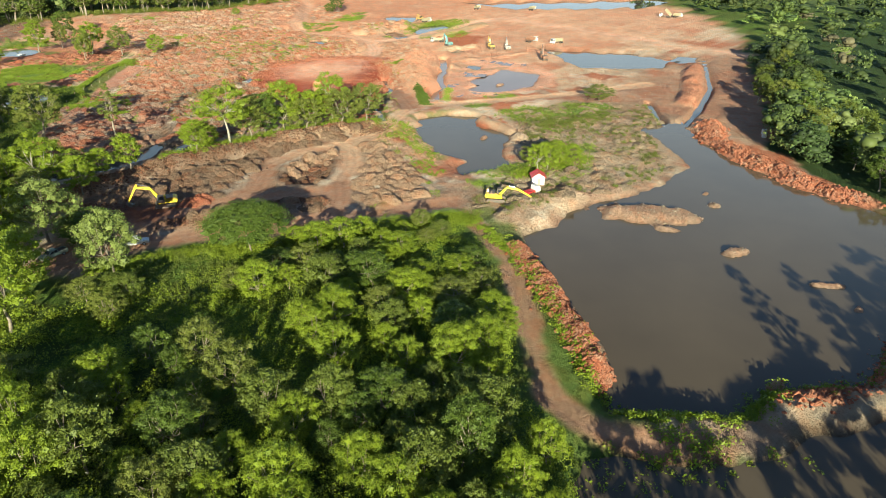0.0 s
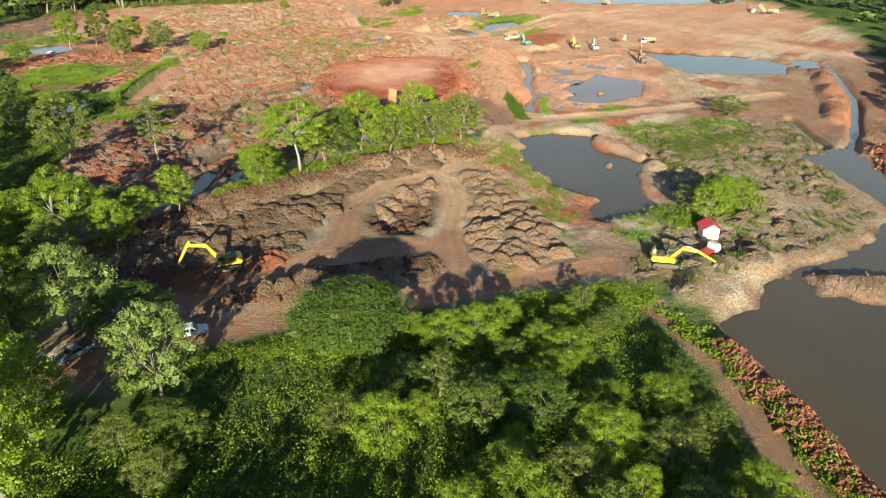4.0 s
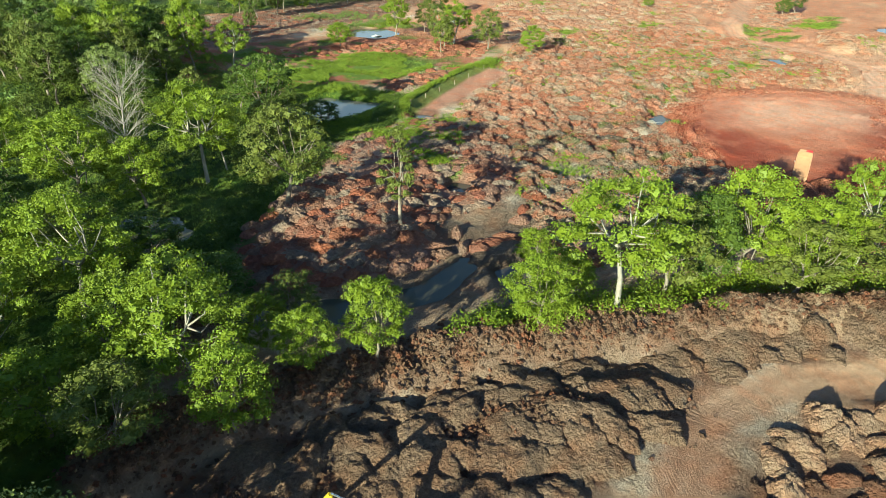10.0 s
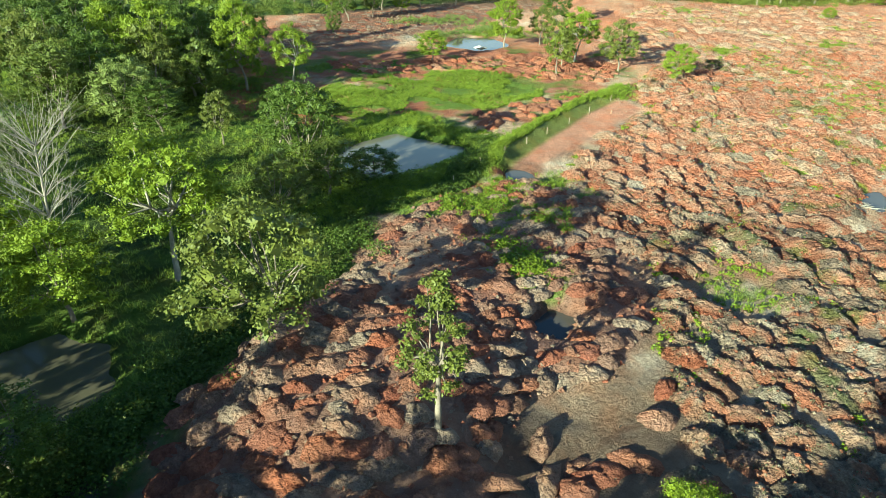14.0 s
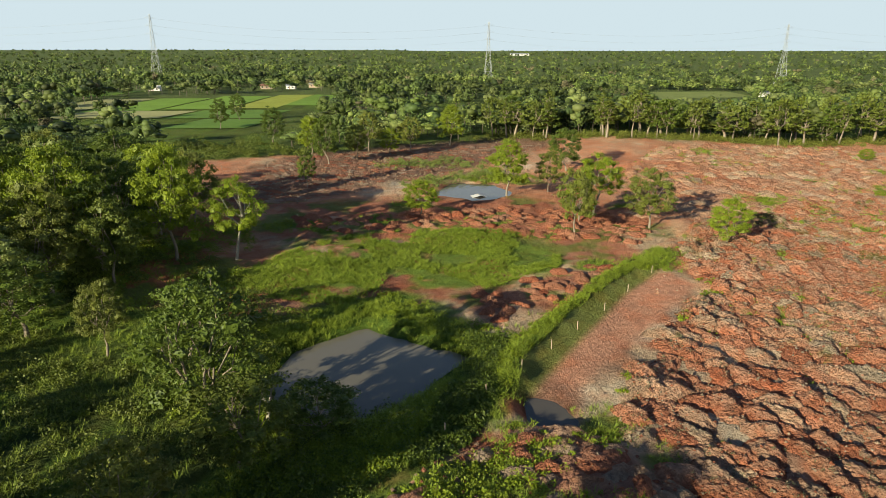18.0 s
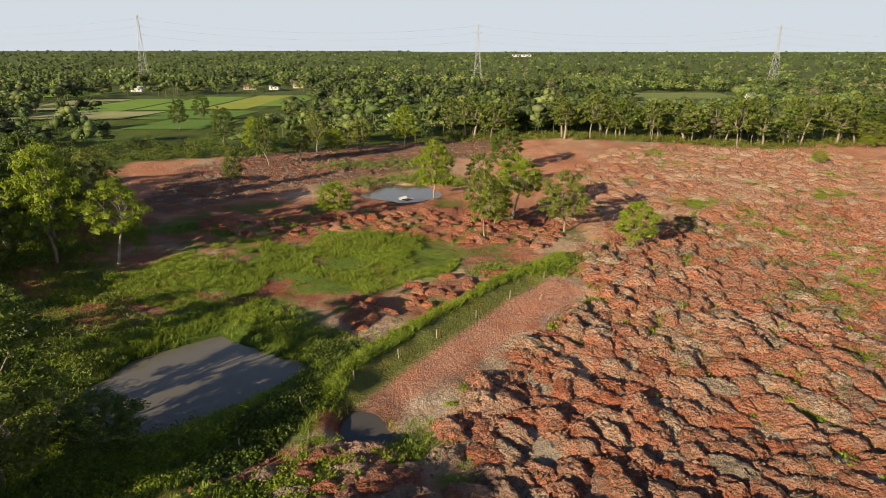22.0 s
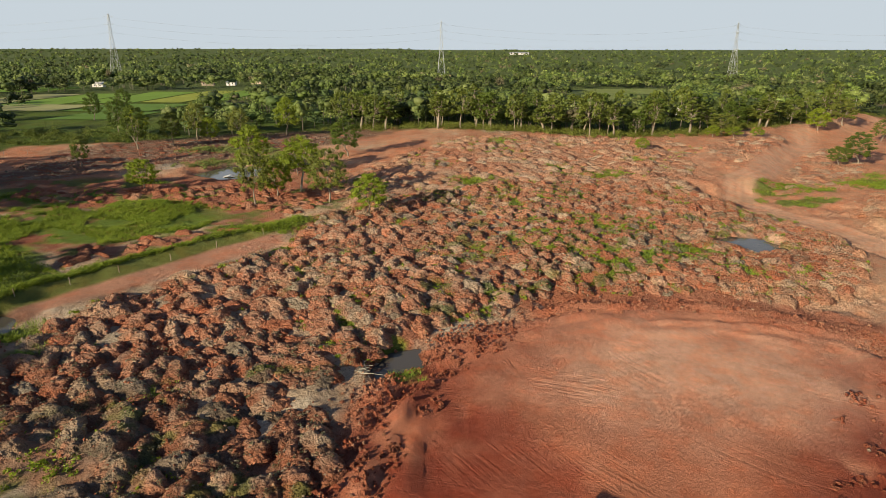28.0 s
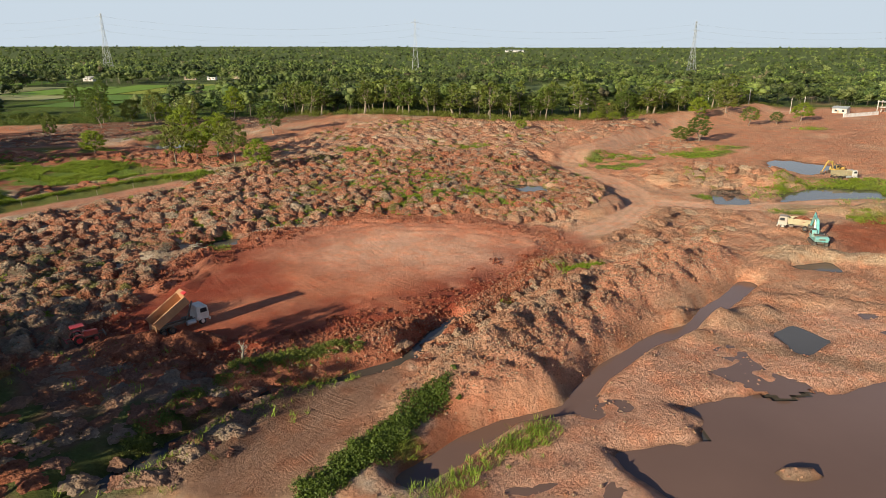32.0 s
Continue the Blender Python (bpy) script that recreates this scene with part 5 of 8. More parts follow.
def near_belt(r, n):
    a, d = r.uniform(-1.0, 1.15, n), r.uniform(0, 1, n) ** 0.7 * 560 + 225
    x, y = 40 + np.sin(a) * d, d * np.cos(a) + 10
    ok = (poly_dist(x, y, MINE) > 14) & (poly_dist(x, y, FIELDS) > 4) & (poly_dist(x, y, OPEN_2) > 0) & (y > 30) & (fbm(x, y, 70, 3, 5) > 0.36)
    ok &= ~((x < -40) & (y < 480) & (x > -190) & (y > 130) & (x + 0.28 * y > -75))
    return x[ok], y[ok]


def far_belt(r, n):
    a, d = r.uniform(-1.0, 1.2, n), 700 + 3300 * r.uniform(0, 1, n) ** 1.6
    x, y = 40 + np.sin(a) * d, d * np.cos(a)
    ok = fbm(x, y, 160, 3, 9) > 0.34
    return x[ok], y[ok]


def east_belt(r, n):
    x, y = r.uniform(150, 720, n), r.uniform(-330, 120, n)
    ok = (poly_dist(x, y, MINE) > 8)
    return x[ok], y[ok]


def west_belt(r, n):
    x, y = r.uniform(-420, -85, n), r.uniform(-120, 330, n)
    ok = (poly_dist(x, y, FIELDS) > 4) & ((x < -150) | (y > 120)) & (fbm(x, y, 60, 3, 5) > 0.42)
    return x[ok], y[ok]


def behind_field(r, n):
    x, y = r.uniform(-40, 80, n), r.uniform(218, 300, n)
    ok = poly_dist(x, y, MINE) > 4
    return x[ok], y[ok]


def far_bank(r, n):
    q = r.uniform(0, 1, n)
    x, y = 134 + 170 * q + r.uniform(0, 14, n), -178 + 88 * np.sqrt(q) + r.uniform(-20, 9, n)
    ok = poly_dist(x, y, MINE) > 1
    return x[ok], y[ok]


def edge_belt(r, n):
    q = r.uniform(0, len(EDGE) - 1.001, n)
    i = q.astype(int)
    e = np.array(EDGE)
    p = e[i] + (e[i + 1] - e[i]) * (q - i)[:, None]
    x = p[:, 0] + r.uniform(-10, 10, n)
    y = p[:, 1] + 3 + 16 * fbm(x, p[:, 1] * 0, 16, 3, 45) + 60 * r.uniform(0, 1, n) ** 1.3
    ok = fbm(x, y, 30, 3, 25) > 0.48
    return x[ok], y[ok]


for where, xy in rest_of_wood.items():
    far_woods("outer_wood" if "near" in where else "outer_west_wood", len(xy[0]), lambda r, n, q=xy: (q[0], q[1]), "green wood behind the nearer trees", leaf=0.62, per=230, dark=1.2, clumps=0)
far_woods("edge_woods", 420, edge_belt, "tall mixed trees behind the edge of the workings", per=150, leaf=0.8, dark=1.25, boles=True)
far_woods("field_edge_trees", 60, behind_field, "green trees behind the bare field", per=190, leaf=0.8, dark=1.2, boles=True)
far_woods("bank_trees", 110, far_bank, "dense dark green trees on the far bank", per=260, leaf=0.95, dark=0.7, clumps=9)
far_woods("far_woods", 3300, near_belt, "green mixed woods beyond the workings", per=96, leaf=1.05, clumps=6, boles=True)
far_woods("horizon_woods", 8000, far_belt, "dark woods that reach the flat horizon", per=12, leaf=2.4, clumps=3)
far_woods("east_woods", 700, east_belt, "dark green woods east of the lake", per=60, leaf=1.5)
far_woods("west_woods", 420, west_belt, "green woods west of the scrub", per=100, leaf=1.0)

# ---- dumped heaps ----
def heap_shape(seed, nr=7, na=14):
    """A lumpy truckload of earth: a short ridge with a steep front, in unit size."""
    r = np.random.default_rng(seed)
    v = [(0.05 * r.normal(), 0.05 * r.normal(), 1.0)]
    ph1 = r.uniform(0, 6.28)
    for i in range(1, nr + 1):
        q = i / nr
        for k in range(na):
            a = k / na * 2 * math.pi
            rad = q * (1 + 0.16 * math.sin(2 * a + ph1) + 0.10 * math.sin(5 * a + ph1 * 2) + r.normal(0, 0.05))
            z = (math.cos(min(1.0, q) * math.pi * 0.5) ** 0.85) * (1 + 0.22 * math.sin(3 * a + ph1)) + r.normal(0, 0.085) * (1 - q) ** 0.3
            v.append((rad * math.cos(a) * 1.25, rad * math.sin(a), max(z, -0.2) if i < nr else -0.25))
    f_ = [(0, 1 + k, 1 + (k + 1) % na) for k in range(na)]
    for i in range(nr - 1):
        o, p = 1 + i * na, 1 + (i + 1) * na
        for k in range(na):
            a, b, c, d = o + k, p + k, p + (k + 1) % na, o + (k + 1) % na
            f_ += [(a, b, c), (a, c, d)]
    return np.array(v), np.array(f_)


def scale_shape(seed, nu=14, nv=12):
    """A tipped load that leans on the next: gentle front, rounded crest, steeper back. Unit size, crest across x."""
    r = np.random.default_rng(seed)
    u, v = np.meshgrid(np.linspace(-1.15, 1.15, nu), np.linspace(-1.0, 0.95, nv))
    ofs = r.uniform(0, 50)
    edge = 0.22 + 0.30 * (vnoise(u * 1.7 + ofs, u * 0 + ofs, seed) - 0.5) - 0.25 * u * u
    front = np.clip((v + 1.0) / (edge + 1.0), 0, 1)
    back = np.clip(1 - (v - edge) / 0.62, 0, 1)
    z = np.where(v < edge, np.sin(front * math.pi / 2) ** 0.9, np.sin(back * math.pi / 2) ** 0.8) * np.clip(1 - (np.abs(u) / 1.15) ** 2.4, 0, 1) ** 0.7
    # rills run down from the crest
    rill = np.abs(vnoise(u * 5 + ofs, v * 1.3 + ofs, seed + 7) - 0.5) * 2
    z = z * (0.78 + 0.30 * vnoise(u * 2.4 + ofs, v * 2.4, seed) + 0.16 * rill) + (vnoise(u * 4.5 + ofs, v * 4.5, seed + 3) - 0.5) * 0.15 + (vnoise(u * 9 + ofs, v * 9, seed + 5) - 0.5) * 0.10
    rim = (np.abs(u) > 1.1) | (v < -0.95) | (v > 0.9)
    z = np.where(rim, -0.3, z)
    p = np.stack([u + r.normal(0, 0.02, u.shape), v + r.normal(0, 0.02, u.shape), z], -1).reshape(-1, 3)
    i = np.arange(nu * nv).reshape(nv, nu)
    return p, np.stack([i[:-1, :-1], i[:-1, 1:], i[1:, 1:], i[1:, :-1]], -1).reshape(-1, 4)


DOMES = [heap_shape(s + 30, 6, 12) for s in range(6)]
SCALES = [scale_shape(s, 24, 20) for s in range(14)]
LOW = [scale_shape(s + 60, 9, 8) for s in range(6)]


SKIN = {}


def heap_field(name, zone, label, mat, size, tall, step, turn, seed, skip=0.06, tones=None, coarse=False, dome=False):
    """Rows of heaps over a zone, joined, as nobody could count them."""
    r = np.random.default_rng(seed)
    c, s = math.cos(turn), math.sin(turn)
    u, v = np.meshgrid(np.arange(-150, 150, step[0]), np.arange(-150, 150, step[1]))
    u = u + (np.arange(u.shape[0]) % 2)[:, None] * step[0] * 0.5
    cx, cy = np.mean(np.array(zone), 0)
    x = (cx + u * c - v * s).ravel() + r.normal(0, step[0] * 0.16, u.size)
    y = (cy + u * s + v * c).ravel() + r.normal(0, step[1] * 0.16, u.size)
    ok = (poly_dist(x, y, zone) < -1.0) & (r.uniform(0, 1, x.size) > skip)
    for w, line in ROADS.values():
        ok &= line_dist(x, y, line)[0] > w + 1.5
    for drop, pts in PONDS.values():
        ok &= poly_dist(x, y, pts) > 1.6
    if zone is RED_PEN:
        ok &= (poly_dist(x, y, PEN_TRACK) > 0.8) & (np.hypot(x - 7, y - 31) > 5) & (np.hypot(x - 13, y - 15) > 3)
    if zone is HEAP_FIELD:
        ok &= np.hypot((x - 37) / 6, (y - 10) / 7) > 1
    x, y = x[ok], y[ok]
    z = ground_many(x, y)
    pieces = []
    for k in range(len(x)):
        hv, hf = (DOMES if dome else LOW if coarse else SCALES)[int(r.integers(0, 6 if coarse or dome else 14))]
        a = turn + r.normal(0, 0.45)
        less = 0.78 if zone is HEAP_FIELD and x[k] > 84 else 1.0
        sx, sy, sz = size * less * r.uniform(0.7, 1.3), size * less * r.uniform(0.65, 1.1), tall * less * r.uniform(0.55, 1.35)
        m = np.array(((math.cos(a) * sx, -math.sin(a) * sy, 0), (math.sin(a) * sx, math.cos(a) * sy, 0), (0, 0, sz)))
        pieces.append((hv @ m.T + np.array((x[k], y[k], z[k] - 0.12)), hf))
    v, f_ = join_arrays(pieces)
    # crumbled surface
    q = size * 0.2
    v = v + np.stack([vnoise(v[:, 0] / q + v[:, 2] * 3, v[:, 1] / q, seed + k) - 0.5 for k in range(3)], 1) * np.array((0.22, 0.22, 0.26))
    if not coarse and not dome:
        v = v + np.stack([vnoise(v[:, 0] * 4.1 + v[:, 2] * 4, v[:, 1] * 4.1, seed + 11 + k) - 0.5 for k in range(3)], 1) * np.array((0.16, 0.16, 0.22))
    SKIN[name] = v
    me = raw_mesh(name, v, f_, mat, smooth=True)
    if tones:
        k = (r.uniform(0, 1, len(x)) * 0.85 + 0.62 * tones(x, y) - 0.24)
        ramp = np.array([PALE, TAN, (0.54, 0.385, 0.265), (0.54, 0.30, 0.19), (0.50, 0.21, 0.12), (0.45, 0.16, 0.085), (0.50, 0.225, 0.135)]) * 1.15
        pos = np.clip(k, 0, 0.999) * (len(ramp) - 1)
        i = pos.astype(int)
        col = ramp[i] + (ramp[i + 1] - ramp[i]) * (pos - i)[:, None]
        col = np.where((r.uniform(0, 1, len(x)) > 0.93)[:, None], np.array((0.36, 0.27, 0.19)), col)
        # darker tones in the south-west rows
        col = col * (1 - 0.40 * smooth(48, 22, y) * smooth(84, 62, x))[:, None]
        rgba_ = np.ones((len(v), 4), np.float32)
        rgba_[:, :3] = np.repeat(col, len(SCALES[0][0]), 0)
        other = np.repeat(col[r.permutation(len(col))], len(SCALES[0][0]), 0)
        mixed = smooth(0.46, 0.6, fbm(v[:, 0], v[:, 1], 1.5, 3, 53))[:, None] * 0.6
        rgba_[:, :3] = rgba_[:, :3] * (1 - mixed) + other * mixed
        # crests tinted paler for washed-out sunlit tops, and weeds cling to the fronts
        weed = smooth(0.6, 0.72, fbm(v[:, 0], v[:, 1], 3.5, 3, 55)) * smooth(0.45, 0.6, fbm(v[:, 0], v[:, 1], 22, 3, 57))
        rgba_[:, :3] = blend(rgba_[:, :3], (0.15, 0.19, 0.05), weed * 0.75)
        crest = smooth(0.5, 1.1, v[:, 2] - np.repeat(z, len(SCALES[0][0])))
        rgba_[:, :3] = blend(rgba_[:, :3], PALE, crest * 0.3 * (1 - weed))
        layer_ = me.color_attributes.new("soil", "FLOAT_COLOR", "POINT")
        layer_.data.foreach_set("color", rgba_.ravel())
    return tagged(new(name, me), label, "soil heaps", kind="stuff")


heap_field("soil_heaps", HEAP_FIELD, "rows of dumped red and pale soil heaps with tufts of grass", M_HEAP, 2.15, 0.95, (3.5, 2.5), radians(-55), 5,
           tones=lambda x, y: smooth(5, 45, y) * 0.75 + 0.5 * smooth(42, 60, x) * smooth(50, 20, y) + smooth(0.4, 0.65, fbm(x, y, 18, 3, 61)) * 0.4)
NORTH_FIELD = [(52, 118), (66, 120), (84, 124), (120, 130), (150, 110), (156, 140), (170, 180), (188, 200), (150, 226), (96, 214), (70, 176), (58, 150)]
heap_field("low_heaps", NORTH_FIELD, "low weathered red and tan soil heaps", M_CLAY, 2.2, 0.8, (4.2, 3.3), radians(-60), 8, skip=0.25, coarse=True)
heap_field("old_spoil", RED_PEN, "weathered red and grey spoil hummocks", M_HEAP_OLD, 1.5, 0.62, (2.5, 2.1), radians(20), 6, skip=0.12, dome=True)
MEADOW_SPOIL = [(-20, 110), (20, 112), (44, 104), (50, 96), (30, 92), (24, 88), (8, 76), (16, 66), (34, 84), (48, 100), (60, 122), (30, 136), (0, 126), (-26, 122)]
heap_field("meadow_spoil", MEADOW_SPOIL, "small red spoil heaps round the meadow", M_HEAP_RED, 1.4, 0.75, (2.9, 2.4), radians(-10), 9, skip=0.3, coarse=True)
FIELD_CLODS = [(-44, 176), (-28, 206), (4, 226), (40, 240), (54, 236), (30, 204), (8, 176), (-14, 148), (-31, 130), (-40, 134)]
heap_field("field_clods", FIELD_CLODS, "low rows of turned brown earth on a bare field", M_HEAP_OLD, 1.6, 0.32, (3.0, 2.6), radians(-30), 21, skip=0.3, coarse=True)
EAST_RUBBLE = [(178, 132), (190, 138), (206, 148), (228, 168), (250, 214), (226, 226), (196, 218), (182, 196), (176, 164)]
heap_field("east_rubble", EAST_RUBBLE, "low broken mounds of red and tan earth", M_CLAY, 2.0, 0.7, (4.0, 3.3), radians(35), 22, skip=0.35, coarse=True)
heap_field("shelf_mounds", SHELF, "eroded tan mounds between the ponds", M_SHELF, 2.0, 0.75, (4.4, 3.7), radians(-30), 12, skip=0.5)
BANK_TOP = [(108, -6), (118, 0), (128, 10), (136, 24), (143, 34), (152, 28), (142, 8), (130, -8), (120, -16), (110, -14)]
heap_field("bank_mounds", BANK_TOP, "rough red and tan rubble between pad and trench", M_CLAY, 1.3, 0.55, (2.3, 1.9), radians(38), 14, skip=0.3)
heap_field("pit_mounds", PIT, "dark wet clods on the floor of a pit", M_HEAP_BROWN, 1.3, 0.5, (2.9, 2.3), radians(10), 16, skip=0.1, dome=True)
heap_field("gully_mounds", GULLY, "grey and red spoil beside a wet gully", M_HEAP_OLD, 1.6, 0.7, (3.2, 2.6), radians(25), 17, skip=0.35, dome=True)
ISLAND_MOUND = [(184, 110), (206, 136), (232, 120), (224, 100), (203, 90), (186, 94)]
heap_field("old_mounds", ISLAND_MOUND, "low weathered brown mounds inside the road bend", M_CLAY, 2.1, 0.9, (3.4, 2.7), radians(20), 18, skip=0.2)
heap_field("hollow_mounds", HOLLOW, "dark trampled mounds at the foot of the field", M_HEAP_OLD, 1.6, 0.36, (2.8, 2.3), radians(-40), 19, skip=0.3)
EAST_BENCH = [(150, 24), (176, 40), (196, 62), (176, 72), (160, 58), (148, 44)]
heap_field("bench_mounds", EAST_BENCH, "rough mounds of orange earth beside the haul road", M_CLAY, 1.8, 0.6, (3.0, 2.5), radians(20), 13, skip=0.3)


TERRACE_EDGE = [(118, 61), (136, 55), (150, 56.5), (160, 71), (167, 92), (160, 110), (154, 108), (159, 92), (152, 76), (144, 64), (130, 63)]
heap_field("terrace_heaps", TERRACE_EDGE, "red and tan soil heaps along the edge of the terrace", M_CLAY, 1.6, 0.85, (2.6, 2.1), radians(-35), 20, skip=0.15)


def heap_row(zone, step, size, tall, turn, seed, mat, label, group):
    """Separate heaps that one can count, each a thing on shared shapes."""
    r = np.random.default_rng(seed)
    meshes = []
    for k in range(8):
        hv, hf = scale_shape(seed * 20 + k, 23, 20)
        hv = hv + np.stack([vnoise(hv[:, 0] * 7 + q * 9, hv[:, 1] * 7, seed + k) - 0.5 for q in range(3)], 1) * np.array((0.14, 0.14, 0.24))
        meshes.append(raw_mesh("soil_heap", hv, hf, mat))
    a = np.array(zone)
    u, v = np.meshgrid(np.arange(-70, 70, step[0]), np.arange(-70, 70, step[1]))
    u = u + (np.arange(u.shape[0]) % 2)[:, None] * step[0] * 0.5
    c, s = math.cos(turn), math.sin(turn)
    x = (a[:, 0].mean() + u * c - v * s).ravel() + r.normal(0, 0.8, u.size)
    y = (a[:, 1].mean() + u * s + v * c).ravel() + r.normal(0, 0.8, u.size)
    ok = poly_dist(x, y, zone) < 0.3
    for w, line in ROADS.values():
        ok &= line_dist(x, y, line)[0] > w + 1.4
    for k, (hx, hy) in enumerate(zip(x[ok], y[ok])):
        o = new("soil_heap", meshes[k % 8])
        o.location = (hx, hy, ground_at(hx, hy) - 0.15)
        o.rotation_euler = (0, 0, turn + r.normal(0, 0.55))
        o.scale = (size * r.uniform(0.65, 1.35), size * r.uniform(0.7, 1.3), tall * r.uniform(0.5, 1.35))
        tagged(o, label, "soil heap", group)


HEAPS_EAST = [(50, -60), (58, -60), (56, -72), (50, -86), (40, -101), (30, -103), (22, -97), (30, -86), (42, -72)]
heap_row(HEAPS_EAST, (3.2, 2.4), 1.95, 1.2, radians(-48), 41, M_HEAP_TAN, "pale dumped soil heap in a row beside the road", "heaps east of the road")
heap_row(RIDGE_ZONE, (3.7, 2.7), 2.4, 1.05, radians(-22), 42, M_HEAP_BROWN, "brown dumped soil heap below the spoil ridge", "heaps below the ridge")
PIT_RIM = [(22, -64), (27, -59), (38, -56.5), (44, -61), (40, -70), (36, -70), (38, -63), (30, -62), (25, -66)]
heap_row(PIT_RIM, (3.0, 2.3), 1.8, 1.2, radians(-40), 43, M_HEAP_TAN, "pale soil heap on the rim of a wet pit", "heaps round the pit")
ROAD_STRIP = [(-16, -75), (-4, -76.5), (8, -80), (20, -85), (18, -90), (8, -90), (-4, -85), (-14, -79)]
heap_row(ROAD_STRIP, (3.8, 3.0), 2.0, 1.2, radians(-18), 44, M_HEAP_BROWN, "reddish soil heap between two dirt roads", "heaps between the roads")

# ---- made things ----
def paint(name, colour, rough=0.45, dirt=(0.36, 0.2, 0.12), metal=0.0, amount=True):
    return material(name, colour, rough, 0.12, 1.4, 0.1, 20, metal=metal, second=tuple(0.65 * a + 0.35 * b for a, b in zip(colour, dirt)) if amount else None, spec=0.5)


M_YELLOW, M_TEAL = paint("yellow_paint", (0.78, 0.55, 0.02)), paint("teal_paint", (0.16, 0.42, 0.41))
M_WHITE, M_RUST = paint("white_paint", (0.66, 0.64, 0.60)), paint("dusty_orange_paint", (0.23, 0.115, 0.07))
M_REDPAINT, M_GREENP = paint("red_paint", (0.50, 0.03, 0.035)), paint("grey_green_paint", (0.24, 0.29, 0.24))
M_TERRACOTTA = paint("clay_stained_paint", (0.46, 0.25, 0.13))
M_DUSTY = paint("dusty_yellow_paint", (0.50, 0.33, 0.07))
M_DULL = paint("dusty_grey_paint", (0.40, 0.36, 0.31))
M_BEIGE = paint("dusty_beige_paint", (0.36, 0.31, 0.19))
M_RUBBER, M_STEEL = paint("rubber", (0.025, 0.024, 0.023), 0.85), paint("worn_steel", (0.14, 0.12, 0.10), 0.6, metal=0.4)
M_GLASS = paint("dark_glass", (0.03, 0.035, 0.04), 0.08, amount=False)
M_CHROME = paint("bare_rod", (0.6, 0.6, 0.6), 0.25, metal=0.9, amount=False)
M_ROOFRED, M_LIME = paint("red_roof_sheet", (0.55, 0.05, 0.06), 0.5), paint("limewash", (0.75, 0.73, 0.70), 0.8)
M_WOOD, M_GALV = paint("weathered_wood", (0.40, 0.31, 0.23), 0.8), paint("galvanised_steel", (0.42, 0.43, 0.44), 0.5, metal=0.3, amount=False)
M_CONCRETE, M_BRICK = paint("concrete", (0.55, 0.52, 0.47), 0.9), paint("raw_brick", (0.45, 0.17, 0.09), 0.9)
M_BLUE = paint("blue_pipe", (0.05, 0.22, 0.6))


def box(bm, size, at, bevel=0.04, rot=None):
    m = Matrix.Translation(at) @ (rot or Matrix()) @ Matrix.Diagonal((*size, 1))
    made = bmesh.ops.create_cube(bm, size=1, matrix=m)
    if bevel:
        edges = list({e for v in made["verts"] for e in v.link_edges})
        bmesh.ops.bevel(bm, geom=edges, offset=bevel, segments=2, affect="EDGES", clamp_overlap=True)
    return bm


def one_box(size, at, bevel=0.04, rot=None):
    return box(bmesh.new(), size, at, bevel, rot)


def cyl(bm, radius, length, at, axis="y", sides=18, r2=None):
    turn = {"x": Matrix.Rotation(radians(90), 4, "Y"), "y": Matrix.Rotation(radians(90), 4, "X"), "z": Matrix()}[axis]
    bmesh.ops.create_cone(bm, cap_ends=True, segments=sides, radius1=radius, radius2=radius if r2 is None else r2, depth=length, matrix=Matrix.Translation(at) @ turn)
    return bm


def profile(points, width, y=0.0, bevel=0.0, bm=None):
    """A side outline (x, z) given thickness along y."""
    bm = bm or bmesh.new()
    a = [bm.verts.new((x, y - width / 2, z)) for x, z in points]
    b = [bm.verts.new((x, y + width / 2, z)) for x, z in points]
    fs = [bm.faces.new(a), bm.faces.new(b[::-1])]
    n = len(points)
    for i in range(n):
        fs.append(bm.faces.new((a[i], b[i], b[(i + 1) % n], a[(i + 1) % n])))
    bmesh.ops.recalc_face_normals(bm, faces=fs)
    if bevel:
        bmesh.ops.bevel(bm, geom=list({e for f_ in fs for e in f_.edges}), offset=bevel, segments=2, affect="EDGES", clamp_overlap=True)
    return bm


def rod(p, q, r, bm=None, sides=8):
    bm = bm or bmesh.new()
    p, q = Vector(p), Vector(q)
    m = Matrix.Translation((p + q) / 2) @ (q - p).to_track_quat("Z", "Y").to_matrix().to_4x4()
    bmesh.ops.create_cone(bm, cap_ends=True, segments=sides, radius1=r, radius2=r, depth=(q - p).length, matrix=m)
    return bm


def thing(name, x, y, heading, label, category, group="", z=None, tilt=0.0, roll=0.0):
    e = new(name)
    e.location = (x, y, ground_at(x, y) if z is None else z)
    e.rotation_euler = (radians(roll), radians(tilt), radians(heading))
    return tagged(e, label, category, group)


def wheel(parent, x, y, z, r, w, rim):
    t = cyl(bmesh.new(), r, w, (x, y, z), "y", 22)
    bmesh.ops.bevel(t, geom=[e for e in t.edges if abs(e.verts[0].co.y - e.verts[1].co.y) < 1e-4], offset=r * 0.12, segments=2, affect="EDGES")
    tyre = part("wheel", t, M_RUBBER, parent)
    side = 1 if y > 0 else -1
    part("rim", cyl(bmesh.new(), r * 0.52, 0.06, (x, y + side * (w / 2), z), "y", 14, ), rim, tyre)
    return tyre


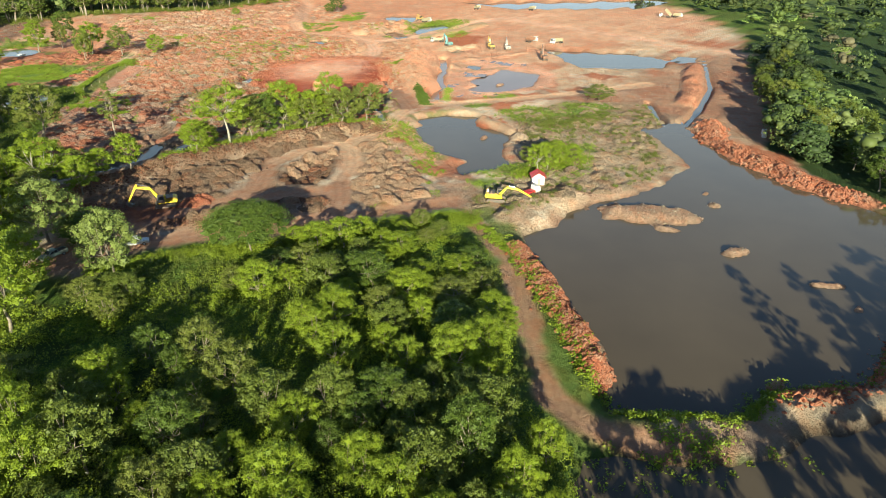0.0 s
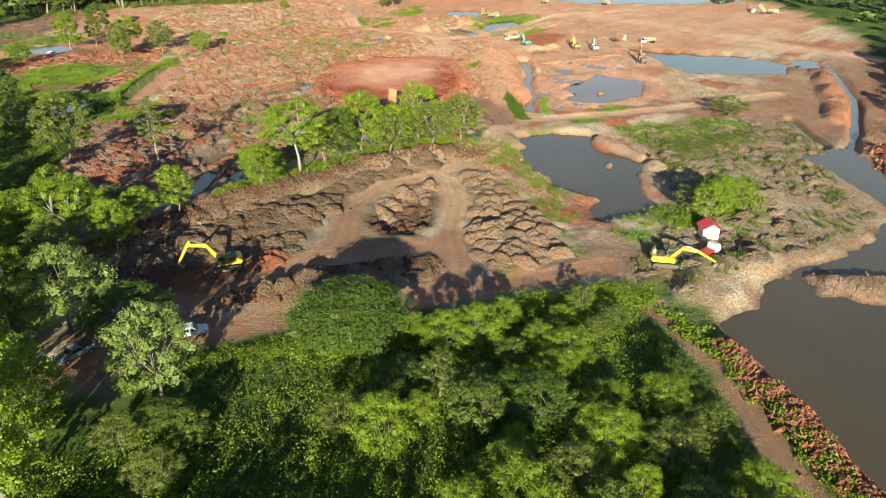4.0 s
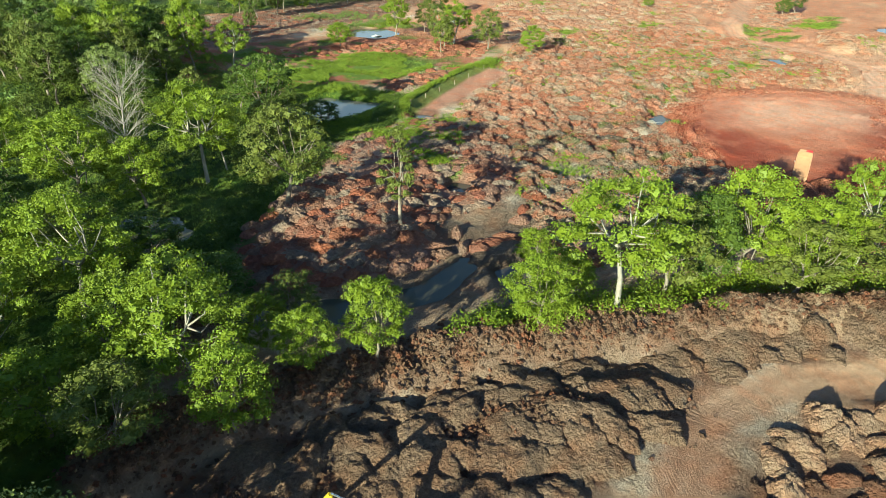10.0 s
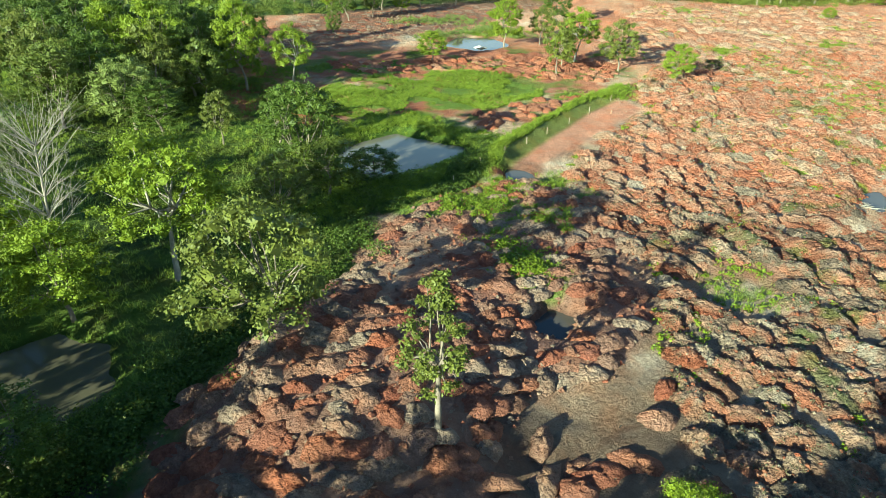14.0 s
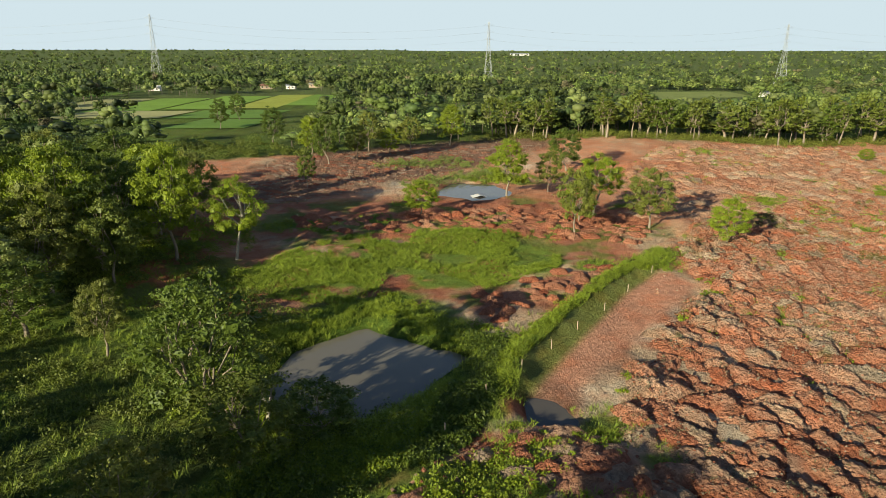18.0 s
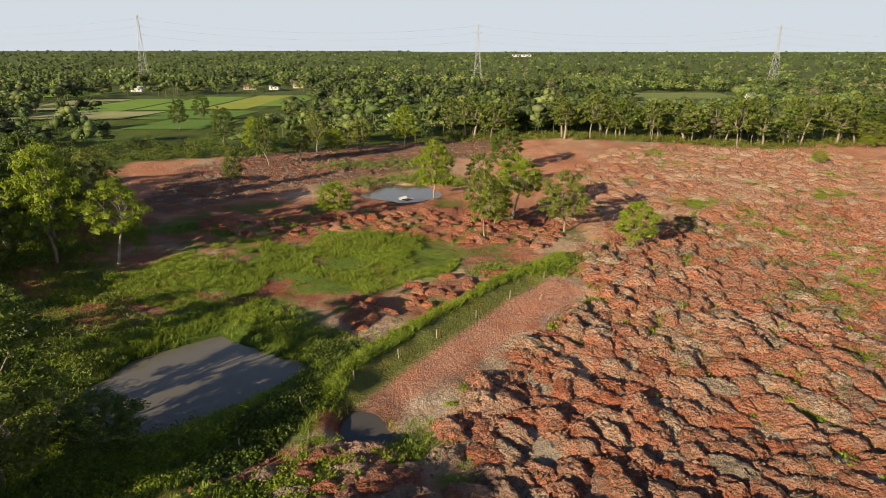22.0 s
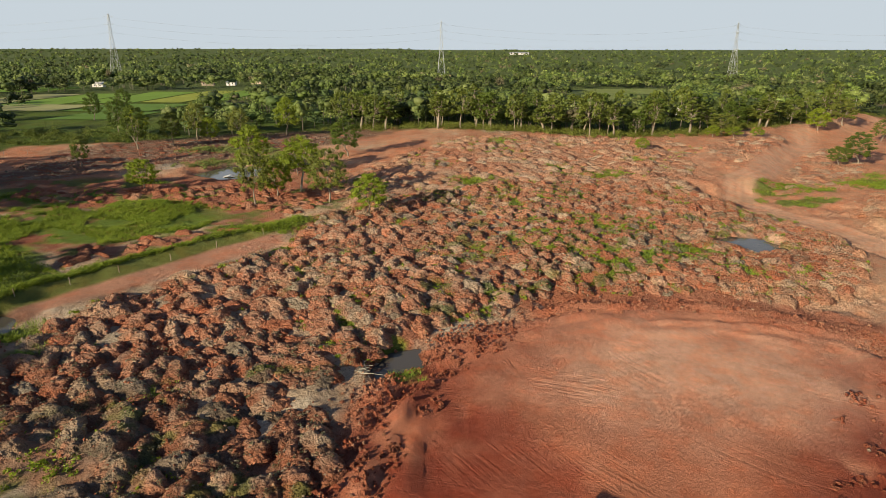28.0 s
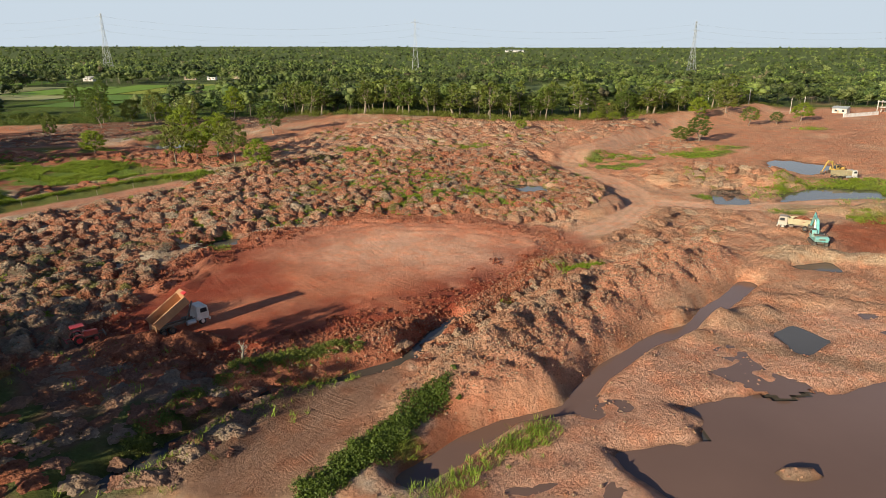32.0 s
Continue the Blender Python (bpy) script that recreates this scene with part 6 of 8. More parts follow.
def beam(points, depth0, depth1, width):
    """A tapered box girder along a bent side line."""
    up, low = [], []
    for i, (x, z) in enumerate(points):
        a, b = points[max(0, i - 1)], points[min(len(points) - 1, i + 1)]
        n = math.hypot(b[0] - a[0], b[1] - a[1])
        d = (depth0 + (depth1 - depth0) * i / (len(points) - 1)) / 2
        if 0 < i < len(points) - 1:
            d *= 1.25
        nx_, nz_ = -(b[1] - a[1]) / n, (b[0] - a[0]) / n
        up.append((x + nx_ * d, z + nz_ * d))
        low.append((x - nx_ * d, z - nz_ * d))
    return profile(up + low[::-1], width, bevel=0.04)


def excavator(x, y, heading, body, label, elbow, tip, swing=0.0, hood=False, z=None, tilt=0.0, group="excavators"):
    """elbow and tip: (forward, up) of the boom's end and of the bucket pin."""
    e = thing("excavator", x, y, heading, label, "excavator", group, z, tilt)
    for s in (-1, 1):
        prof = [(-2.0 + 0.0, 0.05), (1.9, 0.05), (2.25, 0.3), (2.3, 0.6), (2.0, 0.92), (-1.9, 0.92), (-2.25, 0.62), (-2.25, 0.3)]
        tr = part("crawler_track", profile(prof, 0.6, s * 1.15, 0.05), M_STEEL, e)
        shoes = bmesh.new()
        for k in range(13):
            box(shoes, (0.16, 0.62, 0.05), (-1.85 + k * 0.31, s * 1.15, 0.94), 0)
        part("track_shoes", shoes, M_RUBBER, tr)
        rollers = bmesh.new()
        for k in range(5):
            cyl(rollers, 0.22, 0.5, (-1.4 + k * 0.7, s * 1.15, 0.34), "y", 10)
        part("rollers", rollers, M_STEEL, tr)
    part("undercarriage", cyl(box(bmesh.new(), (2.6, 1.9, 0.45), (0, 0, 0.62)), 0.75, 0.4, (0, 0, 1.0), "z", 20), M_STEEL, e)
    part("turntable_deck", one_box((4.0, 2.7, 0.3), (-0.5, 0, 1.3), 0.06), body, e)
    cw = part("counterweight", profile([(-2.55, 1.25), (-1.7, 1.2), (-1.7, 2.3), (-2.4, 2.25), (-2.75, 1.9), (-2.75, 1.45)], 2.7, 0, 0.14), body, e)
    part("label_band", one_box((0.02, 1.2, 0.3), (-2.76, 0, 1.75), 0), M_STEEL, cw, "dark band on the counterweight")
    part("side_cover", one_box((2.0, 0.8, 0.9), (-0.75, -0.9, 1.9), 0.08), body, e)
    part("engine_cover", one_box((1.5, 2.5, 0.25), (-1.05, 0, 2.3), 0.08), M_STEEL, e, "dark grey engine cover")
    part("exhaust", cyl(bmesh.new(), 0.08, 0.6, (-1.2, -0.7, 2.6), "z", 10), M_STEEL, e)
    part("toolbox", one_box((1.2, 0.7, 0.6), (0.7, -0.95, 1.75), 0.05), body, e)
    if hood:
        part("open_hood", one_box((0.9, 1.1, 0.06), (-2.3, 0.4, 3.0), 0.02, Matrix.Rotation(radians(-55), 4, "Y")), body, e, "raised yellow engine hood")
        part("radiator", one_box((0.5, 0.8, 0.8), (-2.1, 0.4, 2.5), 0.03), M_WHITE, e, "pale radiator under the open hood")
    cab = part("cab", profile([(0.1, 1.4), (1.55, 1.4), (1.75, 2.0), (1.45, 3.0), (0.2, 3.0), (0.05, 2.2)], 1.0, 0.85, 0.06), M_STEEL if body is M_YELLOW else body, e)
    part("cab_roof", one_box((1.3, 0.98, 0.08), (0.82, 0.85, 3.03), 0.03), M_STEEL, cab)
    for s in (-1, 1):
        part("side_window", profile([(0.25, 2.1), (1.5, 2.1), (1.35, 2.85), (0.3, 2.85)], 0.02, 0.85 + s * 0.505), M_GLASS, cab)
    part("windscreen", one_box((0.02, 0.84, 1.1), (1.66, 0.85, 2.3), 0, Matrix.Rotation(radians(-17), 4, "Y")), M_GLASS, cab)
    root, ex, ez = (0.75, 1.65), elbow[0], elbow[1]
    kx, kz = root[0] + (ex - root[0]) * 0.42, root[1] + (ez - root[1]) * 0.55 + 1.15
    boom = part("boom", beam([root, (kx, kz), elbow], 0.62, 0.42, 0.5), body, e)
    for s in (-0.42, 0.42):
        part("boom_ram", rod((1.4, s, 1.4), (kx, s, kz - 0.2), 0.08), M_CHROME, boom)
    part("boom_lettering", one_box((1.4, 0.53, 0.14), ((kx + ex) / 2, 0, (kz + ez) / 2), 0, Matrix.Rotation(-math.atan2(ez - kz, ex - kx), 4, "Y")), M_STEEL, boom, "dark lettering bar on the boom")
    back = Vector((ex - tip[0], ez - tip[1])).normalized() * 0.8
    arm = part("arm", beam([(ex + back.x, ez + back.y), (ex, ez + 0.05), tip], 0.42, 0.3, 0.36), body, e)
    part("arm_ram", rod((kx + 0.3, 0, kz + 0.45), (ex + back.x, 0, ez + back.y + 0.15), 0.07), M_CHROME, arm)
    d = -1 if tip[0] < ex + 0.6 else 1
    tx, tz = tip
    bucket = part("bucket", profile([(tx + 0.2, tz + 0.15), (tx + 0.25, tz - 0.5), (tx - 0.15, tz - 1.05), (tx - 0.75, tz - 1.0), (tx - 0.95, tz - 0.6), (tx - 0.5, tz - 0.55), (tx - 0.25, tz - 0.1)], 1.05, 0, 0.04), M_STEEL, e, "earth-stained steel bucket")
    teeth = bmesh.new()
    for k in range(5):
        box(teeth, (0.28, 0.1, 0.08), (tx - 1.02, -0.42 + 0.21 * k, tz - 0.64), 0)
    part("teeth", teeth, M_STEEL, bucket)
    return e


def dump_truck(x, y, heading, cabp, bedp, label, tip=0.0, z=None, load=False, group="dump trucks"):
    e = thing("dump_truck", x, y, heading, label, "truck", group, z)
    part("chassis", box(box(bmesh.new(), (7.4, 0.22, 0.3), (0, -0.42, 0.95), 0.02), (7.4, 0.22, 0.3), (0, 0.42, 0.95), 0.02), M_STEEL, e)
    cab = part("cab", profile([(2.2, 0.75), (4.0, 0.75), (4.05, 1.7), (3.85, 2.75), (2.3, 2.8), (2.2, 2.4)], 2.35, 0, 0.09), cabp, e)
    part("windscreen", one_box((0.03, 2.0, 0.8), (3.96, 0, 2.2), 0, Matrix.Rotation(radians(-10), 4, "Y")), M_GLASS, cab)
    for s in (-1, 1):
        part("door_window", profile([(2.75, 1.85), (3.75, 1.85), (3.68, 2.5), (2.75, 2.5)], 0.02, s * 1.185), M_GLASS, cab)
        part("mirror", one_box((0.08, 0.14, 0.42), (3.85, s * 1.4, 2.1), 0.03), M_STEEL, cab)
        part("headlight", one_box((0.05, 0.34, 0.2), (4.05, s * 0.85, 1.0), 0.02), M_WHITE, cab)
    part("bumper", one_box((0.25, 2.4, 0.4), (4.1, 0, 0.65), 0.05), cabp, e)
    part("fuel_tank", cyl(bmesh.new(), 0.35, 1.3, (1.3, -1.0, 0.85), "x", 16), M_GALV, e)
    part("air_tank", one_box((0.9, 0.45, 0.5), (1.3, 0.95, 0.85), 0.06), M_STEEL, e)
    for wx in (3.0, -1.5, -2.8):
        for s in (-1, 1):
            wheel(e, wx, s * 1.02, 0.52, 0.52, 0.3 if wx > 0 else 0.55, cabp if wx > 0 else M_STEEL)
    hinge = Matrix.Translation((-3.3, 0, 1.2)) @ Matrix.Rotation(radians(-tip), 4, "Y")
    floor_ = part("bed", one_box((5.4, 2.3, 0.14), (2.65, 0, 0.1), 0.03), bedp, e)
    floor_.matrix_basis = hinge
    for s in (-1, 1):
        sd = part("side_panel", one_box((5.4, 0.08, 1.25), (2.65, s * 1.16, 0.72), 0.02), bedp, floor_)
    ribs = bmesh.new()
    for s in (-1, 1):
        for k in range(7):
            box(ribs, (0.12, 0.1, 1.25), (0.1 + k * 0.85, s * 1.24, 0.72), 0.015)
        box(ribs, (5.5, 0.12, 0.12), (2.65, s * 1.24, 1.32), 0.015)
    part("ribs", ribs, bedp, floor_)
    part("headboard", box(one_box((0.1, 2.4, 1.4), (5.35, 0, 0.8), 0.02), (0.7, 2.2, 0.08), (5.65, 0, 1.5), 0.02), bedp, floor_)
    if tip:
        part("canopy_lip", one_box((0.5, 1.1, 0.1), (5.7, -0.6, 1.56), 0.02), M_REDPAINT, floor_, "red patch on the canopy lip")
        part("tailgate", one_box((0.08, 2.3, 1.1), (-0.3, 0, 0.2), 0.02, Matrix.Rotation(radians(tip), 4, "Y")), bedp, floor_)
        part("lift_ram", rod((1.2, 0, 1.0), (2.2, 0, 1.2 + 4.5 * math.sin(radians(tip)) + 0.2), 0.12), M_STEEL, e)
    if load:
        v, f_ = heap_shape(3)
        me = raw_mesh("load", v * np.array((1.9, 1.05, 0.9)) + np.array((2.6, 0, 0.9)), f_, M_HEAP_RED)
        new("load", me).parent = floor_
    return e


def pickup(x, y, heading, colour, label):
    e = thing("pickup_truck", x, y, heading, label, "car", "pickup trucks")
    part("body", profile([(-2.55, 0.5), (-2.6, 1.0), (-0.75, 1.02), (0.95, 1.05), (2.3, 0.95), (2.6, 0.75), (2.6, 0.42), (-2.4, 0.38)], 1.78, 0, 0.07), colour, e)
    cab = part("cab", profile([(-0.8, 1.0), (-0.65, 1.62), (-0.45, 1.72), (0.55, 1.72), (1.25, 1.04)], 1.6, 0, 0.06), colour, e)
    part("windscreen", one_box((0.02, 1.36, 0.78), (0.93, 0, 1.38), 0, Matrix.Rotation(radians(-46), 4, "Y")), M_GLASS, cab)
    part("rear_window", one_box((0.02, 1.3, 0.42), (-0.76, 0, 1.4), 0, Matrix.Rotation(radians(14), 4, "Y")), M_GLASS, cab)
    for s in (-1, 1):
        part("front_window", profile([(0.12, 1.1), (0.98, 1.1), (0.52, 1.6), (0.12, 1.6)], 0.02, s * 0.805), M_GLASS, cab)
        part("back_window", profile([(-0.66, 1.1), (0.02, 1.1), (0.02, 1.6), (-0.5, 1.6)], 0.02, s * 0.805), M_GLASS, cab)
        part("mirror", one_box((0.1, 0.2, 0.14), (0.95, s * 0.98, 1.18), 0.03), M_STEEL, cab)
        part("headlight", one_box((0.08, 0.3, 0.16), (2.55, s * 0.68, 0.82), 0.02), M_WHITE, e)
        part("bed_side", one_box((1.72, 0.07, 0.16), (-1.72, s * 0.83, 1.08), 0.02), colour, e)
        for wx in (1.6, -1.6):
            wheel(e, wx, s * 0.82, 0.36, 0.36, 0.24, M_GALV)
    part("bed_floor", one_box((1.62, 1.5, 0.05), (-1.7, 0, 1.045), 0.0), M_STEEL, e, "dark open load bed")
    part("tailgate", one_box((0.07, 1.6, 0.16), (-2.57, 0, 1.08), 0.02), colour, e)
    part("bumper", one_box((0.16, 1.7, 0.22), (2.64, 0, 0.5), 0.05), M_STEEL, e)
    return e


def tractor(x, y, heading):
    e = thing("tractor", x, y, heading, "red farm tractor with a canopy and a disc plough", "tractor")
    part("bonnet", profile([(0.1, 0.75), (1.9, 0.75), (1.95, 1.25), (1.8, 1.45), (0.1, 1.55)], 0.62, 0, 0.08), M_REDPAINT, e)
    part("chassis", one_box((2.6, 0.5, 0.4), (0.5, 0, 0.7), 0.05), M_STEEL, e)
    part("seat", one_box((0.45, 0.5, 0.5), (-0.6, 0, 1.25), 0.08), M_STEEL, e)
    for s in (-1, 1):
        wheel(e, -0.6, s * 0.85, 0.72, 0.72, 0.42, M_REDPAINT)
        wheel(e, 1.5, s * 0.72, 0.45, 0.45, 0.28, M_REDPAINT)
        part("mudguard", profile([(-1.35, 1.0), (-1.0, 1.5), (-0.3, 1.55), (0.05, 1.25), (-0.3, 1.42), (-1.0, 1.38)], 0.42, s * 0.85), M_REDPAINT, e)
        for px_ in (-1.1, 0.1):
            part("canopy_post", rod((px_, s * 0.55, 1.3), (px_, s * 0.55, 2.45), 0.03), M_STEEL, e)
    part("canopy", one_box((1.7, 1.45, 0.1), (-0.5, 0, 2.5), 0.04), M_REDPAINT, e)
    part("loader_frame", box(box(bmesh.new(), (1.0, 0.1, 0.1), (2.3, -0.4, 0.8), 0.02), (1.0, 0.1, 0.1), (2.3, 0.4, 0.8), 0.02), M_STEEL, e)
    part("front_blade", one_box((0.12, 1.7, 0.5), (2.75, 0, 0.55), 0.03), M_STEEL, e)
    plough = part("plough_beam", box(one_box((0.14, 2.4, 0.14), (-2.1, 0, 0.85), 0.03), (1.2, 0.12, 0.12), (-1.6, 0, 0.9), 0.03), M_REDPAINT, e)
    for k in range(6):
        part("disc", cyl(bmesh.new(), 0.33, 0.05, (-2.2, -1.0 + k * 0.4, 0.45), "y", 16), M_STEEL, plough)
    return e


excavator(-9.4, -65.7, 156, M_YELLOW, "yellow crawler excavator digging in a shaded pit", (5.6, 5.4), (7.6, 2.2), z=0.7)
excavator(50.5, -115.6, -54, M_YELLOW, "yellow excavator with an open hood by the water", (5.2, 3.3), (8.6, 1.5), hood=True)
excavator(198.8, 40.6, 74, M_TEAL, "teal excavator loading a truck from a bank", (4.6, 5.2), (6.2, 2.6))
excavator(248.8, 113.8, 200, M_DUSTY, "small yellow excavator on red mud by a pond", (4.4, 3.8), (6.2, 0.9))
excavator(208.5, 18.5, 60, M_DUSTY, "yellow excavator far out on the red pit floor", (3.6, 5.6), (5.0, 2.6))
excavator(213.8, 11.5, 50, M_DULL, "pale excavator with an orange boom in the pit", (3.8, 5.2), (5.0, 2.4))
excavator(206, -18, 58, M_RUST, "orange excavator with a raised boom by the pond", (2.8, 6.6), (4.0, 3.6))
dump_truck(78.9, -4.2, 46, M_WHITE, M_TERRACOTTA, "white tipper truck with a raised clay-stained bed dumping soil", tip=29)
dump_truck(199.2, 49.3, 148, M_DULL, M_BEIGE, "dusty dump truck being loaded beside an excavator", load=True)
for tx, ty, th in ((240.5, 15.5, -10), (247.7, 3.1, 165), (312.9, 119, 20), (338.9, 88.4, 10), (244.6, 103.6, 5), (389, 0, -15)):
    dump_truck(tx, ty, th, M_WHITE, M_BEIGE if th != -10 else M_RUST, "white dump truck standing on the red workings")
dump_truck(383, 6, 100, M_WHITE, M_BEIGE, "white dump truck with its bed raised at the edge", tip=40)
pickup(-36.3, -74.8, 191, M_GREENP, "grey-green double-cab pickup on the dirt road")
pickup(-22.6, -80.2, -24, M_WHITE, "white pickup parked half under a tree")
tractor(67.2, -7.8, 40)

# fresh tipped soil round the tipper
for hx, hy, hs, ht in ((76.2, -8.2, 2.6, 1.2), (81, -9.0, 3.2, 1.5), (83.5, -7.5, 2.4, 1.2), (73, -9.4, 3.0, 0.7), (-4.2, -68.4, 2.8, 1.5), (-1.5, -67.2, 2.4, 1.3)):
    v, f_ = heap_shape(int(hx * 10) % 97 + 100, 10, 26)
    o = new("soil_heap", raw_mesh("soil_heap", v * np.array((hs, hs, ht)), f_, M_HEAP_RED))
    o.location = (hx, hy, ground_at(hx, hy) - 0.1)
    tagged(o, "fresh heap of loose red soil on the ground", "soil heap", "fresh heaps")

# hut and service truck by the lake
hut = thing("hut", 68.2, -115.2, -46, "small white hut with a red gable roof", "hut")
part("walls", profile([(-1.6, -0.3), (1.6, -0.3), (1.6, 2.1), (0, 3.1), (-1.6, 2.1)], 2.8, 0, 0.02), M_LIME, hut)
for q in (-1, 1):
    part("roof_slope", one_box((2.5, 3.6, 0.12), (q * 0.98, 0, 2.72), 0.02, Matrix.Rotation(q * radians(32), 4, "Y")), M_ROOFRED, hut)
part("door", one_box((0.8, 0.06, 1.7), (0.2, -1.43, 0.85), 0.02), M_WOOD, hut)
part("window", one_box((0.06, 0.7, 0.7), (1.61, 0.3, 1.3), 0.01), M_GLASS, hut)
svc = thing("service_truck", 60.6, -119.2, -10, "white and red service truck parked by the hut", "truck")
part("cab", profile([(0.2, 0.6), (1.9, 0.6), (2.0, 1.2), (1.6, 2.2), (0.2, 2.3)], 1.9, 0, 0.08), M_WHITE, svc)
part("windscreen", one_box((0.03, 1.6, 0.7), (1.82, 0, 1.75), 0, Matrix.Rotation(radians(-22), 4, "Y")), M_GLASS, svc)
part("flatbed", one_box((2.6, 1.9, 0.5), (-1.1, 0, 0.95), 0.05), M_REDPAINT, svc)
for wx in (1.2, -1.5):
    for s in (-1, 1):
        wheel(svc, wx, s * 0.85, 0.42, 0.42, 0.28, M_WHITE)

# pump and pipe at the inlet, tanks on the bank
pump = thing("water_pump", 151, -118, 20, "blue water pump with a long pipe at the inlet", "pump")
part("pump_body", one_box((1.4, 0.9, 0.8), (0, 0, 0.6), 0.08), M_BLUE, pump)
part("pipe", rod((0.5, 0, 0.6), (14, 4, 0.7), 0.18), M_BLUE, pump)
for k in range(2):
    t = thing("water_tank", 161 + k * 2.4, -141 + k, 0, "white plastic water tank on the bank", "tank", "water tanks")
    part("tank_body", cyl(bmesh.new(), 0.8, 1.6, (0, 0, 0.8), "z", 20), M_WHITE, t)
    part("lid", cyl(bmesh.new(), 0.3, 0.14, (0, 0, 1.66), "z", 14), M_STEEL, t)
boat = thing("tarp_shelter", 21, 147, 10, "low white and blue tarp stretched over a frame", "shelter")
part("tarp", profile([(-2.4, 0.5), (0, 1.1), (2.4, 0.5), (2.4, 0.44), (0, 1.04), (-2.4, 0.44)], 2.4), M_WHITE, boat)
for a in (-2.3, 2.3):
    for s in (-1, 1):
        part("pole", rod((a, s * 1.1, -0.3), (a, s * 1.1, 0.5), 0.04), M_WOOD, boat)

# fence posts along the hedge, and boundary stakes
post = thing("fence_post", 0, 0, 0, "weathered grey fence post in the grass", "post", "fence posts", z=-500)
part("shaft", one_box((0.11, 0.11, 1.5), (0, 0, 0.6), 0.02), M_WOOD, post)
part("cap", one_box((0.14, 0.14, 0.07), (0, 0, 1.36), 0.02), M_WOOD, post)
HEDGE = [(4, 42), (14, 54), (24, 66), (36, 80), (50, 96)]
first = True
for (ax, ay), (bx, by) in zip(HEDGE, HEDGE[1:]):
    for k in range(2):
        x, y = ax + (bx - ax) * k / 2 + 1.2, ay + (by - ay) * k / 2 - 1.0
        m = pose(x, y, ground_at(x, y) - 0.1, rng.uniform(-4, 4), rng.uniform(-4, 4), 40)
        if first:
            post.matrix_basis, first = m, False
        else:
            copy_thing(post, m)
for k in range(14):
    x, y = -120 + k * 6.2, 150 + k * 2.2
    copy_thing(post, pose(x, y, ground_at(x, y) - 0.1, 0, 0, 20))


# dead trees, snags and drift wood
def bare_tree(x, y, height, seed, label, lean=0.0, twigs=26):
    r = np.random.default_rng(seed)
    e = thing("dead_tree", x, y, r.uniform(0, 360), label, "tree")
    wood = [tube_arrays((0, 0, -0.4), (lean * height * 0.4, 0, height * 0.4), 0.22, 0.16, 7), tube_arrays((lean * height * 0.4, 0, height * 0.4), (lean * height * 0.8, 0.3, height * 0.8), 0.16, 0.08, 6)]
    ends = [np.array((lean * height * q, 0.1, height * q)) for q in (0.35, 0.45, 0.55, 0.65, 0.75, 0.8)]
    fine = []
    for k in range(twigs):
        p = ends[k % 6]
        a = k * 2.4
        q = p + np.array((math.cos(a), math.sin(a), 0.9)) * height * r.uniform(0.10, 0.22)
        wood.append(tube_arrays(p, q, 0.06, 0.025, 4))
        for j in range(5):
            fine.append(tube_arrays(q - (q - p) * r.uniform(0, 0.5), q + r.normal(0, 0.05 * height, 3) + np.array((0, 0, 0.05 * height)), 0.022, 0.012, 3))
    v, f_ = join_arrays(wood)
    new("trunk", raw_mesh("trunk", v, f_, M_PALEBARK)).parent = e
    v, f_ = join_arrays(fine)
    new("branchwork", raw_mesh("branchwork", v, f_, M_PALEBARK)).parent = e
    return e


bare_tree(-41, 9.5, 22, 1, "tall bare pale tree by a dark pond", -0.12, 60)
bare_tree(-95, 104, 16, 2, "bare grey tree behind the scrub", 0.0, 50)
bare_tree(-13, 43.5, 4.5, 3, "broken pale snag by the farm pond", 0.25, 8)
bare_tree(90.5, -14.4, 3.2, 4, "small dry snag beside the red pad", 0.05, 10)
bare_tree(-45, -37, 14, 5, "pale leafless trunk at the wood edge", 0.1, 24)
bare_tree(16, -27.5, 3.0, 6, "dry brushwood by a muddy pool", 0.3, 14)
sticks = thing("drift_wood", 69, 32.5, 20, "pile of pale dry sticks beside a puddle", "branches")
v, f_ = join_arrays([tube_arrays(rng.normal(0, 0.7, 3) * (1, 1, 0.15) + (0, 0, 0.35), rng.normal(0, 1.3, 3) * (1, 1, 0.15) + (0, 0, 0.45), 0.06, 0.03, 5) for _ in range(22)])
new("sticks", raw_mesh("sticks", v, f_, M_PALEBARK)).parent = sticks


# ---- pylons and their lines ----
def strut(a, b, w):
    return tube_arrays(a, b, w, w, 4)


